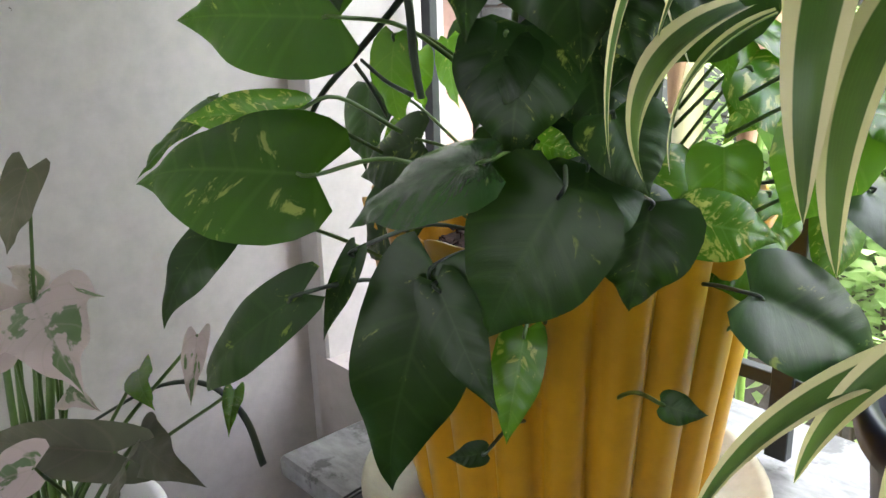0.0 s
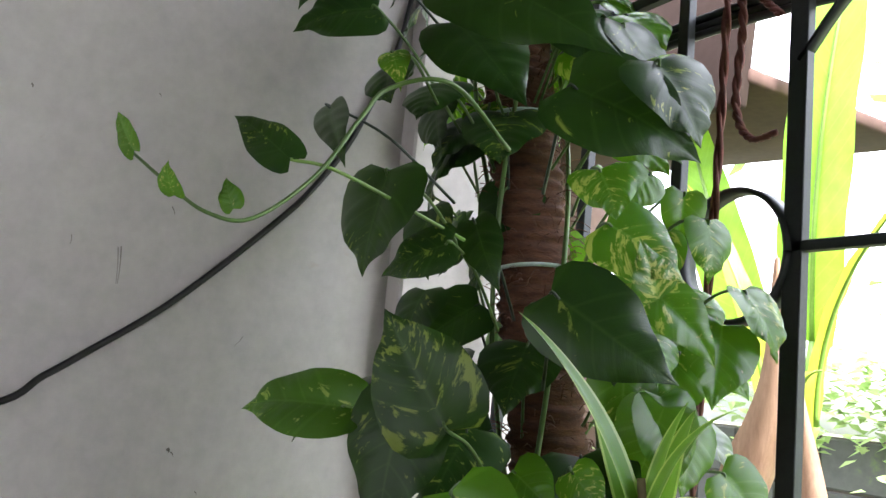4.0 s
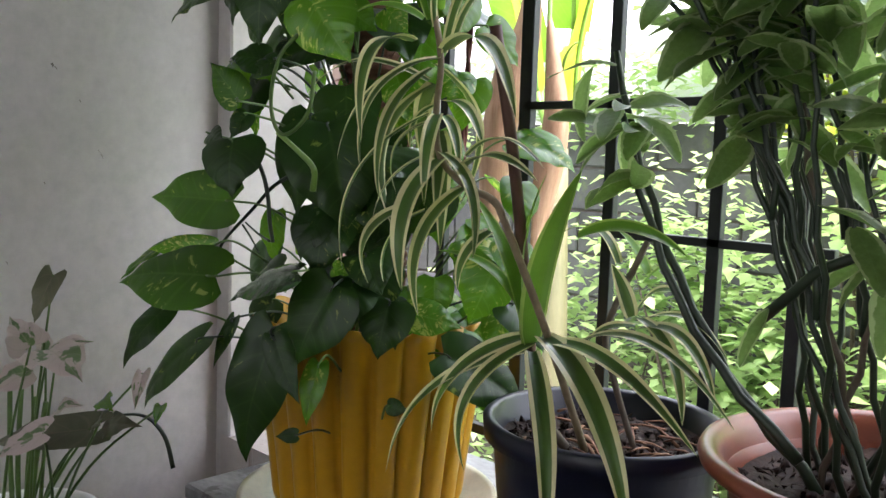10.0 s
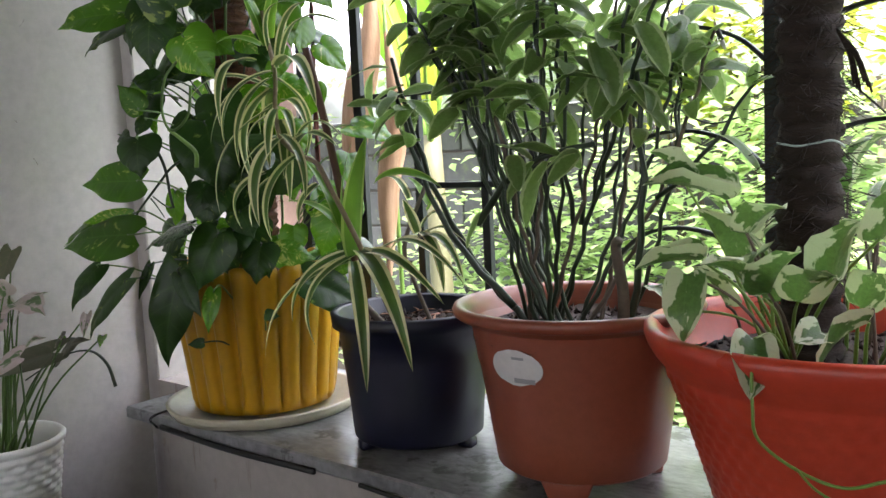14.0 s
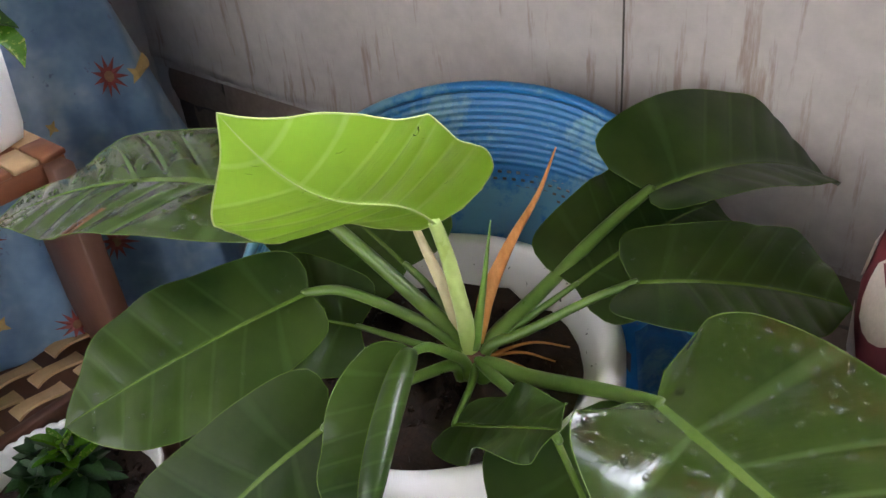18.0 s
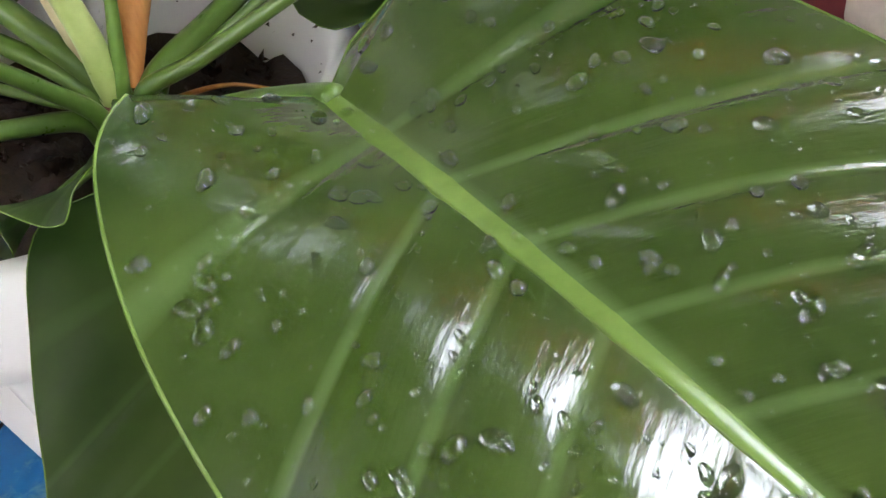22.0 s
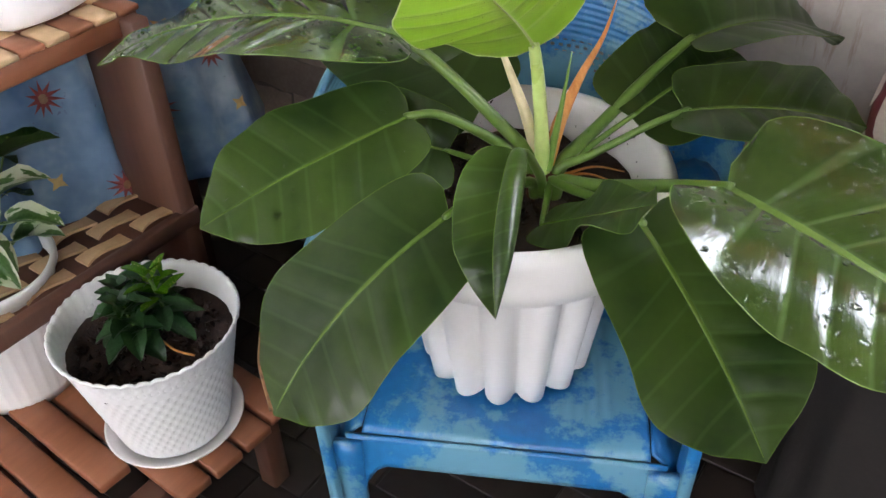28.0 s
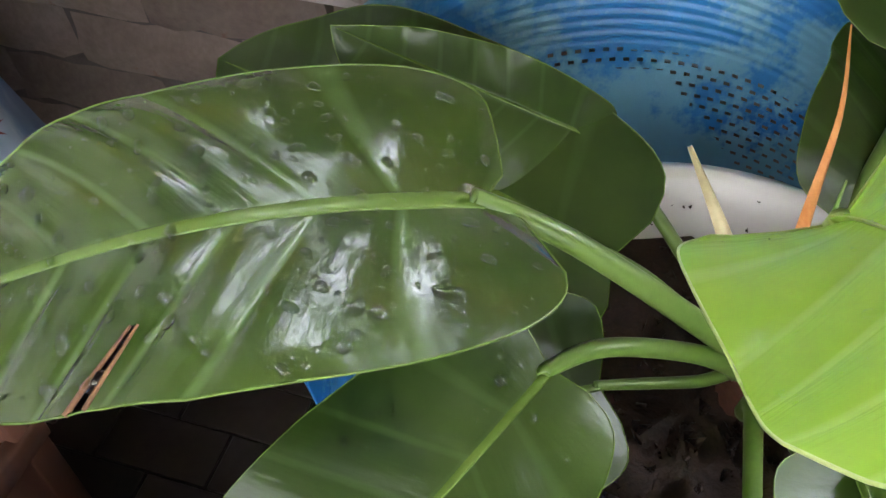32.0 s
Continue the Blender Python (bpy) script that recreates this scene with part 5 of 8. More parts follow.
def pothos_leaf(joint, tip, width, material=POTHOS, stalk=True, aim=None):
    J, T = Vector(joint), Vector(tip)
    out = (J + T) / 2 - axis_at(J.z)
    out.z = 0
    out.normalize()
    face = out * 0.55 + Vector((0.38, -0.45, 0.34)) + Vector((leaf_rnd.uniform(-.28, .28), leaf_rnd.uniform(-.28, .28), leaf_rnd.uniform(-.15, .25)))
    face = Vector(aim) if aim else face
    n, w = (T - J).length, width * 0.56
    form = [(0, 0), (0.03, w * 0.40), (0.10, w * 0.74), (0.22, w * 0.97), (0.34, w), (0.50, w * 0.88), (0.70, w * 0.53), (0.86, w * 0.21), (0.95, w * 0.06), (1, 0)]
    bend = leaf_rnd.uniform(0.02, 0.13) * n
    v, f, uv, line = plate(J, T, face, form, form, lobes=(0.15 * n, 0.15 * n), rise=(bend, bend * 1.5), sway=(0.0, leaf_rnd.uniform(-0.05, 0.05) * n), fold=(leaf_rnd.uniform(0.05, 0.38), leaf_rnd.uniform(0.05, 0.38)), drop=(0.25, 0.25),
                           wave=leaf_rnd.uniform(0.02, 0.05) * width, waves=1.8, pleat=0.0014, veins=6, slant=0.7, ns=24, nu=12, seed=leaf_rnd.uniform(0, 6))
    put("leaf", mesh_of("leaf", v, f, True, uv), material, pothos)
    if stalk:
        root = axis_at(J.z) + out * 0.05 + Vector((0, 0, J.z - 0.05 - leaf_rnd.uniform(0, 0.07)))
        root = J + (root - J) * min(1.0, (0.09 if material is POTHOS_BRIGHT else 0.18) / (root - J).length)
        m = (root + J) / 2 + Vector((0, 0, 0.018)) + out * 0.01
        part("petiole", tube([root, m, J, J.lerp(Vector(line[3]), 0.8)], (0.0019, 0.0012), 6, 5), DARK_STEM if material is POTHOS and leaf_rnd.random() < 0.5 else GREEN_STEM, pothos)


pothos_leaf((-0.607, 0.294, 2.776), (-0.609, 0.239, 2.688), 0.033)
pothos_leaf((-0.607, 0.288, 2.764), (-0.606, 0.302, 2.670), 0.035)
pothos_leaf((-0.594, 0.366, 2.743), (-0.601, 0.333, 2.562), 0.073)
pothos_leaf((-0.365, 0.414, 2.711), (-0.296, 0.478, 2.679), 0.053)
pothos_leaf((-0.590, 0.382, 2.674), (-0.569, 0.414, 2.595), 0.062)
pothos_leaf((-0.505, 0.421, 2.640), (-0.389, 0.440, 2.541), 0.062)
pothos_leaf((-0.609, 0.219, 2.583), (-0.607, 0.194, 2.476), 0.034)
pothos_leaf((-0.397, 0.440, 2.527), (-0.355, 0.459, 2.454), 0.051, POTHOS_BRIGHT)
pothos_leaf((-0.607, 0.291, 2.515), (-0.609, 0.211, 2.446), 0.061)
pothos_leaf((-0.499, 0.330, 2.504), (-0.467, 0.316, 2.371), 0.120)
pothos_leaf((-0.303, 0.455, 2.483), (-0.273, 0.480, 2.411), 0.038, POTHOS_BRIGHT)
pothos_leaf((-0.607, 0.290, 2.477), (-0.609, 0.260, 2.379), 0.057)
pothos_leaf((-0.404, 0.435, 2.461), (-0.362, 0.451, 2.407), 0.062)
pothos_leaf((-0.339, 0.438, 2.410), (-0.314, 0.447, 2.371), 0.047, POTHOS_BRIGHT)
pothos_leaf((-0.445, 0.355, 2.396), (-0.297, 0.436, 2.290), 0.108)
pothos_leaf((-0.562, 0.330, 2.388), (-0.609, 0.257, 2.354), 0.081)
pothos_leaf((-0.501, 0.390, 2.372), (-0.385, 0.405, 2.258), 0.088)
pothos_leaf((-0.477, 0.310, 2.310), (-0.434, 0.301, 2.257), 0.028, POTHOS_BRIGHT)
pothos_leaf((-0.279, 0.455, 2.287), (-0.250, 0.483, 2.212), 0.088)
pothos_leaf((-0.605, 0.307, 2.285), (-0.477, 0.275, 2.189), 0.037)
pothos_leaf((-0.322, 0.399, 2.261), (-0.250, 0.484, 2.200), 0.101)
pothos_leaf((-0.332, 0.448, 2.201), (-0.311, 0.452, 2.154), 0.058, POTHOS_BRIGHT)
pothos_leaf((-0.417, 0.289, 2.181), (-0.417, 0.274, 2.086), 0.088)
pothos_leaf((-0.326, 0.455, 2.154), (-0.284, 0.508, 2.107), 0.069, POTHOS_BRIGHT)
pothos_leaf((-0.421, 0.382, 2.154), (-0.378, 0.387, 2.086), 0.037)
pothos_leaf((-0.390, 0.341, 2.124), (-0.449, 0.308, 2.093), 0.046)
pothos_leaf((-0.309, 0.485, 2.106), (-0.277, 0.543, 2.038), 0.049, POTHOS_BRIGHT)
pothos_leaf((-0.331, 0.404, 2.087), (-0.261, 0.484, 2.021), 0.080)
pothos_leaf((-0.302, 0.502, 2.079), (-0.300, 0.469, 2.142), 0.052, POTHOS_BRIGHT)
pothos_leaf((-0.420, 0.330, 1.998), (-0.418, 0.315, 1.874), 0.085)
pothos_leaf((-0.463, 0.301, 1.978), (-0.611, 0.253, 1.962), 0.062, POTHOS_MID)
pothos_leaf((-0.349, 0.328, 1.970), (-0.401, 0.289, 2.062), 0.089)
pothos_leaf((-0.381, 0.482, 1.939), (-0.352, 0.500, 1.906), 0.041, POTHOS_BRIGHT)
pothos_leaf((-0.404, 0.435, 1.935), (-0.360, 0.453, 1.904), 0.049, POTHOS_BRIGHT)
pothos_leaf((-0.334, 0.326, 1.927), (-0.281, 0.348, 1.850), 0.079, POTHOS_BRIGHT)
pothos_leaf((-0.551, 0.380, 1.880), (-0.525, 0.358, 1.794), 0.048, POTHOS_BRIGHT)
pothos_leaf((-0.585, 0.430, 1.865), (-0.560, 0.405, 1.765), 0.062, POTHOS_BRIGHT)
pothos_leaf((-0.595, 0.385, 1.873), (-0.485, 0.355, 1.854), 0.043, POTHOS_BRIGHT)
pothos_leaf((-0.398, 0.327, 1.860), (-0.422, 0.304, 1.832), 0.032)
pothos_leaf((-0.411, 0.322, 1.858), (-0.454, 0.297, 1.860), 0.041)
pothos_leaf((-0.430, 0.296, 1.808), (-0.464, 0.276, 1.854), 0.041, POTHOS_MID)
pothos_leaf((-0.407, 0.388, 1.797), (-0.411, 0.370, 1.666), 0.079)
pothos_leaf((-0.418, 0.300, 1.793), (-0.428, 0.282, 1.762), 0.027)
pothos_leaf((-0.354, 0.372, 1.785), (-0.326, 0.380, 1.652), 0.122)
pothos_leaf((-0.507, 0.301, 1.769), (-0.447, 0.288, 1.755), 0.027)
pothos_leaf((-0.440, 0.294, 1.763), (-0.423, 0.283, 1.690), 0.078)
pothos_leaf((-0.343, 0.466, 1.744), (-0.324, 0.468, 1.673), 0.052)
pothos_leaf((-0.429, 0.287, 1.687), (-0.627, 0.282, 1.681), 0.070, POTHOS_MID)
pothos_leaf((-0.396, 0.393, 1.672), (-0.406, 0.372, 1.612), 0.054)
pothos_leaf((-0.584, 0.454, 1.661), (-0.581, 0.460, 1.580), 0.053, POTHOS_BRIGHT)
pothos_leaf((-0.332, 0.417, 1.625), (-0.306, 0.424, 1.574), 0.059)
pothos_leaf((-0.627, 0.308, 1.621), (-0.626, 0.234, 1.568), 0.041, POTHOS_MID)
pothos_leaf((-0.50, 0.300, 1.625), (-0.60, 0.262, 1.612), 0.030, POTHOS_BRIGHT)
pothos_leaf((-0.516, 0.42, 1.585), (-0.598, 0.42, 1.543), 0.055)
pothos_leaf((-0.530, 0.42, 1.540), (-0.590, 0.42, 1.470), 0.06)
pothos_leaf((-0.380, 0.403, 1.603), (-0.348, 0.409, 1.597), 0.022, POTHOS_BRIGHT)
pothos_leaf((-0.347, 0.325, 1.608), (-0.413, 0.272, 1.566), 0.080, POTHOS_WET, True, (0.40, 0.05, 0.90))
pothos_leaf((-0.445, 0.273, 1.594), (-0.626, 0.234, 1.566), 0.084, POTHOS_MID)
pothos_leaf((-0.320, 0.360, 1.591), (-0.367, 0.341, 1.487), 0.086)
pothos_leaf((-0.314, 0.476, 1.547), (-0.277, 0.540, 1.524), 0.044, POTHOS_BRIGHT)
pothos_leaf((-0.449, 0.303, 1.538), (-0.470, 0.286, 1.471), 0.018)
pothos_leaf((-0.604, 0.293, 1.532), (-0.626, 0.240, 1.447), 0.042)
pothos_leaf((-0.407, 0.334, 1.529), (-0.450, 0.323, 1.344), 0.077)
pothos_leaf((-0.398, 0.327, 1.521), (-0.349, 0.334, 1.442), 0.036)
pothos_leaf((-0.454, 0.262, 1.517), (-0.610, 0.263, 1.390), 0.045)
pothos_leaf((-0.279, 0.509, 1.494), (-0.225, 0.623, 1.413), 0.077)
pothos_leaf((-0.359, 0.369, 1.487), (-0.360, 0.351, 1.409), 0.033, POTHOS_BRIGHT)
pothos_leaf((-0.290, 0.569, 1.456), (-0.268, 0.656, 1.366), 0.049, POTHOS_BRIGHT)
pothos_leaf((-0.289, 0.422, 1.439), (-0.262, 0.435, 1.436), 0.020)
pothos_leaf((-0.383, 0.355, 1.392), (-0.399, 0.332, 1.391), 0.018)
def open_gap(p):
    """Bare space low between the stems and the corner pier."""
    return p.x < -0.45 and 1.50 < p.z < 1.82


# leaves deeper in the plant; window-side ones mostly get the backlit bright green
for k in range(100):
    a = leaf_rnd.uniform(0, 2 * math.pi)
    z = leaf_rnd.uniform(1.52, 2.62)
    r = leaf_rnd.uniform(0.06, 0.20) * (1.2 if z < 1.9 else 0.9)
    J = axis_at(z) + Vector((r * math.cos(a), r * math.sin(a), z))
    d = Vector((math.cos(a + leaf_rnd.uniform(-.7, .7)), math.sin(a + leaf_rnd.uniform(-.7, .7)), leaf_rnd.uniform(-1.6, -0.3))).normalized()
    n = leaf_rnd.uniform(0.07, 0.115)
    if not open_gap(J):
        pothos_leaf(J, J + d * n, n * 0.85, POTHOS_BRIGHT if math.sin(a) > 0.1 and leaf_rnd.random() < 0.75 else POTHOS)
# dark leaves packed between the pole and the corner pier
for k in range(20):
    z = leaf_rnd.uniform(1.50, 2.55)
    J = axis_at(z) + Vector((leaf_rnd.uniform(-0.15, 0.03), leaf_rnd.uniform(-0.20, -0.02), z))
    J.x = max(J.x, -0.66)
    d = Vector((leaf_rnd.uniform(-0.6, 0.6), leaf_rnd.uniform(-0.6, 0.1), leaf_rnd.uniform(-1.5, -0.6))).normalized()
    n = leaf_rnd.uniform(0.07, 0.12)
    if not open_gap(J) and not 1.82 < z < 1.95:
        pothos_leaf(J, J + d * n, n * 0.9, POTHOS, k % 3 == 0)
# dark leaves low in front of the pole
for k in range(15):
    z = leaf_rnd.uniform(1.56, 1.86)
    J = Vector((leaf_rnd.uniform(-0.43, -0.31), leaf_rnd.uniform(0.40, 0.52), z))
    d = Vector((leaf_rnd.uniform(-0.6, 0.6), leaf_rnd.uniform(-0.5, 0.0), leaf_rnd.uniform(-1.4, -0.5))).normalized()
    n = leaf_rnd.uniform(0.07, 0.11)
    pothos_leaf(J, J + d * n, n * 0.9, POTHOS, k % 2 == 0)
# backlit-coloured leaves on the window side, between the pole and the striped plant
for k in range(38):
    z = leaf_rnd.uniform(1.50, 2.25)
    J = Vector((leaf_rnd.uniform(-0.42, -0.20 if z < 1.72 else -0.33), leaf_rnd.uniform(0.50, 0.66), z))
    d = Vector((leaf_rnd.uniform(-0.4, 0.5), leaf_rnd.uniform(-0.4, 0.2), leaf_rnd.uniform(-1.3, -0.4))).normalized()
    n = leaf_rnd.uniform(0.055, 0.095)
    pothos_leaf(J, J + d * n, n * 0.8, POTHOS_BRIGHT, k % 2 == 0)
# leaves coloured as lit in the opening beside the corner pier
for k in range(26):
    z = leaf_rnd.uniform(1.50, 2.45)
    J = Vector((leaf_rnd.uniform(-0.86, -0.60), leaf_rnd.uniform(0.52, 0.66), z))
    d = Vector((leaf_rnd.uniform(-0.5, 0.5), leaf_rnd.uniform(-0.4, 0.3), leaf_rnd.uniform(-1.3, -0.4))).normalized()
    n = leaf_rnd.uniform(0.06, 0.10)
    pothos_leaf(J, J + d * n, n * 0.85, POTHOS_BRIGHT if k % 3 else POTHOS, k % 2 == 0)
# dark bare stems low on the wall side
part("stem", tube([(-0.448, 0.320, 1.760), (-0.424, 0.325, 1.724), (-0.418, 0.330, 1.694), (-0.421, 0.335, 1.663), (-0.421, 0.340, 1.635)], (0.0030, 0.0026), 7), DARK_STEM, pothos)
part("stem", tube([(-0.397, 0.350, 1.721), (-0.423, 0.340, 1.704), (-0.447, 0.335, 1.683), (-0.474, 0.330, 1.660), (-0.507, 0.325, 1.633), (-0.520, 0.320, 1.613)], (0.0026, 0.0020), 7), DARK_STEM, pothos)
part("stem", tube([(-0.436, 0.345, 1.635), (-0.468, 0.350, 1.641), (-0.468, 0.330, 1.657)], (0.0018, 0.0012), 7), DARK_STEM, pothos)
part("stem", tube([(-0.475, 0.330, 1.654), (-0.472, 0.340, 1.638), (-0.482, 0.360, 1.615)], (0.0016, 0.0010), 7), DARK_STEM, pothos)
# stems winding up the pole and the free shoots
for k in range(4):
    a0 = k * 1.6
    pts = [axis_at(1.44 + 0.115 * i) + Vector((0.055 * math.cos(a0 + 0.5 * i), 0.055 * math.sin(a0 + 0.5 * i), 1.44 + 0.115 * i)) for i in range(12)]
    part("stem", tube(pts, 0.0030, 7, 5), GREEN_STEM, pothos)
part("shoot", tube([(-0.43, 0.42, 2.23), (-0.393, 0.329, 2.262), (-0.414, 0.28, 2.251), (-0.404, 0.251, 2.215), (-0.392, 0.213, 2.157), (-0.384, 0.164, 2.113), (-0.388, 0.13, 2.112), (-0.41, 0.105, 2.132), (-0.47, 0.085, 2.165)], (0.0024, 0.0013), 7), GREEN_STEM, pothos, "pale free hanging shoot")
pothos_leaf((-0.455, 0.088, 2.160), (-0.520, 0.083, 2.205), 0.018, POTHOS_BRIGHT, False)
pothos_leaf((-0.405, 0.195, 2.168), (-0.468, 0.165, 2.210), 0.034, POTHOS, False)
pothos_leaf((-0.402, 0.11, 2.122), (-0.392, 0.10, 2.145), 0.022, POTHOS_BRIGHT, False)
pothos_leaf((-0.388, 0.15, 2.118), (-0.398, 0.145, 2.142), 0.018, POTHOS_BRIGHT, False)
part("shoot", tube([(-0.40, 0.36, 2.13), (-0.402, 0.24, 2.165), (-0.405, 0.195, 2.168)], 0.0016, 6), PALE_STEM, pothos)
part("shoot", tube([(-0.318, 0.324, 1.841), (-0.315, 0.314, 1.795), (-0.324, 0.296, 1.770), (-0.339, 0.288, 1.773), (-0.356, 0.291, 1.808), (-0.356, 0.302, 1.856), (-0.342, 0.320, 1.885), (-0.35, 0.38, 1.93)], 0.0024, 7), GREEN_STEM, pothos, "pale looping shoot")
part("shoot", tube([(-0.338, 0.288, 1.770), (-0.317, 0.301, 1.750), (-0.301, 0.312, 1.730), (-0.306, 0.315, 1.705)], (0.0028, 0.004), 7), PALE_STEM, pothos)
pole = thing("coir_pole", "brown coir wrapped moss pole", "moss pole", at=(-0.49, 0.57, 1.42))


def wrapped(at, r, z0, z1, turns_per_m=62, seg=20, amp=0.004, seed=0):
    rnd = random.Random(seed)
    n = int((z1 - z0) * turns_per_m * 5)
    prof = []
    for k in range(n + 1):
        z = z0 + (z1 - z0) * k / n
        prof.append((r + amp * abs(math.sin(math.pi * k / 5)) + rnd.uniform(-amp, amp) * 0.35, z))
    return lathe([(0, z0)] + prof + [(0, z1)], seg, lambda a, k, rr, z: (rr + (amp * 0.4 * math.sin(a * 3 + k * 0.7) if rr > 0 else 0), z + (0.003 * math.sin(a) if rr > 0 else 0)), at)


coil = wrapped((0, 0, 0), 0.041, 1.40, 3.0, 62, 20, 0.004, 3)
part("coir", ([Vector(v) + axis_at(v[2]) for v in coil[0]], coil[1]), COIR, pole)
fuzz = []
frnd = random.Random(11)
for k in range(1700):
    a, z = frnd.uniform(0, 6.283), frnd.uniform(1.6, 2.98)
    b = axis_at(z) + Vector((0.043 * math.cos(a), 0.043 * math.sin(a), z))
    d = Vector((math.cos(a) * 0.5 + frnd.uniform(-1, 1), math.sin(a) * 0.5 + frnd.uniform(-1, 1), frnd.uniform(-1, 1))) * 0.018
    fuzz.append(tube([b, b + d * 0.6 + Vector((0, 0, 0.004)), b + d], 0.0006, 3, 2))
part("loose_fibres", join(*fuzz), COIR, pole, "loose coir fibres")["kind"] = "stuff"
for z in (2.14, 2.33, 2.585):
    part("tie", tube([axis_at(z) + Vector((0.048 * math.cos(a), 0.048 * math.sin(a), z + 0.006 * math.cos(a))) for a in [i * 0.5236 for i in range(13)]], 0.004, 6, 3, 0.6), TIE, pole, "pale cloth tie")

# ---- striped dracaena in the navy pot ----
dracaena = thing("song_of_india", "dracaena with drooping yellow edged striped leaves tied to a stake", "houseplant", at=(-0.08, 0.55, 1.41))
strap_rnd = random.Random(5)


def strap_leaf(joint, tip, width, material=DRACAENA):
    J, T = Vector(joint), Vector(tip)
    d = T - J
    out = Vector((d.x, d.y, 0))
    out = out.normalized() if out.length > 0.01 else Vector((0, -1, 0))
    face = out * (0.55 if d.z < 0 else -0.3) + Vector((0.15, -0.25, 0.6)) + Vector((strap_rnd.uniform(-.2, .2), strap_rnd.uniform(-.2, .2), 0))
    rise = 0.10 if d.z > 0.6 * d.length else 0.27
    v, f, uv, line = blade(J, T, face, width * 1.25, outline=strap, lobe=0.0, fold=0.30, point=0.8, arch=rise * strap_rnd.uniform(0.6, 1.1), wave=0.02, waves=1.2, ns=18, nu=6, seed=strap_rnd.uniform(0, 6))
    put("leaf", mesh_of("leaf", v, f, True, uv), material, dracaena)


strap_leaf((-0.211, 0.400, 1.909), (-0.288, 0.340, 2.064), 0.022, DRACAENA_GREEN)
strap_leaf((-0.208, 0.400, 1.923), (-0.193, 0.420, 2.010), 0.014, DRACAENA_GREEN)
strap_leaf((-0.208, 0.400, 1.920), (-0.101, 0.360, 2.008), 0.011, DRACAENA_GREEN)
strap_leaf((-0.201, 0.400, 1.891), (-0.094, 0.360, 1.949), 0.012)
strap_leaf((-0.210, 0.400, 1.832), (-0.384, 0.360, 1.813), 0.015)
strap_leaf((-0.185, 0.390, 1.854), (-0.227, 0.320, 1.728), 0.018)
strap_leaf((-0.195, 0.390, 1.854), (-0.282, 0.330, 1.741), 0.018)
strap_leaf((-0.206, 0.370, 1.871), (-0.168, 0.270, 1.760), 0.024)
strap_leaf((-0.173, 0.390, 1.862), (-0.030, 0.340, 1.785), 0.031)
strap_leaf((-0.185, 0.400, 1.861), (-0.024, 0.360, 1.932), 0.014)
strap_leaf((-0.172, 0.400, 1.870), (0.031, 0.360, 1.893), 0.016)
strap_leaf((-0.178, 0.390, 1.745), (-0.163, 0.325, 1.606), 0.032)
strap_leaf((-0.146, 0.400, 1.716), (-0.153, 0.340, 1.581), 0.030)
strap_leaf((-0.197, 0.390, 1.795), (-0.266, 0.330, 1.614), 0.013)
strap_leaf((-0.244, 0.410, 1.689), (-0.280, 0.380, 1.595), 0.029)
strap_leaf((-0.221, 0.420, 1.752), (-0.278, 0.380, 1.658), 0.013)
strap_leaf((-0.178, 0.420, 1.727), (-0.033, 0.380, 1.727), 0.023)
strap_leaf((-0.166, 0.420, 1.750), (-0.042, 0.400, 1.740), 0.014)
strap_leaf((-0.219, 0.420, 1.806), (-0.236, 0.400, 1.756), 0.016)
strap_leaf((-0.219, 0.440, 1.812), (-0.142, 0.420, 1.759), 0.021)
strap_leaf((-0.225, 0.440, 1.796), (-0.178, 0.420, 1.735), 0.018)
strap_leaf((-0.208, 0.400, 1.899), (-0.273, 0.400, 2.013), 0.021, DRACAENA_GREEN)
strap_leaf((-0.204, 0.410, 1.911), (-0.204, 0.440, 2.005), 0.021, DRACAENA_GREEN)
strap_leaf((-0.222, 0.400, 1.900), (-0.297, 0.360, 1.906), 0.018, DRACAENA_GREEN)
strap_leaf((-0.231, 0.420, 1.685), (-0.277, 0.400, 1.597), 0.022)
strap_leaf((-0.136, 0.430, 1.668), (-0.154, 0.400, 1.602), 0.020)
part("stem", tube([(-0.06, 0.52, 1.42), (-0.075, 0.46, 1.56), (-0.095, 0.41, 1.675), (-0.107, 0.40, 1.704), (-0.147, 0.40, 1.718), (-0.187, 0.40, 1.747), (-0.196, 0.40, 1.795), (-0.191, 0.40, 1.852), (-0.204, 0.40, 1.91), (-0.213, 0.40, 1.955)], (0.0046, 0.0034), 9), TAN_STEM, dracaena, "bent ringed tan brown stem")
for k in range(9):
    c = Vector((-0.205, 0.40, 1.86)).lerp(Vector((-0.185, 0.40, 1.75)), strap_rnd.random())
    a = strap_rnd.uniform(0, 6.283)
    n = strap_rnd.uniform(0.10, 0.17)
    strap_leaf(c, c + Vector((math.cos(a) * n * 0.5, math.sin(a) * n * 0.4, -n * strap_rnd.uniform(0.5, 1.1))), strap_rnd.uniform(0.018, 0.027))
# lower rosettes
strap_leaf((-0.094, 0.460, 1.547), (-0.010, 0.420, 1.740), 0.041, DRACAENA_GREEN)
strap_leaf((-0.107, 0.470, 1.550), (-0.092, 0.470, 1.735), 0.032, DRACAENA_GREEN)
strap_leaf((-0.101, 0.460, 1.546), (-0.177, 0.440, 1.710), 0.030, DRACAENA_GREEN)
strap_leaf((-0.080, 0.460, 1.556), (0.080, 0.400, 1.384), 0.033)
strap_leaf((-0.095, 0.460, 1.537), (-0.020, 0.400, 1.338), 0.027)
strap_leaf((-0.101, 0.460, 1.537), (-0.242, 0.380, 1.376), 0.028)
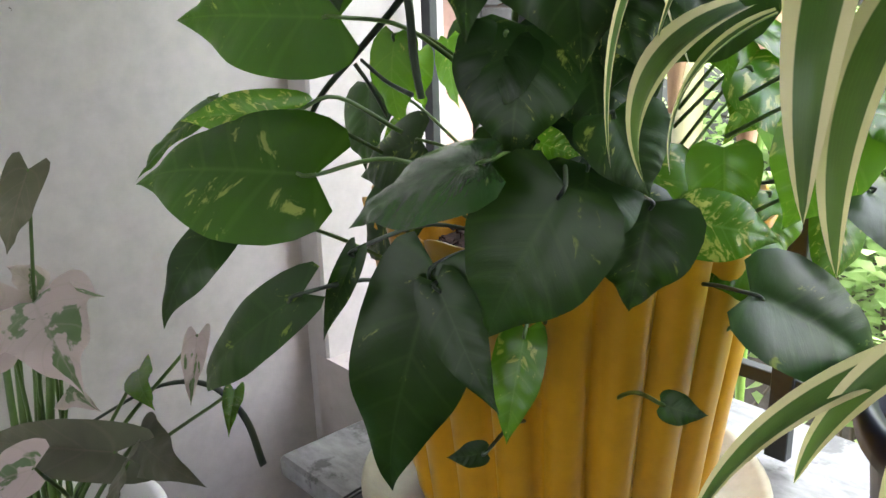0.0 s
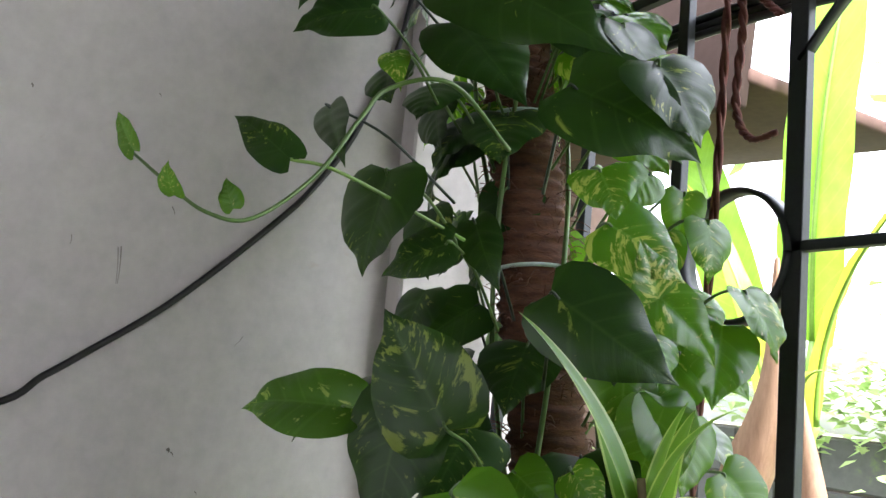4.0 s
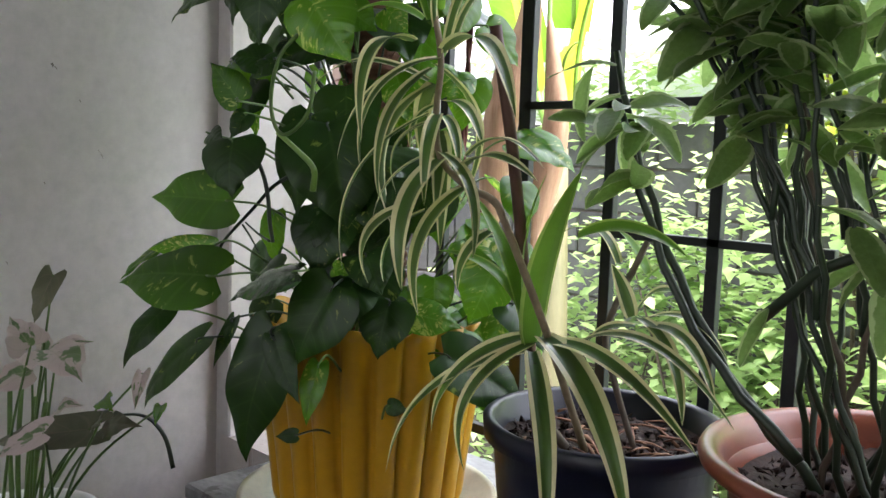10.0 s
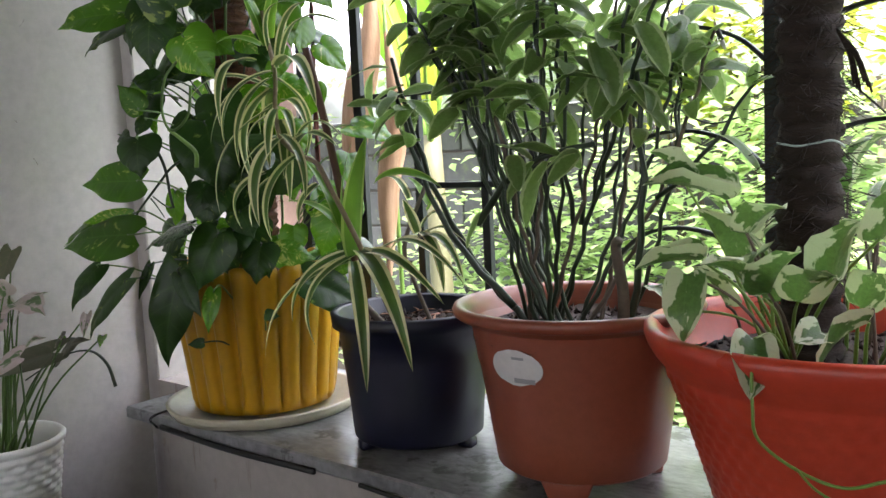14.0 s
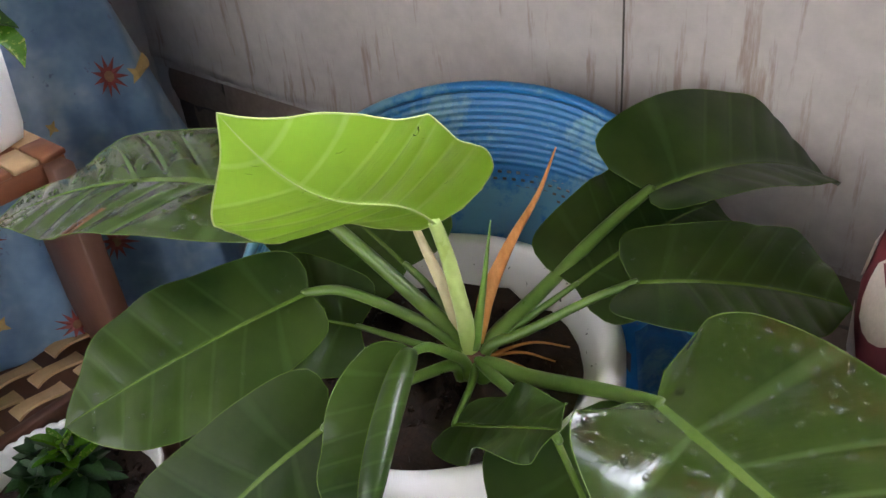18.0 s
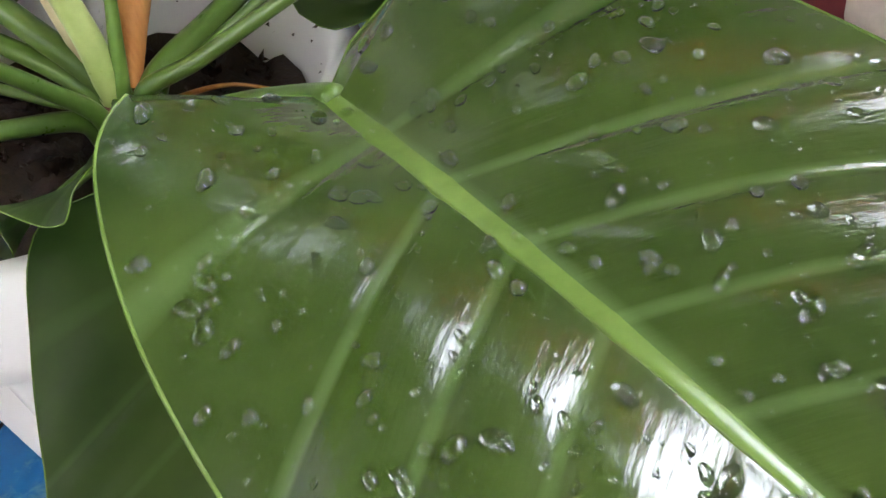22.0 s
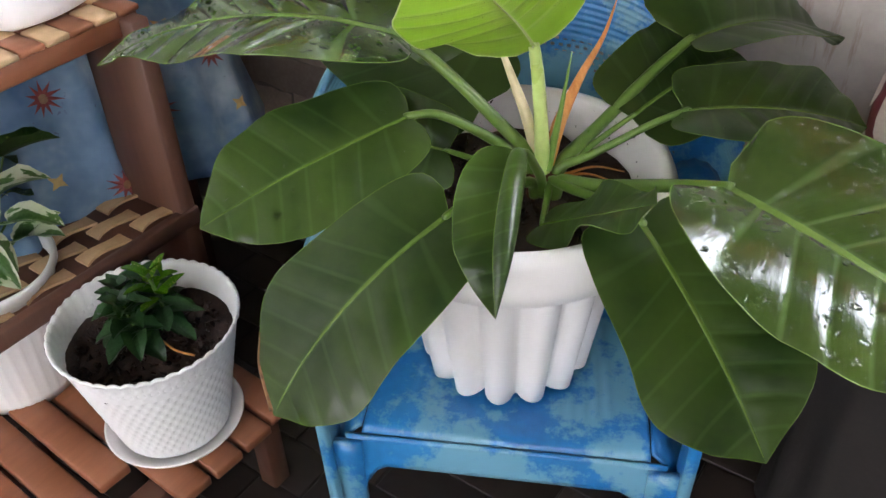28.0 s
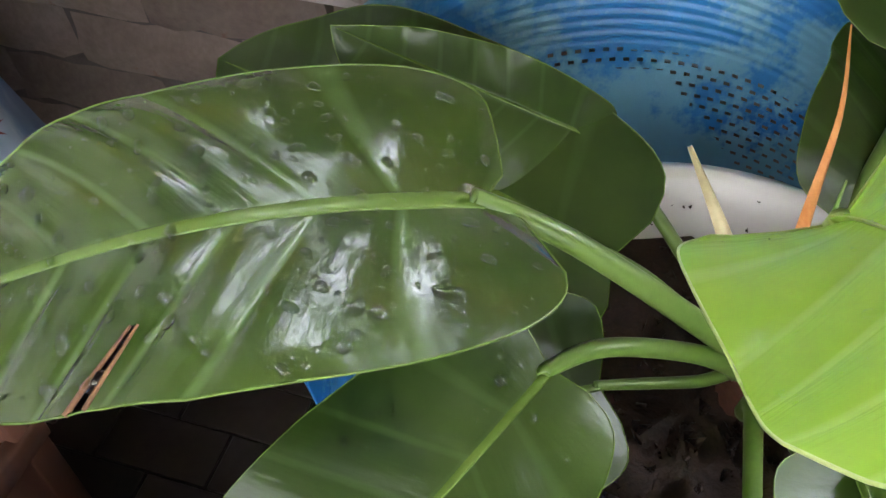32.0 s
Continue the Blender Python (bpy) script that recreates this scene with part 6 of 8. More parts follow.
strap_leaf((-0.068, 0.460, 1.552), (0.131, 0.420, 1.487), 0.023)
strap_leaf((-0.052, 0.470, 1.547), (0.150, 0.450, 1.509), 0.021)
strap_leaf((-0.107, 0.460, 1.551), (-0.188, 0.400, 1.436), 0.026)
strap_leaf((-0.094, 0.460, 1.547), (-0.134, 0.400, 1.402), 0.026)
strap_leaf((-0.106, 0.460, 1.574), (-0.209, 0.420, 1.641), 0.024, DRACAENA_GREEN)
strap_leaf((0.003, 0.520, 1.572), (0.105, 0.500, 1.512), 0.023)
strap_leaf((-0.009, 0.540, 1.575), (0.097, 0.540, 1.547), 0.020)
strap_leaf((-0.003, 0.520, 1.572), (-0.057, 0.500, 1.525), 0.022)
strap_leaf((0.003, 0.520, 1.582), (0.081, 0.480, 1.491), 0.021)
strap_leaf((-0.021, 0.540, 1.579), (-0.050, 0.540, 1.635), 0.021)
strap_leaf((-0.017, 0.550, 1.588), (0.042, 0.560, 1.602), 0.022)
strap_leaf((-0.055, 0.480, 1.666), (0.054, 0.520, 1.654), 0.027, DRACAENA_GREEN)
strap_leaf((-0.055, 0.560, 1.634), (-0.134, 0.560, 1.663), 0.021)
strap_leaf((-0.029, 0.580, 1.614), (0.035, 0.600, 1.632), 0.021, DRACAENA_GREEN)
strap_leaf((-0.029, 0.580, 1.623), (-0.072, 0.580, 1.671), 0.021, DRACAENA_GREEN)
part("stem", tube([(-0.09, 0.53, 1.41), (-0.10, 0.48, 1.47), (-0.085, 0.455, 1.53)], 0.006, 8), GREY_STEM, dracaena)
part("stem", tube([(-0.03, 0.58, 1.41), (-0.045, 0.55, 1.50), (-0.055, 0.545, 1.56), (-0.03, 0.58, 1.66)], 0.004, 8), GREY_STEM, dracaena)
stake = thing("wooden_stake", "slim brown wooden stake in the navy pot", "plant stake", at=(-0.14, 0.5, 1.41))
part("rod", tube([(-0.115, 0.402, 1.885), (-0.11, 0.44, 1.72), (-0.125, 0.52, 1.40)], 0.0065, 8), STICK, stake)
chips = []
crnd = random.Random(4)
for k in range(38):
    a, r = crnd.uniform(0, 6.283), 0.12 * math.sqrt(crnd.random())
    c = Vector((NP[0] + r * math.cos(a), NP[1] + r * math.sin(a), NP[2] + 0.212))
    d = Vector((crnd.uniform(-1, 1), crnd.uniform(-1, 1), crnd.uniform(-.2, .2))).normalized() * crnd.uniform(0.012, 0.035)
    chips.append(tube([c - d, c + Vector((0, 0, 0.004)), c + d], (0.0035, 0.001), 5, 2, 0.5))
part("bark_chips", join(*chips), surface("dry_bark_chip", (0.16, 0.07, 0.04), (0.30, 0.15, 0.09), 0.8, 20, 80, 0.3), navy, "dry red brown leaf litter")["kind"] = "stuff"

# ---- devil's backbone shrub in the terracotta pot ----
shrub = thing("devils_backbone", "bushy shrub with dark zigzag stems and cream edged leaves", "houseplant", at=(0.27, 0.575, 1.415))
srnd = random.Random(21)
small_leaves = []
for k in range(8):
    v, f, uv, line = blade((0, 0, 0), (0, 1, -0.12 * (k % 3)), (0, 0, 1), 0.50 + 0.05 * (k % 4), outline=oval, lobe=0.0, fold=0.15 + 0.06 * (k % 4), arch=0.05 + 0.03 * (k % 3), wave=0.03, waves=1.5, ns=9, nu=6, seed=k)
    small_leaves.append(mesh_of("leaf", v, f, True, uv))


def place(pick, at, way, size, roll=0.0):
    y = Vector(way).normalized()
    x = y.cross(Vector((0, 0, 1)))
    x = x.normalized() if x.length > 0.05 else Vector((1, 0, 0))
    z = x.cross(y)
    rot = Matrix((x, y, z)).transposed().to_4x4()
    return Matrix.Translation(at) @ rot @ Matrix.Rotation(roll, 4, "Y") @ Matrix.Scale(size, 4)


def zigzag(start, end, bow, step=0.036, kink=0.0027):
    a, b = Vector(start), Vector(end)
    m = (a + b) / 2 + Vector(bow)
    n = max(3, int((b - a).length / step))
    pts = []
    for i in range(n + 1):
        t = i / n
        p = (1 - t) ** 2 * a + 2 * t * (1 - t) * m + t * t * b
        s = kink if i % 2 else -kink
        pts.append(p + Vector((s + srnd.uniform(-.002, .002), srnd.uniform(-kink, kink), 0)))
    return pts


tips = []
for k in range(22):
    a = srnd.uniform(0, 6.283)
    base = Vector((0.25 + srnd.uniform(-.085, .085), 0.575 + srnd.uniform(-.05, .05), 1.40))
    spread = 0.26 + 0.05 * srnd.random()
    top = Vector((0.24 + (base.x - 0.25) * 0.9 + spread * math.cos(a) * srnd.uniform(0.3, 0.9), 0.56 + 0.13 * math.sin(a) * srnd.uniform(0.5, 1.1), srnd.uniform(1.80, 2.06)))
    pts = zigzag(base, top, (0.05 * math.cos(a), 0.03 * math.sin(a), -0.02))
    part("stem", tube(pts, (0.0039, 0.0023), 7, 1), DARK_STEM if k % 5 else GREY_STEM, shrub)
    tips.append((pts, top))
    j = int(len(pts) * srnd.uniform(0.35, 0.6))
    t2 = top + Vector((srnd.uniform(-.11, .11), srnd.uniform(-.06, .06), srnd.uniform(-.08, .06)))
    q = zigzag(pts[j], t2, (srnd.uniform(-.03, .03), 0, -0.01))
    part("branch", tube(q, (0.0038, 0.0023), 7, 1), DARK_STEM, shrub)
    tips.append((q, t2))
# long low limbs
for s, e, bow in (((0.20, 0.54, 1.44), (-0.06, 0.54, 1.87), (-0.05, 0, -0.08)), ((0.18, 0.53, 1.47), (-0.03, 0.52, 1.80), (-0.06, 0, -0.05)), ((0.36, 0.53, 1.42), (0.41, 0.50, 1.80), (0.03, 0, -0.06)),
                  ((0.14, 0.50, 1.60), (0.36, 0.47, 1.71), (-0.02, -0.02, 0.05))):
    q = zigzag(s, e, bow)
    part("limb", tube(q, (0.006, 0.0035), 8, 1), DARK_STEM, shrub)
    tips.append((q, Vector(e)))
part("cut_stub", tube([(0.365, 0.52, 1.42), (0.372, 0.515, 1.50), (0.365, 0.51, 1.565), (0.372, 0.505, 1.58)], (0.009, 0.007), 8), GREY_STEM, shrub, "short pruned grey stub")
for q, top in tips:
    for i in range(11):
        j = srnd.random()
        p = Vector(q[-1]).lerp(Vector(q[max(0, len(q) - 4)]), j) + Vector((srnd.uniform(-.01, .01),) * 3)
        if p.z < 1.76 and srnd.random() < 0.8:
            continue
        a = srnd.uniform(0, 6.283)
        way = Vector((math.cos(a), math.sin(a) - 0.15, srnd.uniform(-0.9, 0.6)))
        put("leaf", small_leaves[srnd.randrange(8)], BACKBONE, shrub, "", place(0, p, way, srnd.uniform(0.055, 0.092), srnd.uniform(-.7, .7)))
for at, way, size in (((0.20, 0.47, 1.715), (0.9, -0.2, -0.3), 0.075), ((0.235, 0.46, 1.70), (0.5, -0.6, -0.45), 0.08), ((0.29, 0.46, 1.69), (-0.2, -0.3, -1), 0.095), ((0.27, 0.46, 1.69), (-0.5, -0.2, -0.8), 0.07), ((-0.03, 0.5, 1.85), (-1, -0.2, -0.05), 0.085),
                      ((-0.06, 0.5, 1.85), (-0.1, -0.3, -1), 0.08), ((0.16, 0.48, 1.62), (-0.3, -0.3, -1), 0.06), ((0.36, 0.47, 1.84), (0.6, -0.4, -0.9), 0.10), ((0.33, 0.46, 1.80), (0.9, -0.4, -0.2), 0.085), ((0.42, 0.48, 1.86), (0.8, -0.5, -0.8), 0.09), ((0.40, 0.49, 1.79), (0.7, -0.2, -0.6), 0.08)):
    put("leaf", small_leaves[srnd.randrange(8)], BACKBONE, shrub, "", place(0, at, way, size, srnd.uniform(-.4, .4)))

# ---- white splashed pothos and dark coir pole in the red pot ----
njoy = thing("marbled_pothos", "white and green marbled pothos round a dark pole", "houseplant", at=(0.64, 0.565, 1.43))
nrnd = random.Random(31)
wide_leaves = []
for k in range(8):
    v, f, uv, line = blade((0, 0, 0), (0, 1, -0.1 * (k % 3)), (0, 0, 1), 0.66 + 0.05 * (k % 4), outline=heart, lobe=0.14, early=0.5, fold=0.3 + 0.15 * (k % 4), arch=0.06 + 0.03 * (k % 3), wave=0.05, waves=2, ns=11, nu=8, seed=k * 1.7)
    wide_leaves.append(mesh_of("leaf", v, f, True, uv))


def marbled(root, at, way, size, roll=0.0):
    root, at = Vector(root), Vector(at)
    put("leaf", wide_leaves[nrnd.randrange(8)], NJOY, njoy, "", place(0, at, way, size, roll))
    part("petiole", tube([root, (root + at) / 2 + Vector((0, 0, 0.02)), at], (0.0026, 0.0016), 6, 5), GREY_STEM if nrnd.random() < 0.5 else PALE_STEM, njoy)


for k in range(30):
    a = nrnd.uniform(0, 6.283)
    r0, r1 = nrnd.uniform(0.03, 0.13), nrnd.uniform(0.08, 0.20)
    root = (0.64 + r0 * math.cos(a), 0.565 + r0 * math.sin(a), 1.43)
    z = 1.49 + nrnd.random() ** 1.5 * 0.17
    marbled(root, (0.64 + r1 * math.cos(a), 0.565 + r1 * math.sin(a), z), (math.cos(a + nrnd.uniform(-1, 1)), math.sin(a + nrnd.uniform(-1, 1)), nrnd.uniform(-0.4, 1.8)), nrnd.uniform(0.062, 0.098), nrnd.uniform(-.9, .9))
for at, way, size in (((0.54, 0.46, 1.635), (-0.75, -0.25, 0.25), 0.10), ((0.50, 0.48, 1.56), (-0.9, -0.3, -0.15), 0.085), ((0.49, 0.46, 1.545), (0.1, -0.5, -1), 0.085), ((0.55, 0.44, 1.56), (-0.3, -0.3, 0.9), 0.08), ((0.60, 0.41, 1.53), (-0.4, -0.5, 0.55), 0.085),
                      ((0.64, 0.40, 1.53), (0.4, -0.6, 0.5), 0.09), ((0.60, 0.38, 1.49), (0.2, -0.7, -0.6), 0.08), ((0.68, 0.38, 1.56), (0.3, -0.4, 0.8), 0.085), ((0.575, 0.43, 1.60), (0.6, -0.4, 0.5), 0.075), ((0.72, 0.40, 1.60), (0.5, -0.3, 0.7), 0.08)):
    marbled((0.60, 0.50, 1.435), at, way, size, nrnd.uniform(-.3, .3))
part("runner", tube([(0.60, 0.42, 1.45), (0.612, 0.345, 1.478), (0.618, 0.325, 1.43), (0.622, 0.330, 1.395), (0.655, 0.345, 1.365), (0.70, 0.345, 1.355), (0.74, 0.345, 1.370)], 0.0019, 7), PALE_STEM, njoy, "trailing pale green runner")
part("runner", tube([(0.655, 0.345, 1.366), (0.68, 0.335, 1.35), (0.72, 0.33, 1.338)], 0.0015, 6), PALE_STEM, njoy)
dark_pole = thing("coir_pole", "dark weathered coir pole with loose fibres", "moss pole", at=(0.60, 0.575, 1.42))
part("coir", wrapped((0.600, 0.575, 0), 0.034, 1.40, 2.20, 40, 22, 0.006, 8), COIR_DARK, dark_pole)
fuzz = []
for k in range(1700):
    a, z = frnd.uniform(0, 6.283), frnd.uniform(1.5, 2.18)
    b = Vector((0.600 + 0.038 * math.cos(a), 0.575 + 0.038 * math.sin(a), z))
    d = Vector((math.cos(a) * 0.7 + frnd.uniform(-1, 1), math.sin(a) * 0.7 + frnd.uniform(-1, 1), frnd.uniform(-1.2, 0.6))) * 0.022
    fuzz.append(tube([b, b + d * 0.6, b + d], 0.0005, 3, 2))
part("loose_fibres", join(*fuzz), COIR_DARK, dark_pole, "loose dark fibres")["kind"] = "stuff"
part("tassel", join(*[tube([(0.634, 0.565, 1.83), (0.648 + 0.002 * k, 0.56, 1.80), (0.655 + 0.004 * k, 0.557, 1.765 - 0.006 * (k % 3))], 0.0016, 4, 3) for k in range(6)]), COIR_DARK, dark_pole, "hanging tassel of fibres")
part("wire_tie", tube([(0.57, 0.545, 1.70), (0.60, 0.538, 1.695), (0.632, 0.55, 1.70), (0.645, 0.56, 1.692)], 0.0014, 5), TIE, dark_pole)

# ---- string of small lights looped on the grille ----
lights = thing("string_lights", "black wired string lights looped over the grille", "string lights")
for pts in (((0.34, 0.745, 1.90), (0.31, 0.74, 1.83), (0.24, 0.74, 1.74), (0.16, 0.745, 1.70)), ((0.36, 0.745, 1.92), (0.33, 0.74, 1.80), (0.40, 0.74, 1.735), (0.49, 0.755, 1.755)), ((0.22, 0.74, 1.79), (0.30, 0.738, 1.775), (0.36, 0.74, 1.83), (0.38, 0.745, 1.92)),
            ((0.20, 0.745, 1.84), (0.28, 0.74, 1.83), (0.34, 0.742, 1.79), (0.34, 0.745, 1.735)), ((0.60, 0.745, 1.78), (0.66, 0.74, 1.72), (0.70, 0.74, 1.66), (0.75, 0.745, 1.64)), ((0.34, 0.742, 1.90), (0.27, 0.74, 1.86), (0.20, 0.742, 1.78))):
    part("wire", tube(pts, 0.0016, 5, 8), CABLE, lights)
for at in ((0.415, 0.745, 1.875), (0.365, 0.742, 1.795), (0.352, 0.742, 1.705), (0.30, 0.742, 1.765), (0.41, 0.745, 1.80), (0.69, 0.742, 1.655)):
    b = put("bulb_holder", mesh_of("bulb_holder", *tube([at, (at[0] + 0.008, at[1], at[2] - 0.02)], 0.0042, 8)), CABLE, lights)
    part("bulb", tube([(at[0] + 0.008, at[1], at[2] - 0.02), (at[0] + 0.013, at[1], at[2] - 0.033)], (0.0042, 0.002), 8), LABEL, b, "small clear bulb")

# ---- table with a floral cloth in the corner ----
CLOTH, nt_c, b_c = nodes_of("blue_printed_cloth")
sky_tone = ramp(nt_c, noise_of(nt_c, 6.0, 4, 0.6), [(0.3, (0.06, 0.13, 0.25)), (0.5, (0.16, 0.26, 0.40)), (0.72, (0.44, 0.52, 0.60))])
leafy = ramp(nt_c, noise_of(nt_c, 34.0, 3, 0.6), [(0.66, (0, 0, 0)), (0.70, (0.7, 0.7, 0.7))])
nt_c.links.new(mix(nt_c, leafy, sky_tone, (0.10, 0.12, 0.22)), b_c.inputs["Base Color"])
b_c.inputs["Roughness"].default_value = 0.55
bump(nt_c, b_c, noise_of(nt_c, 260, 2, 0.5), 0.15, 0.001)
FLOWER = surface("printed_dark_red", (0.16, 0.02, 0.025), (0.30, 0.06, 0.05), 0.55, 60, 150, 0.0)
HEARTP = surface("printed_brown_heart", (0.20, 0.10, 0.05), (0.34, 0.19, 0.10), 0.55, 60, 150, 0.0)
LEAFP = surface("printed_ochre_leaf", (0.45, 0.30, 0.10), (0.6, 0.42, 0.16), 0.55, 60, 150, 0.0)
table = thing("corner_table", "table covered by a blue floral cloth in the corner", "table")
TZ = 0.942
part("tabletop", block((0.42, 0.78, 0.03), (-0.775, -0.105, TZ - 0.020), None, 0.004), WOOD_DARK, table)
for x in (-0.95, -0.60):
    for y in (-0.45, 0.24):
        part("leg", block((0.04, 0.04, TZ - FLOOR - 0.035), (x, y, (TZ - 0.035 + FLOOR) / 2), None, 0.003), WOOD_DARK, table)
cloth = thing("floral_tablecloth", "blue floral oilcloth hanging over the table", "tablecloth")


def cloth_edge(s):
    """The hem line: s 0..1 along the open side, 1..1.6 along the far end."""
    if s <= 1:
        return Vector((-0.558, -0.52 + 0.81 * s, 0)), Vector((1, 0.1, 0))
    return Vector((-0.558 - 0.43 * (s - 1) / 0.6, 0.29, 0)), Vector((0.15, 1, 0))


def cloth_point(s, h):
    p, out = cloth_edge(s)
    f = max(0.0, h)
    fold = 0.016 * math.sin(s * 23) + 0.010 * math.sin(s * 51 + 1)
    corner = math.exp(-((s - 1.0) / 0.10) ** 2)
    gap = 0.22 if s < 1.1 else 0.10
    q = p + out.normalized() * (f * (gap + 0.10 * corner) * 0.55 + fold * min(1, f * 2.2))
    if s > 1:
        q.y = min(q.y, 0.585)
    return Vector((q.x, q.y, TZ + 0.004 - f * 0.60))


rows = []
for i in range(27):
    h = i / 26
    rows.append([cloth_point(1.6 * j / 95, h) for j in range(96)])
part("skirt", sheet(rows, -0.0015), CLOTH, cloth)
part("top_sheet", block((0.43, 0.81, 0.004), (-0.773, -0.115, TZ - 0.001), None, 0.0015), CLOTH, cloth)


def printed(s, h, size, petals=11, material=FLOWER, name="printed_flower"):
    c = cloth_point(s, h)
    du = (cloth_point(s + 0.01, h) - c).normalized()
    dv = (cloth_point(s, h + 0.02) - c).normalized()
    n = du.cross(dv).normalized()
    if n.dot(cloth_edge(s)[1]) < 0:
        n = -n
    pts = []
    for k in range(petals * 2):
        r = size * (1.0 if k % 2 else 0.42)
        a = math.pi * k / petals
        ds, dh = r * math.cos(a) / 0.81, r * math.sin(a) / 0.60
        pts.append(cloth_point(s + ds, h + dh) + n * 0.0035)
    pts.append(c + n * 0.004)
    m = len(pts) - 1
    ob = part(name, (pts, [(m, k, (k + 1) % m) for k in range(m)]), material, cloth, "", False)
    if petals > 6:
        q = [c + n * 0.0055 + (du * math.cos(k) + dv * math.sin(k)) * size * 0.28 for k in [i * 0.785 for i in range(8)]]
        part("flower_heart", (q, [tuple(range(8))]), HEARTP, ob, "", False)


for s, h, size in ((0.93, 0.28, 0.036), (0.70, 0.30, 0.030), (0.96, 0.62, 0.030), (0.80, 0.74, 0.034), (0.55, 0.55, 0.032), (0.42, 0.25, 0.034), (0.28, 0.66, 0.030), (0.15, 0.32, 0.034), (1.03, 0.10, 0.020), (1.18, 0.06, 0.030), (0.62, 0.86, 0.03)):
    printed(s, h, size)
for s, h, size in ((0.99, 0.30, 0.020), (0.86, 0.48, 0.016), (0.78, 0.36, 0.015), (0.50, 0.78, 0.018), (0.34, 0.44, 0.016), (0.98, 0.80, 0.017)):
    printed(s, h, size, 4, LEAFP, "printed_leaf")
turf = thing("turf_mat", "square of green artificial turf on the table", "mat")
bm = bmesh.new()
grnd = random.Random(9)
part("backing", block((0.30, 0.40, 0.010), (-0.715, 0.055, TZ + 0.0105), None, 0.002), TURF, turf)
tufts = []
for k in range(2600):
    c = Vector((-0.715 + grnd.uniform(-.148, .148), 0.055 + grnd.uniform(-.198, .198), TZ + 0.014))
    d = Vector((grnd.uniform(-.004, .004), grnd.uniform(-.004, .004), 0.009))
    w = Vector((0.0011, 0, 0)) if k % 2 else Vector((0, 0.0011, 0))
    tufts.append(([c - w, c + w, c + d], [(0, 1, 2)]))
part("pile", join(*tufts), TURF, turf, "short green pile")["kind"] = "stuff"

# ---- white basket-weave pot with a marbled syngonium ----
SP = (-0.84, 0.18, TZ + 0.016)
basket = thing("white_basket_pot", "white plastic basket weave pot on the turf mat", "plant pot", at=SP)


def weave(a, k, r, z):
    if r > 0.07 and 0.01 < z < 0.205 and k < 60:
        cell = math.floor(z / 0.0147)
        w = a * 17 / (2 * math.pi) + 0.5 * (cell % 2)
        r += 0.0068 * abs(math.sin(math.pi * w)) ** 0.7 * abs(math.sin(math.pi * z / 0.0147)) ** 0.5
    return r, z


prof = [(0.0, 0.003), (0.074, 0.003), (0.08, 0.0)]
prof += [(0.081 + 0.026 * k / 56, 0.004 + 0.206 * k / 56) for k in range(57)]
prof += [(0.112, 0.212), (0.117, 0.217), (0.118, 0.224), (0.113, 0.229), (0.106, 0.226), (0.103, 0.20), (0.098, 0.15)]
part("pot_wall", lathe(prof, 136, weave, SP), WHITE, basket)
part("soil", soil_disc(0.099, SP[2] + 0.155, SP, 6), SOIL, basket)["kind"] = "stuff"
syn = thing("syngonium", "syngonium with pale pink marbled and purplish leaves", "houseplant", at=(SP[0], SP[1], SP[2] + 0.15))
yrnd = random.Random(41)
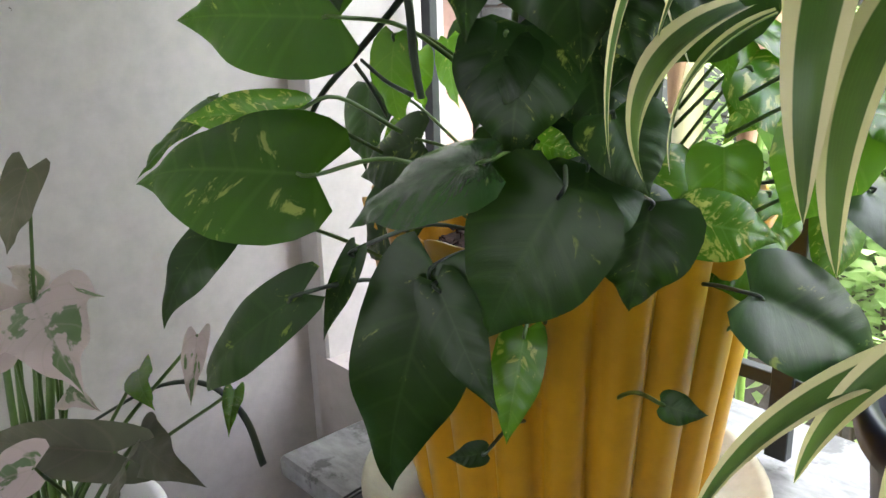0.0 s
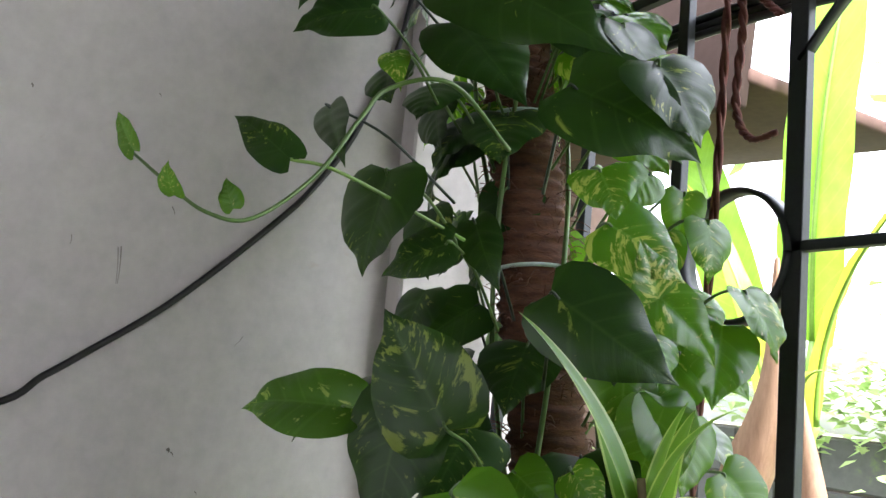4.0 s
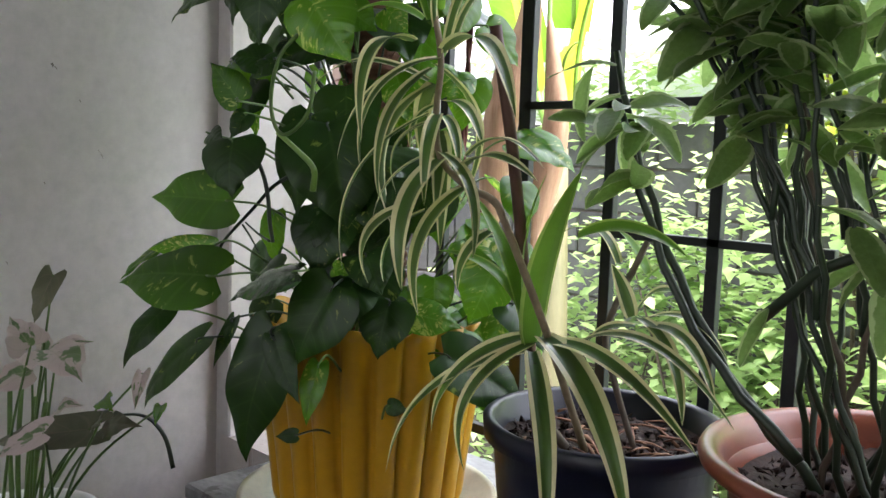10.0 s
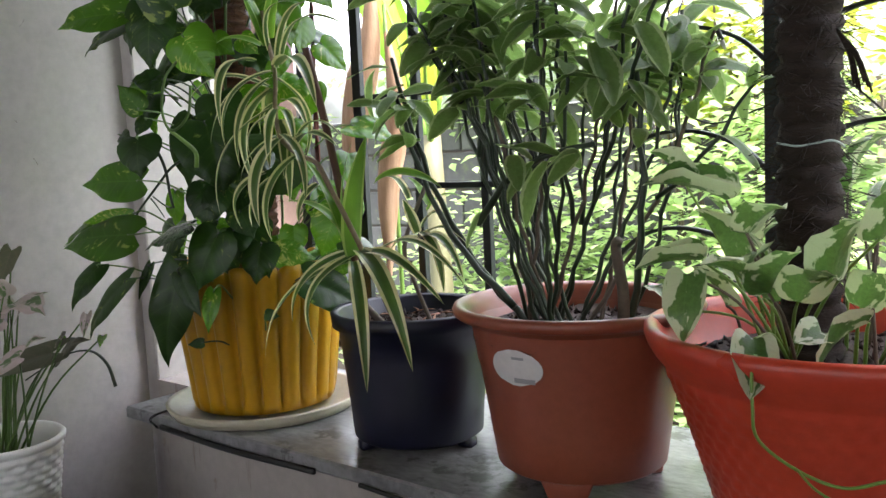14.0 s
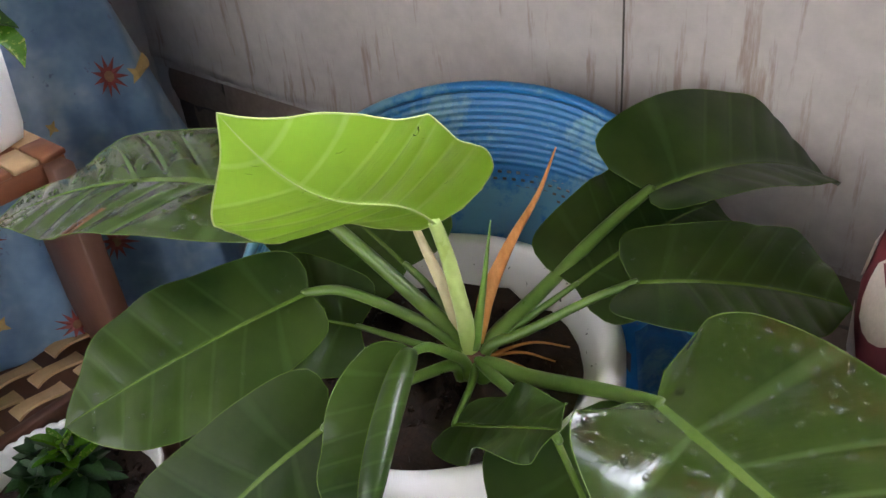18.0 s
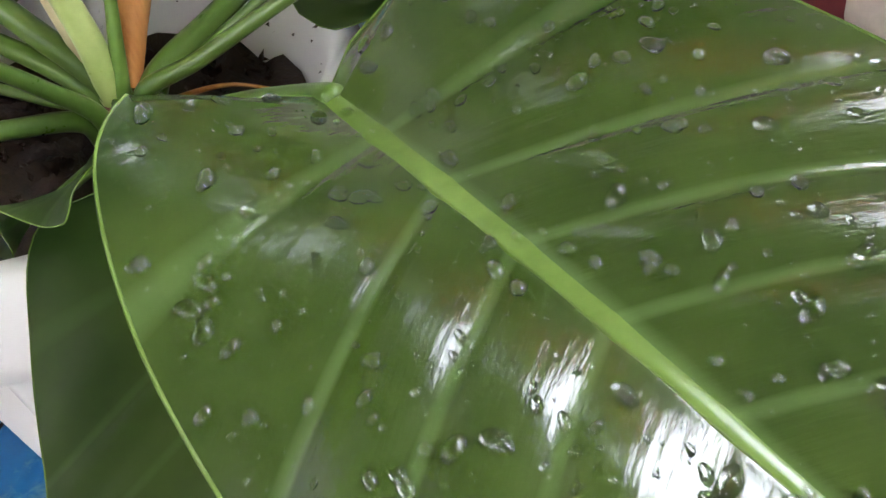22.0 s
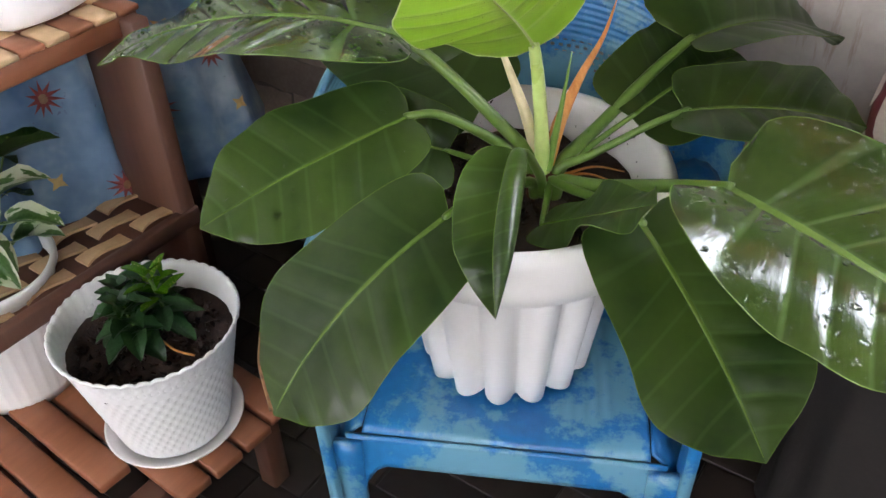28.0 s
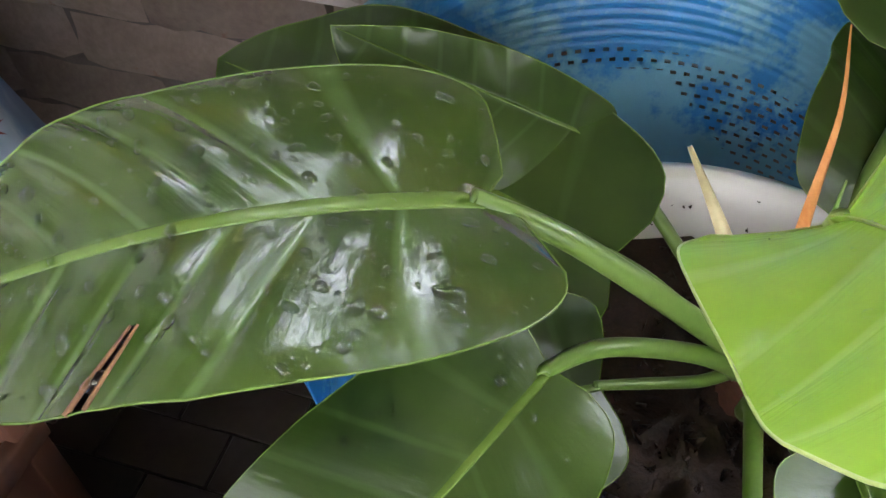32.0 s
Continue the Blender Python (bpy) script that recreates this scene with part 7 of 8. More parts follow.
for J, T, w, mt in (
    ((-0.760, 0.200, 1.564), (-0.755, 0.170, 1.497), 0.036, SYNGONIUM_DARK),
    ((-0.703, 0.170, 1.470), (-0.519, 0.140, 1.466), 0.078, SYNGONIUM),
    ((-0.692, 0.240, 1.390), (-0.590, 0.210, 1.401), 0.027, POTHOS_BRIGHT),
    ((-0.610, 0.260, 1.441), (-0.572, 0.230, 1.403), 0.020, SYNGONIUM),
    ((-0.571, 0.170, 1.391), (-0.824, 0.140, 1.311), 0.042, SYNGONIUM_DARK),
    ((-0.606, 0.200, 1.376), (-0.427, 0.170, 1.429), 0.038, SYNGONIUM_DARK),
    ((-0.792, 0.200, 1.445), (-0.764, 0.170, 1.486), 0.037, SYNGONIUM),
    ((-0.807, 0.220, 1.430), (-0.601, 0.190, 1.496), 0.030, SYNGONIUM),
    ((-0.760, 0.200, 1.361), (-0.587, 0.170, 1.417), 0.032, SYNGONIUM),
    ((-0.708, 0.150, 1.443), (-0.798, 0.120, 1.404), 0.052, SYNGONIUM),
    ((-0.629, 0.120, 1.494), (-0.613, 0.090, 1.538), 0.046, SYNGONIUM),
    ((-0.493, 0.150, 1.425), (-0.425, 0.120, 1.440), 0.029, SYNGONIUM_DARK),
    ((-0.590, 0.120, 1.391), (-0.674, 0.090, 1.342), 0.038, SYNGONIUM),
    ((-0.578, 0.270, 1.401), (-0.536, 0.240, 1.388), 0.015, POTHOS_BRIGHT),
):
    J, T = Vector(J), Vector(T)
    face = Vector((0.55 + yrnd.uniform(-.2, .2), -0.45 + yrnd.uniform(-.2, .2), 0.45 + yrnd.uniform(-.2, .3)))
    n, h = (T - J).length, w * 0.58
    form = [(0, 0), (0.03, h * 0.5), (0.10, h * 0.85), (0.22, h), (0.36, h * 0.92), (0.55, h * 0.68), (0.76, h * 0.36), (0.92, h * 0.1), (1, 0)]
    v, f, uv, line = plate(J, T, face, form, form, lobes=(0.24 * n, 0.24 * n), rise=(0.05 * n, 0.09 * n), fold=(yrnd.uniform(0.1, 0.4), yrnd.uniform(0.1, 0.4)), drop=(0.2, 0.2), wave=0.06 * w, waves=2.2, pleat=0.0014, veins=6, slant=0.7, ns=24, nu=12, seed=yrnd.uniform(0, 6))
    put("leaf", mesh_of("leaf", v, f, True, uv), mt, syn)
    base = Vector((SP[0] + yrnd.uniform(-.05, .05), SP[1] + yrnd.uniform(-.05, .05), SP[2] + 0.155))
    part("petiole", tube([base, (base + J) / 2 + Vector((yrnd.uniform(-.02, .02), 0, 0.03)), J], (0.0028, 0.0015), 6, 5), GREEN_STEM, syn)
part("curved_leaf", tube([(-0.80, 0.22, 1.30), (-0.74, 0.27, 1.345), (-0.69, 0.30, 1.355), (-0.655, 0.315, 1.33), (-0.638, 0.32, 1.285)], (0.003, 0.0045), 8, 6, 0.5), DARK_STEM, syn, "thin rolled dark leaf")
for dx in (-0.03, -0.01, 0.015, 0.03):
    part("stem", tube([(SP[0] + dx, SP[1], SP[2] + 0.15), (SP[0] + dx * 1.6, SP[1], SP[2] + 0.30), (SP[0] + dx * 2.4, SP[1] + 0.01, SP[2] + 0.42)], 0.004, 7), GREEN_STEM, syn)

# ---- tiered wooden plant rack ----
rack = thing("plant_rack", "red brown wooden plant rack with slatted and checkered shelves", "plant rack")
RX0, RX1, RY0, RY1 = -0.66, -0.305, -0.52, 0.040
for x, y in ((RX0 + 0.03, RY1 - 0.02), (RX1 - 0.064, RY1 - 0.02), (RX0 + 0.03, RY0 + 0.02)):
    part("post", block((0.150, 0.034, 0.83), (x, y, FLOOR + 0.415), None, 0.003), WOOD_DARK, rack)
SX1, SZ = RX1 - 0.035, 0.757
part("shelf_rail", block((0.022, RY1 - RY0, 0.036), (SX1 + 0.005, (RY0 + RY1) / 2, SZ), None, 0.003), WOOD, rack)
part("shelf_rail", block((SX1 - RX0, 0.022, 0.036), ((RX0 + SX1) / 2, RY1 - 0.008, SZ), None, 0.003), WOOD, rack)
part("shelf_rail", block((SX1 - RX0, 0.022, 0.036), ((RX0 + SX1) / 2, RY0 + 0.008, SZ), None, 0.003), WOOD, rack)
k = 0
y = RY0 + 0.03
while y < RY1 - 0.01:
    x, alt = RX0 + 0.02, k % 2
    while x < SX1 - 0.02:
        part("slat_piece", block((0.066, 0.040, 0.010), (x + 0.02, y, SZ + 0.0235), None, 0.002), WOOD_TAN if alt % 2 else WOOD, rack)
        x += 0.068
        alt += 1
    y += 0.0425
    k += 1
# checkered lower tier between the posts: tan ribbons woven through a dark board
TIER = 0.392
part("tier_board", block((RX1 - RX0, RY1 - RY0, 0.014), ((RX0 + RX1) / 2, (RY0 + RY1) / 2, TIER), None, 0.003), WOOD_DARK, rack)
part("tier_rail", block((0.022, RY1 - RY0, 0.034), (RX1 + 0.005, (RY0 + RY1) / 2, TIER), None, 0.003), WOOD_DARK, rack)
part("tier_rail", block((RX1 - RX0, 0.022, 0.034), ((RX0 + RX1) / 2, RY1 - 0.008, TIER), None, 0.003), WOOD_DARK, rack)
ribbon = block((0.034, 0.088, 0.005), (0, 0, 0), None, 0)
bmesh.ops.subdivide_edges(ribbon, edges=[e for e in ribbon.edges if abs(e.verts[0].co.y - e.verts[1].co.y) > 0.05], cuts=7)
for v in ribbon.verts:
    q = v.co.y / 0.044
    v.co.x = v.co.x * (0.72 + 0.30 * q * q) + 0.0045 * math.sin(q * 2.4)
    v.co.z += 0.005 * (1 - q * q)
ribbon_me = bpy.data.meshes.new("tan_ribbon")
ribbon.to_mesh(ribbon_me)
ribbon.free()
for i in range(7):
    for j in range(5):
        y = RY1 - 0.060 - 0.115 * j - (0.0575 if i % 2 else 0.0)
        if y > RY0 + 0.05:
            put("tan_ribbon", ribbon_me, WOOD_TAN, rack, "", Matrix.Translation((RX1 - 0.032 - 0.047 * i, y, TIER + 0.0088)))
deck = thing("slatted_deck", "low red brown slatted wooden deck on the floor", "plant stand")
for i, (yy, x1) in enumerate(((-0.085, 0.005), (-0.150, 0.012), (-0.215, 0.010), (-0.280, 0.004), (-0.345, -0.115), (-0.410, -0.10), (-0.475, -0.10))):
    part("slat", block((0.62 + x1, 0.056, 0.020), ((-0.62 + x1) / 2, yy, 0.165 + (0.012 if i == 4 else 0)), Matrix.Rotation(radians(-3), 3, "Z"), 0.003), WOOD, deck)
for xx in (-0.56, -0.30, -0.07):
    part("bearer", block((0.045, 0.42, 0.03), (xx, -0.28, 0.138), None, 0.003), WOOD_DARK, deck)
for xx in (-0.58, -0.06):
    for yy in (-0.46, -0.10):
        part("foot", block((0.04, 0.04, 0.19), (xx, yy, FLOOR + 0.092), None, 0.003), WOOD_DARK, deck)

# rounded white pot on the upper shelf
UP = (-0.462, -0.068, 0.7865)
square = thing("rounded_white_pot", "white tapered square pot with rounded corners", "plant pot", at=UP)


def squarish(a, k, r, z):
    c = max(abs(math.cos(a - 0.1)), abs(math.sin(a - 0.1)))
    return r * (0.45 / c + 0.62), z


part("pot_wall", lathe([(0.0, 0.0), (0.078, 0.0), (0.090, 0.006), (0.096, 0.03), (0.102, 0.12), (0.106, 0.205), (0.103, 0.21), (0.098, 0.205), (0.094, 0.15)], 72, squarish, UP), WHITE, square)
part("soil", soil_disc(0.094, UP[2] + 0.17, UP, 12), SOIL, square)["kind"] = "stuff"
upper = thing("trailing_pothos", "pale green variegated pothos in the white pot", "houseplant", at=(UP[0], UP[1], UP[2] + 0.17))
urnd = random.Random(77)
for k in range(26):
    a = urnd.uniform(0, 6.283)
    r = urnd.uniform(0.02, 0.12)
    at = Vector((UP[0] + 0.02 + r * math.cos(a), UP[1] + r * math.sin(a), urnd.uniform(0.96, 1.17)))
    put("leaf", wide_leaves[urnd.randrange(8)], NJOY if urnd.random() < 0.45 else POTHOS_BRIGHT if urnd.random() < 0.5 else POTHOS, upper, "",
        place(0, at, (math.cos(a) + urnd.uniform(-.4, .4), math.sin(a) + urnd.uniform(-.4, .4), urnd.uniform(-1.2, 0.2)), urnd.uniform(0.06, 0.10), urnd.uniform(-.5, .5)))
    base = Vector((UP[0] + urnd.uniform(-.04, .04), UP[1] + urnd.uniform(-.04, .04), UP[2] + 0.17))
    part("petiole", tube([base, (base + at) / 2 + Vector((0, 0, 0.03)), at], (0.003, 0.0018), 6, 4), GREEN_STEM, upper)

# small white honeycomb pot with a dark rosette plant
HP = (-0.132, -0.217, 0.187)
comb = thing("white_honeycomb_pot", "white plastic pot with a honeycomb relief and scalloped rim", "plant pot", at=HP)


def honeycomb(a, k, r, z):
    if r > 0.09 and 0.012 < z < 0.21 and k < 52:
        cell = math.floor(z / 0.013)
        w = a * 44 / (2 * math.pi) + 0.5 * (cell % 2)
        r -= 0.0036 * abs(math.sin(math.pi * w)) * abs(math.sin(math.pi * z / 0.013))
    if z > 0.21 and r > 0.12:
        z += 0.004 * abs(math.cos(a * 22))
    return r, z


prof = [(0.0, 0.003), (0.085, 0.003), (0.092, 0.0)]
prof += [(0.094 + 0.046 * k / 48, 0.006 + 0.206 * k / 48) for k in range(49)]
prof += [(0.144, 0.214), (0.146, 0.220), (0.142, 0.222), (0.138, 0.215), (0.130, 0.17)]
part("pot_wall", lathe(prof, 176, honeycomb, HP), WHITE, comb)
part("soil", soil_disc(0.130, HP[2] + 0.172, HP, 14), SOIL, comb)["kind"] = "stuff"
dish = thing("white_saucer", "small white saucer under the honeycomb pot", "saucer", at=(HP[0], HP[1], 0.175))
part("dish", lathe([(0.0, 0.002), (0.095, 0.002), (0.112, 0.016), (0.116, 0.016), (0.104, -0.0), (0.0, 0.0)], 48, None, (HP[0], HP[1], 0.1755)), WHITE_USED, dish)
dark = thing("dark_rosette_plant", "small dark green bushy rosette plant", "houseplant", at=(HP[0], HP[1], HP[2] + 0.17))
zr = random.Random(55)
for k in range(4):
    c = Vector((HP[0] + (-0.045, 0.0, -0.02, 0.012)[k], HP[1] + (0.0, -0.02, 0.04, 0.035)[k], HP[2] + 0.175))
    top = c + Vector((zr.uniform(-.015, .015), zr.uniform(-.015, .015), (0.07, 0.085, 0.09, 0.12)[k]))
    part("stem", tube([c, top], 0.003, 6), GREEN_STEM, dark)
    for i in range(22):
        t = i / 22
        a = i * 2.4
        at = c.lerp(top, 0.25 + 0.75 * t)
        put("leaf", (small_leaves if k == 3 else wide_leaves)[zr.randrange(8)], POTHOS_BRIGHT if k == 3 and i > 9 else ZZ, dark, "", place(0, at, (math.cos(a), math.sin(a), 0.15 + 0.9 * t - 0.5 * (1 - t)), 0.064 * (1 - 0.35 * t), 0))
part("dry_stalk", tube([(HP[0] + 0.03, HP[1] + 0.0, HP[2] + 0.19), (HP[0] + 0.06, HP[1] + 0.0, HP[2] + 0.185), (HP[0] + 0.09, HP[1] + 0.01, HP[2] + 0.182)], 0.002, 6), DRY, dark, "thin reddish dry stalk")

# fluted white pot with a marbled plant
FP = (-0.445, -0.300, 0.176)
flut = thing("ribbed_white_pot", "tall white ribbed plastic pot", "plant pot", at=FP)
part("pot_wall", lathe([(0.0, 0.003), (0.088, 0.003), (0.094, 0.0), (0.098, 0.02), (0.112, 0.16), (0.120, 0.235), (0.126, 0.240), (0.127, 0.252), (0.122, 0.256), (0.116, 0.25), (0.110, 0.20)], 108,
                      lambda a, k, r, z: (r - (0.0022 * (0.5 + 0.5 * math.cos(a * 36)) if 3 <= k <= 5 else 0), z), FP), WHITE, flut)
part("soil", soil_disc(0.110, FP[2] + 0.205, FP, 15), SOIL, flut)["kind"] = "stuff"
low = thing("marbled_pothos", "marbled green and white pothos in the ribbed pot", "houseplant", at=(FP[0], FP[1], FP[2] + 0.2))
for k in range(22):
    a = urnd.uniform(0, 6.283)
    r = urnd.uniform(0.02, 0.13)
    at = Vector((FP[0] + r * math.cos(a), FP[1] + r * math.sin(a), urnd.uniform(0.42, 0.60)))
    put("leaf", wide_leaves[urnd.randrange(8)], NJOY if k % 3 else POTHOS, low, "", place(0, at, (math.cos(a), math.sin(a), urnd.uniform(-.8, .5)), urnd.uniform(0.07, 0.10), urnd.uniform(-.5, .5)))
    base = Vector((FP[0] + urnd.uniform(-.04, .04), FP[1] + urnd.uniform(-.04, .04), FP[2] + 0.2))
    part("petiole", tube([base, (base + at) / 2 + Vector((0, 0, 0.02)), at], (0.003, 0.0018), 6, 4), GREEN_STEM, low)

# ---- cushioned stool with a maroon and cream print beside the armchair ----
MAROON = surface("maroon_print_cloth", (0.15, 0.018, 0.028), (0.21, 0.03, 0.04), 0.7, 8, 200, 0.2)
CREAM_CLOTH = surface("cream_print_cloth", (0.58, 0.48, 0.42), (0.68, 0.58, 0.52), 0.7, 6, 200, 0.2)
PC = (0.87, 0.40)
stool = thing("padded_stool", "round padded stool in maroon and cream printed cloth", "stool", at=(PC[0], PC[1], FLOOR))
pad = [(0.0, 0.66), (0.13, 0.66), (0.155, 0.68), (0.166, 0.73), (0.168, 0.80), (0.158, 0.86), (0.13, 0.893), (0.08, 0.905), (0.0, 0.908)]
part("cushion", lathe(pad, 40, None, (PC[0], PC[1], FLOOR)), MAROON, stool, "plump maroon cushion")
for row, zc in ((0, 0.735), (1, 0.835)):
    for k in range(9):
        a0 = 2 * math.pi * (k + 0.5 * row) / 9
        pts = []
        for i in range(16):
            q = 2 * math.pi * i / 16
            a, z = a0 + 0.27 * math.cos(q), zc + 0.045 * math.sin(q) * (1.0 - 0.3 * math.cos(q))
            r = np.interp(z, [0.66, 0.68, 0.73, 0.80, 0.86, 0.893], [0.14, 0.155, 0.166, 0.168, 0.158, 0.13]) + 0.0025
            pts.append((PC[0] + r * math.cos(a), PC[1] + r * math.sin(a), FLOOR + z))
        r = np.interp(zc, [0.66, 0.68, 0.73, 0.80, 0.86, 0.893], [0.14, 0.155, 0.166, 0.168, 0.158, 0.13]) + 0.004
        pts.append((PC[0] + r * math.cos(a0), PC[1] + r * math.sin(a0), FLOOR + zc))
        part("cream_patch", (pts, [(16, i, (i + 1) % 16) for i in range(16)]), CREAM_CLOTH, stool, "cream oval of the print")
# made-up dark skirt: blackens the area under the cushion as shade would
DARK_FILL = surface("black_brown_fill", (0.010, 0.008, 0.007), (0.022, 0.017, 0.015), 0.85, 12, 120, 0.2)
part("skirt", lathe([(0.146, 0.66), (0.150, 0.55), (0.154, 0.30), (0.160, 0.02), (0.160, 0.002), (0.150, 0.002), (0.146, 0.30), (0.140, 0.66)], 96,
                    lambda a, k, r, z: (r + 0.007 * math.sin(a * 12) * (0.66 - z) / 0.66, z), (PC[0], PC[1], FLOOR)), DARK_FILL, stool, "dark skirt added to blacken the area below")

# ---- garden beyond the window ----
GRASS = surface("damp_garden_earth", (0.05, 0.07, 0.03), (0.12, 0.15, 0.06), 0.9, 1.5, 20, 0.5)
BLOCKS = surface("grey_garden_wall", (0.05, 0.05, 0.05), (0.11, 0.11, 0.112), 0.85, 3, 30, 0.4, spots=((0.12, 0.15, 0.07), 0.60, 4), vary=0.3)
FENCE = surface("white_sheet_fence", (0.62, 0.66, 0.68), (0.76, 0.79, 0.80), 0.6, 2, 20, 0.1)
# eave boards coloured very dark to carry the shade of their own roof
SOFFIT = surface("darkened_fibre_board", (0.034, 0.024, 0.022), (0.055, 0.038, 0.034), 0.9, 2.5, 30, 0.2, spots=((0.08, 0.06, 0.055), 0.62, 3))
PINKISH = surface("shaded_pinkish_eave_paint", (0.062, 0.040, 0.034), (0.095, 0.062, 0.052), 0.8, 2.5, 30, 0.15)
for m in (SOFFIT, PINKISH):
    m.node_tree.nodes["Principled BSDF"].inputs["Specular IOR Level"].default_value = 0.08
tagged(part("ground", block((160, 160, 0.2), (0, 40, -0.35), None, 0), GRASS, None, "", False), "damp garden earth outside the porch", "ground", "", "structure")
garden_wall = thing("garden_wall", "mossy grey block garden wall", "garden wall", "", "structure")
part("core", block((6.4, 0.14, 2.2), (-2.8, 3.12, 0.83), None, 0), MORTAR, garden_wall, "", False)
unit = block((0.39, 0.16, 0.19), (0, 0, 0), None, 0.006)
unit_me = bpy.data.meshes.new("block")
unit.to_mesh(unit_me)
unit.free()
for row in range(5):
    for col in range(15):
        put("block", unit_me, BLOCKS, garden_wall, "", Matrix.Translation((-5.7 + 0.4 * col + 0.2 * (row % 2), 3.115, 1.03 + 0.2 * row)))
fence = thing("white_fence", "white sheet fence above the garden wall", "fence")
for k in range(7):
    part("panel", block((0.93, 0.03, 0.42), (-5.0 + 0.95 * k, 3.18, 2.15), None, 0.004), FENCE, fence)
house = thing("neighbour_eave", "shade coloured board eave of a neighbouring building", "building")
# teal taken down for the same roof shade
TEAL = surface("shaded_teal_paint", (0.026, 0.037, 0.036), (0.045, 0.060, 0.058), 0.8, 2.5, 30, 0.15)
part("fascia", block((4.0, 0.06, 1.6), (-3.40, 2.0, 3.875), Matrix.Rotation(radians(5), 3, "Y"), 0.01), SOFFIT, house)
part("gable", block((1.0, 0.06, 1.1), (-1.25, 2.45, 4.36), None, 0.01), TEAL, house, "shade darkened teal gable board")
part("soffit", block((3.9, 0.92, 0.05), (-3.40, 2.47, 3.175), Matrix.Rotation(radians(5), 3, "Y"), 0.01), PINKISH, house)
ROSE = surface("pale_rose_house_paint", (0.17, 0.108, 0.09), (0.25, 0.165, 0.14), 0.85, 1.5, 30, 0.15)
part("wall", block((3.0, 0.2, 3.4), (-4.62, 2.9, 1.45), None, 0.01), ROSE, house, "pale rose painted wall", False)

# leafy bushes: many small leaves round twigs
# hedge greens far paler than leaf: sun glare and haze put into the colour
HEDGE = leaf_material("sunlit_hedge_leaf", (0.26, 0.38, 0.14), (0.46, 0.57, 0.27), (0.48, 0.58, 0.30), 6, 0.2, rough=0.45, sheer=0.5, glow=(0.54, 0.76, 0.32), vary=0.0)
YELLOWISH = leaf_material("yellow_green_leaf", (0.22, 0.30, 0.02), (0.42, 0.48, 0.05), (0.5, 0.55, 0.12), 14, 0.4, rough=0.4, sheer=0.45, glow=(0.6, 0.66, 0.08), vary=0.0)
BANANA = leaf_material("bright_banana_leaf", (0.10, 0.26, 0.02), (0.20, 0.40, 0.05), (0.3, 0.5, 0.1), 26, 0.4, rough=0.38, sheer=0.45, glow=(0.45, 0.8, 0.04), vary=0.0, slant=0.2)
DRYLEAF = surface("dry_banana_leaf", (0.30, 0.16, 0.09), (0.54, 0.36, 0.24), 0.8, 12, 80, 0.4, stretch=(3, 3, 0.4))
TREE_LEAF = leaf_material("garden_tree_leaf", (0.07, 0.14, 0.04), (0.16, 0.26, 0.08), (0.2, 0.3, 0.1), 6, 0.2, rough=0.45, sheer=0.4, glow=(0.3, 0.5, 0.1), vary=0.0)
hrnd = random.Random(91)


def bush(name, centre, radius, count, size, material, label, twigs=9):
    ob = thing(name, label, "bush", "bushes along the garden wall" if name == "hedge_bush" else "", "stuff", at=(centre[0], centre[1], -0.25))
    C = Vector(centre)
    verts, faces, uvs = [], [], []
    clumps = [C + Vector((hrnd.uniform(-1, 1) * radius[0], hrnd.uniform(-1, 1) * radius[1], hrnd.uniform(-1, 1) * radius[2])) * 0.85 for _ in range(14)]
    for k in range(count):
        c = clumps[hrnd.randrange(14)]
        p = c + Vector((hrnd.gauss(0, 0.30) * radius[0], hrnd.gauss(0, 0.30) * radius[1], hrnd.gauss(0, 0.30) * radius[2]))
        a = hrnd.uniform(0, 6.283)
        d = Vector((math.cos(a), math.sin(a), hrnd.uniform(-.7, .4))).normalized() * size * hrnd.uniform(0.6, 1.3)
        side = d.cross(Vector((hrnd.uniform(-.4, .4), hrnd.uniform(-.4, .4), 1))).normalized() * size * 0.3
        o = len(verts)
        up = Vector((0, 0, size * 0.08))
        verts += [p, p + d * 0.4 + side + up, p + d, p + d * 0.4 - side + up, p + d * 0.45]
        uvs += [(0.5, 0), (1, 0.4), (0.5, 1), (0, 0.4), (0.5, 0.45)]
        faces += [(o, o + 1, o + 4), (o + 1, o + 2, o + 4), (o + 2, o + 3, o + 4), (o + 3, o, o + 4)]
    put("leaves", mesh_of("leaves", verts, faces, True, uvs), material, ob)["kind"] = "stuff"
    tw = []
    for k in range(twigs):
        e = clumps[k]
        tw.append(tube([(C.x + hrnd.uniform(-.1, .1), C.y, -0.25), (Vector((C.x, C.y, -0.25)) + e) / 2 + Vector((0.1, 0, 0)), e], (0.012, 0.003), 5, 4))
    part("twigs", join(*tw), GREY_STEM, ob)["kind"] = "stuff"


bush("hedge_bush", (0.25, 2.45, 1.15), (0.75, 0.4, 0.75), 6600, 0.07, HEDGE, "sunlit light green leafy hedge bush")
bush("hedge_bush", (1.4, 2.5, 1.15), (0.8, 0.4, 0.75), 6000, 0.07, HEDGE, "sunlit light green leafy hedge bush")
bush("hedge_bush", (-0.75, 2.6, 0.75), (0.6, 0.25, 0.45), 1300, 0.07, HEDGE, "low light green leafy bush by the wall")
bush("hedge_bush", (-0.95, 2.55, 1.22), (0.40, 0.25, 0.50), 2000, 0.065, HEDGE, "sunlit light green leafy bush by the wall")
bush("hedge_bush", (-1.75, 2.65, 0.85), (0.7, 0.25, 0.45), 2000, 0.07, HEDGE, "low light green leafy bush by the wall")
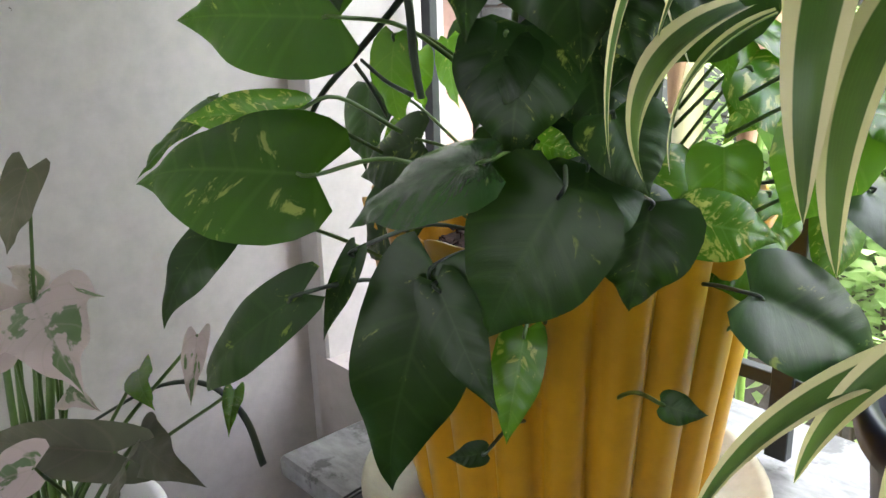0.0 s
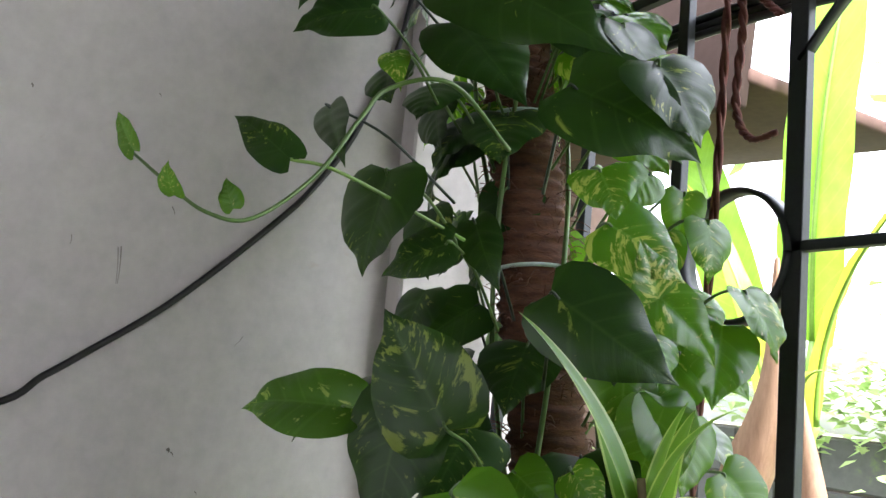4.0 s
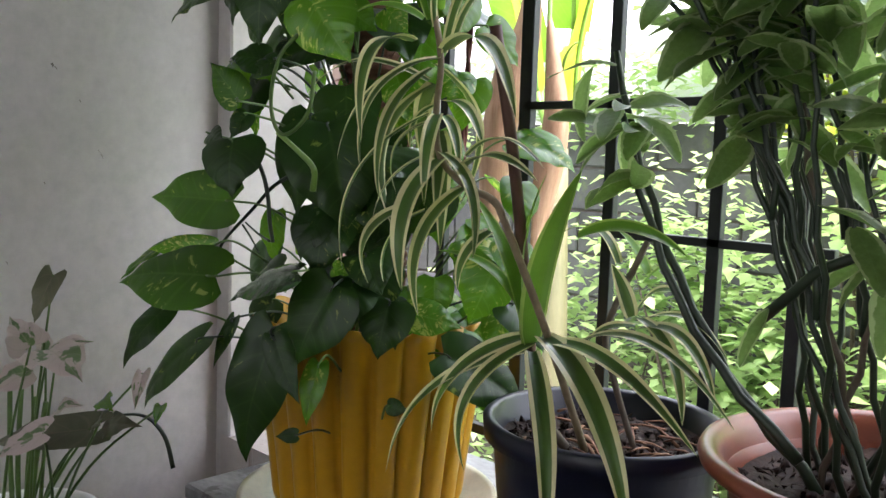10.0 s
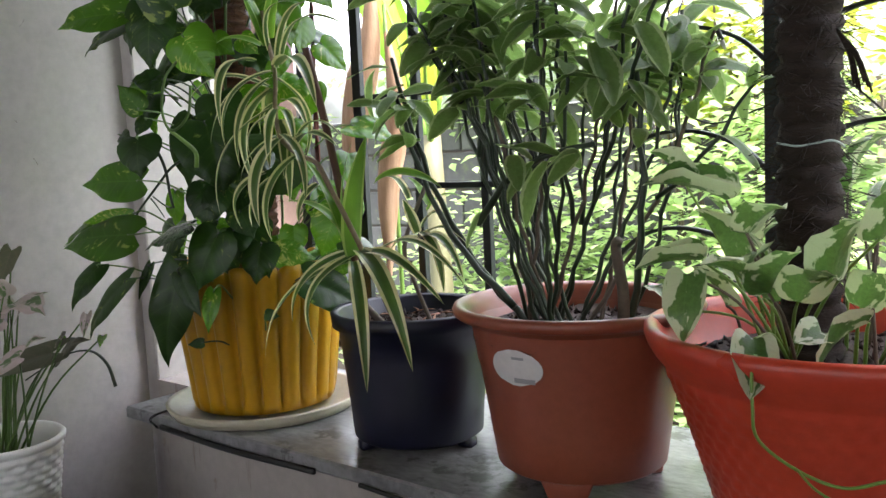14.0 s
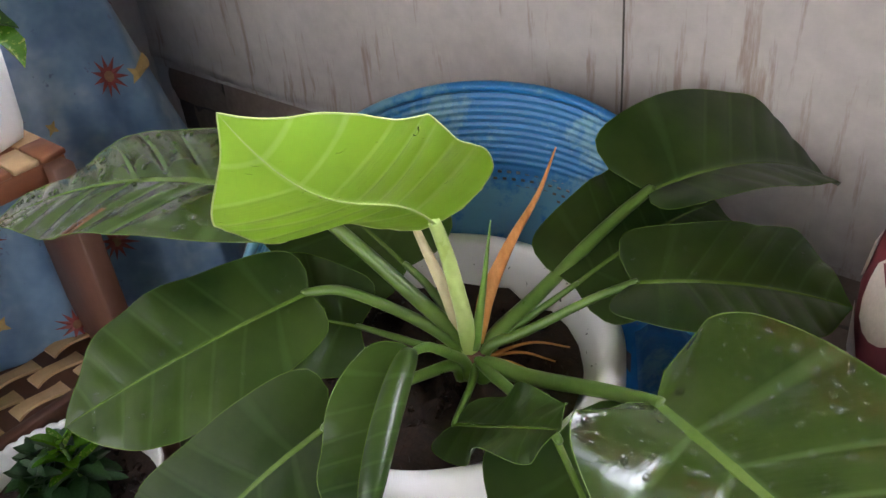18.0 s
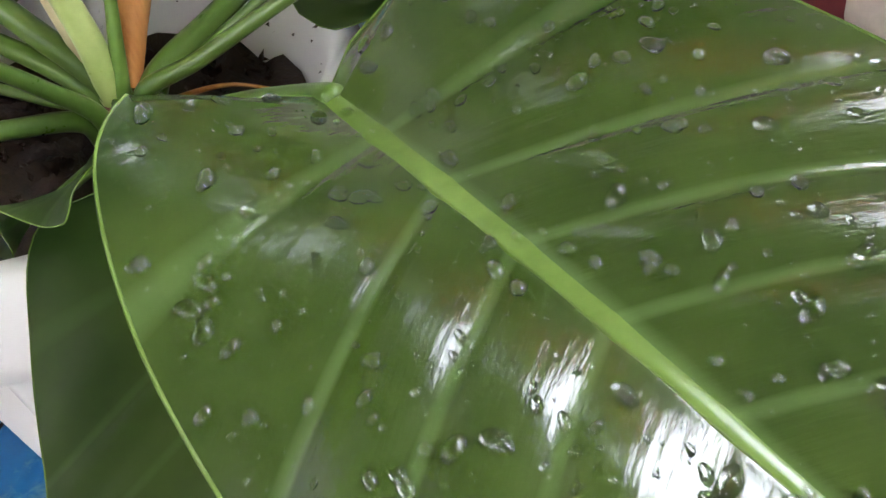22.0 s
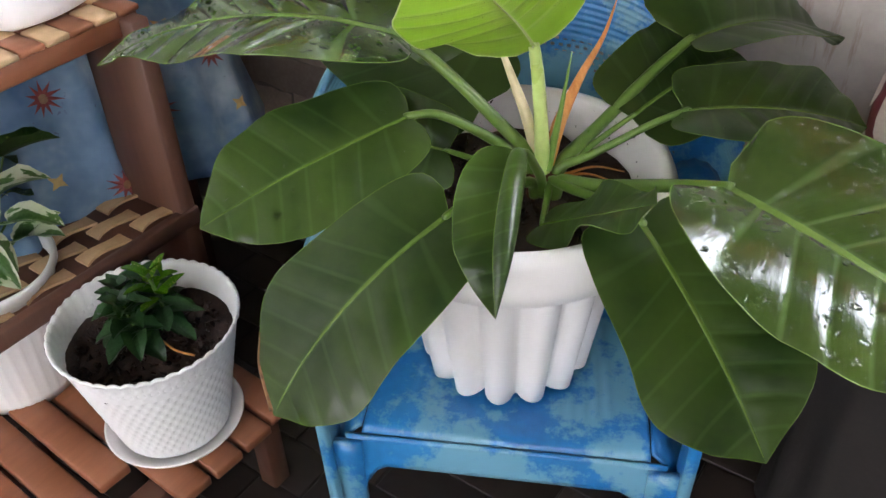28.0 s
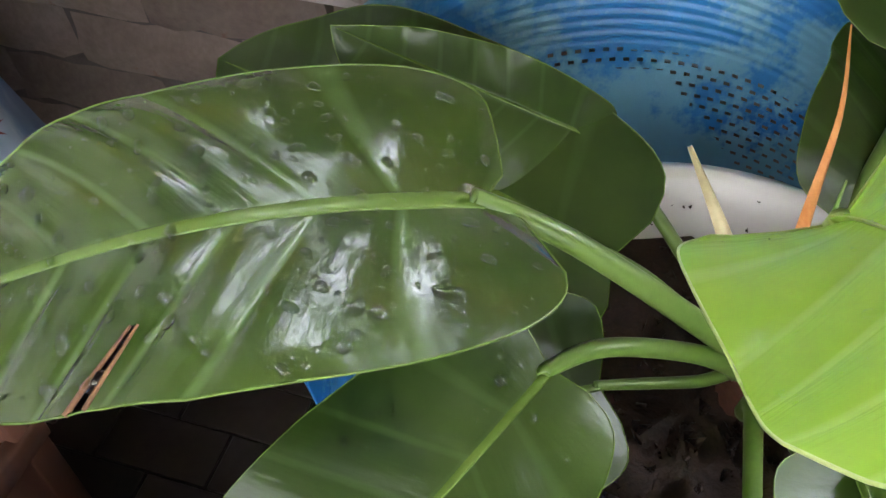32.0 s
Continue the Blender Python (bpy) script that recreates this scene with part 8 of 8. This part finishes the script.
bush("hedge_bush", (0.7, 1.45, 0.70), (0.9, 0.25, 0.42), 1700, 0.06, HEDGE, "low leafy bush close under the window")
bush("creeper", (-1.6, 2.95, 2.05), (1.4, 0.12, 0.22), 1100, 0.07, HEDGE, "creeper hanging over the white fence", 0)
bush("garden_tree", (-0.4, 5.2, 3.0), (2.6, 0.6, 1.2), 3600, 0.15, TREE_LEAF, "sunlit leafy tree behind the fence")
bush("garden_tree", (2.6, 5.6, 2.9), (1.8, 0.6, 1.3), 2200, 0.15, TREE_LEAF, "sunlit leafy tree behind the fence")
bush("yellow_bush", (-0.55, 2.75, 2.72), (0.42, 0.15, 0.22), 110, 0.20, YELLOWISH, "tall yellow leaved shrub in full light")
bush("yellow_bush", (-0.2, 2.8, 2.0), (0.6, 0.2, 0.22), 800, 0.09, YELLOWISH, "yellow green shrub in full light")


def plantain(name, at, leaves, label):
    ob = thing(name, label, "banana plant", at=at)
    A = Vector(at)
    part("trunk", tube([A, A + Vector((0.03, 0, 1.0)), A + Vector((0.0, 0, 2.05))], (0.07, 0.045), 12), TRUNK, ob, "dull sheathed trunk")
    for tip, width, material, bend in leaves:
        T = Vector(tip)
        J = A + Vector((0, 0, 2.05)) + (T - A - Vector((0, 0, 2.05))) * 0.22
        part("stalk", tube([A + Vector((0, 0, 2.0)), J], (0.02, 0.012), 8), PALE_STEM, ob)
        v, f, uv, line = blade(J, T, Vector((0.2, -0.85, 0.45)) if width > 0.15 else Vector((0.1, -0.35, 0.9)), width, outline=strap, lobe=0.02, fold=0.18, arch=bend, wave=0.03, waves=5, ns=26, nu=8)
        lf = put("leaf", mesh_of("leaf", v, f, True, uv), material, ob)
        part("midrib", tube(line, (0.010, 0.003), 6, straight=True), PALE_STEM, lf)


plantain("banana_plant", (-1.52, 2.35, -0.25), (((-0.92, 2.0, 2.60), 0.10, YELLOWISH, 0.10), ((-1.15, 2.2, 3.75), 0.27, BANANA, 0.08), ((-1.80, 2.1, 2.75), 0.11, YELLOWISH, 0.12), ((-1.15, 1.95, 2.12), 0.10, YELLOWISH, 0.16),
                                               ((-1.95, 2.2, 3.2), 0.24, BANANA, 0.05)), "banana plant with bright yellow green leaves")
dry = thing("dry_banana_leaf", "dry brown banana leaves hanging outside the grille", "dead leaf", at=(-0.6, 1.1, 1.2))
for pts, w in ((((-0.66, 1.12, 2.25), (-0.64, 1.10, 2.02), (-0.69, 1.08, 1.80), (-0.72, 1.08, 1.50)), (0.004, 0.020, 0.042, 0.034, 0.006)), (((-0.62, 1.13, 2.05), (-0.56, 1.10, 1.82), (-0.585, 1.08, 1.62), (-0.60, 1.08, 1.40)), (0.004, 0.024, 0.034, 0.026, 0.005))):
    part("blade", sheath(pts, list(w), 0.9), DRYLEAF, dry)
part("stem", tube([(-0.62, 1.15, -0.25), (-0.61, 1.14, 0.9), (-0.62, 1.13, 2.1)], (0.010, 0.005), 9), PALE_STEM, dry)
# far white house beyond the hedge
far = thing("far_house", "pale far house across the garden", "building", at=(2.0, 9.0, -0.25))
part("wall", block((6.0, 0.3, 4.2), (2.4, 9.0, 1.85), None, 0), FENCE, far, "", False)
part("roof", block((6.6, 1.2, 0.15), (2.4, 8.7, 3.98), Matrix.Rotation(radians(-14), 3, "X"), 0.01), SOFFIT, far, "", False)
for x in (1.1, 2.6, 4.1):
    win = part("window", block((0.9, 0.08, 1.1), (x, 8.83, 2.3), None, 0.01), FENCE, far, "", False)
    for dx in (-0.21, 0.21):
        for dz in (-0.26, 0.26):
            part("pane", block((0.36, 0.02, 0.46), (x + dx, 8.78, 2.3 + dz), None, 0), NAVY, win, "", False)

# ---- bricks bared at the foot of the parapet, and floor tiles ----
brnd = random.Random(3)
brick_shapes = []
for k in range(7):
    verts, faces = [], []
    for r in range(4):
        for c in range(8):
            x, z = -0.141 + 0.282 * c / 7, -0.0475 + 0.095 * r / 3
            rim = r in (0, 3) or c in (0, 7)
            bump_y = noise.noise(Vector((x * 16, z * 22, 5.0 * k))) * 0.006
            verts.append((x + brnd.uniform(-.006, .004), (0.005 if rim else -0.003) + bump_y, z + brnd.uniform(-.006, .003)))
    for r in range(3):
        for c in range(7):
            q = r * 8 + c
            faces.append((q, q + 1, q + 9, q + 8))
    brick_shapes.append(mesh_of("brick", verts, faces, True))
wall_base = bpy.data.objects["wall_base"]
for row in range(7):
    for col in range(9):
        x = WX + 0.10 + 0.286 * col + (0.143 if row % 2 else 0) + brnd.uniform(-.004, .004)
        z = 0.536 - 0.098 * row + brnd.uniform(-.002, .002)
        put("brick", brick_shapes[brnd.randrange(7)], BRICK, wall_base, "", Matrix.Translation((x, WY + 0.005 + brnd.uniform(-.003, .003), z)) @ Matrix.Rotation(brnd.uniform(-.018, .018), 4, "Y"))
# ragged plaster lip above the bricks
lip_v, lip_f = [], []
n = 400
for i in range(n + 1):
    x = WX + 2.4 * i / n
    e = 0.586 + 0.010 * noise.noise(Vector((x * 9, 0, 0))) + 0.007 * noise.noise(Vector((x * 31, 2, 0))) + 0.003 * noise.noise(Vector((x * 90, 4, 0))) + 0.03 * max(0, -(x + 0.7))
    for y, z in ((WY + 0.012, e - 0.004), (WY - 0.004, e), (WY - 0.0035, e + 0.02), (WY + 0.001, e + 0.05)):
        lip_v.append((x, y, z))
for i in range(n):
    for k in range(3):
        a = 4 * i + k
        lip_f.append((a, a + 4, a + 5, a + 1))
tagged(part("plaster_edge", (lip_v, lip_f), PARAPET), "ragged lower edge of the parapet plaster", "plaster edge", "", "structure")
tile_bm = block((0.196, 0.096, 0.008), (0, 0, 0), None, 0.0015)
tile_me = bpy.data.meshes.new("tile")
tile_bm.to_mesh(tile_me)
tile_bm.free()
for i in range(15):
    for j in range(20):
        x = -0.89 + 0.2 * i + (0.1 if j % 2 else 0)
        y = 0.54 - 0.1 * j
        put("tile", tile_me, TILE, floor, "", Matrix.Translation((x, y, FLOOR - 0.0045 + brnd.uniform(-.0008, .0008))))
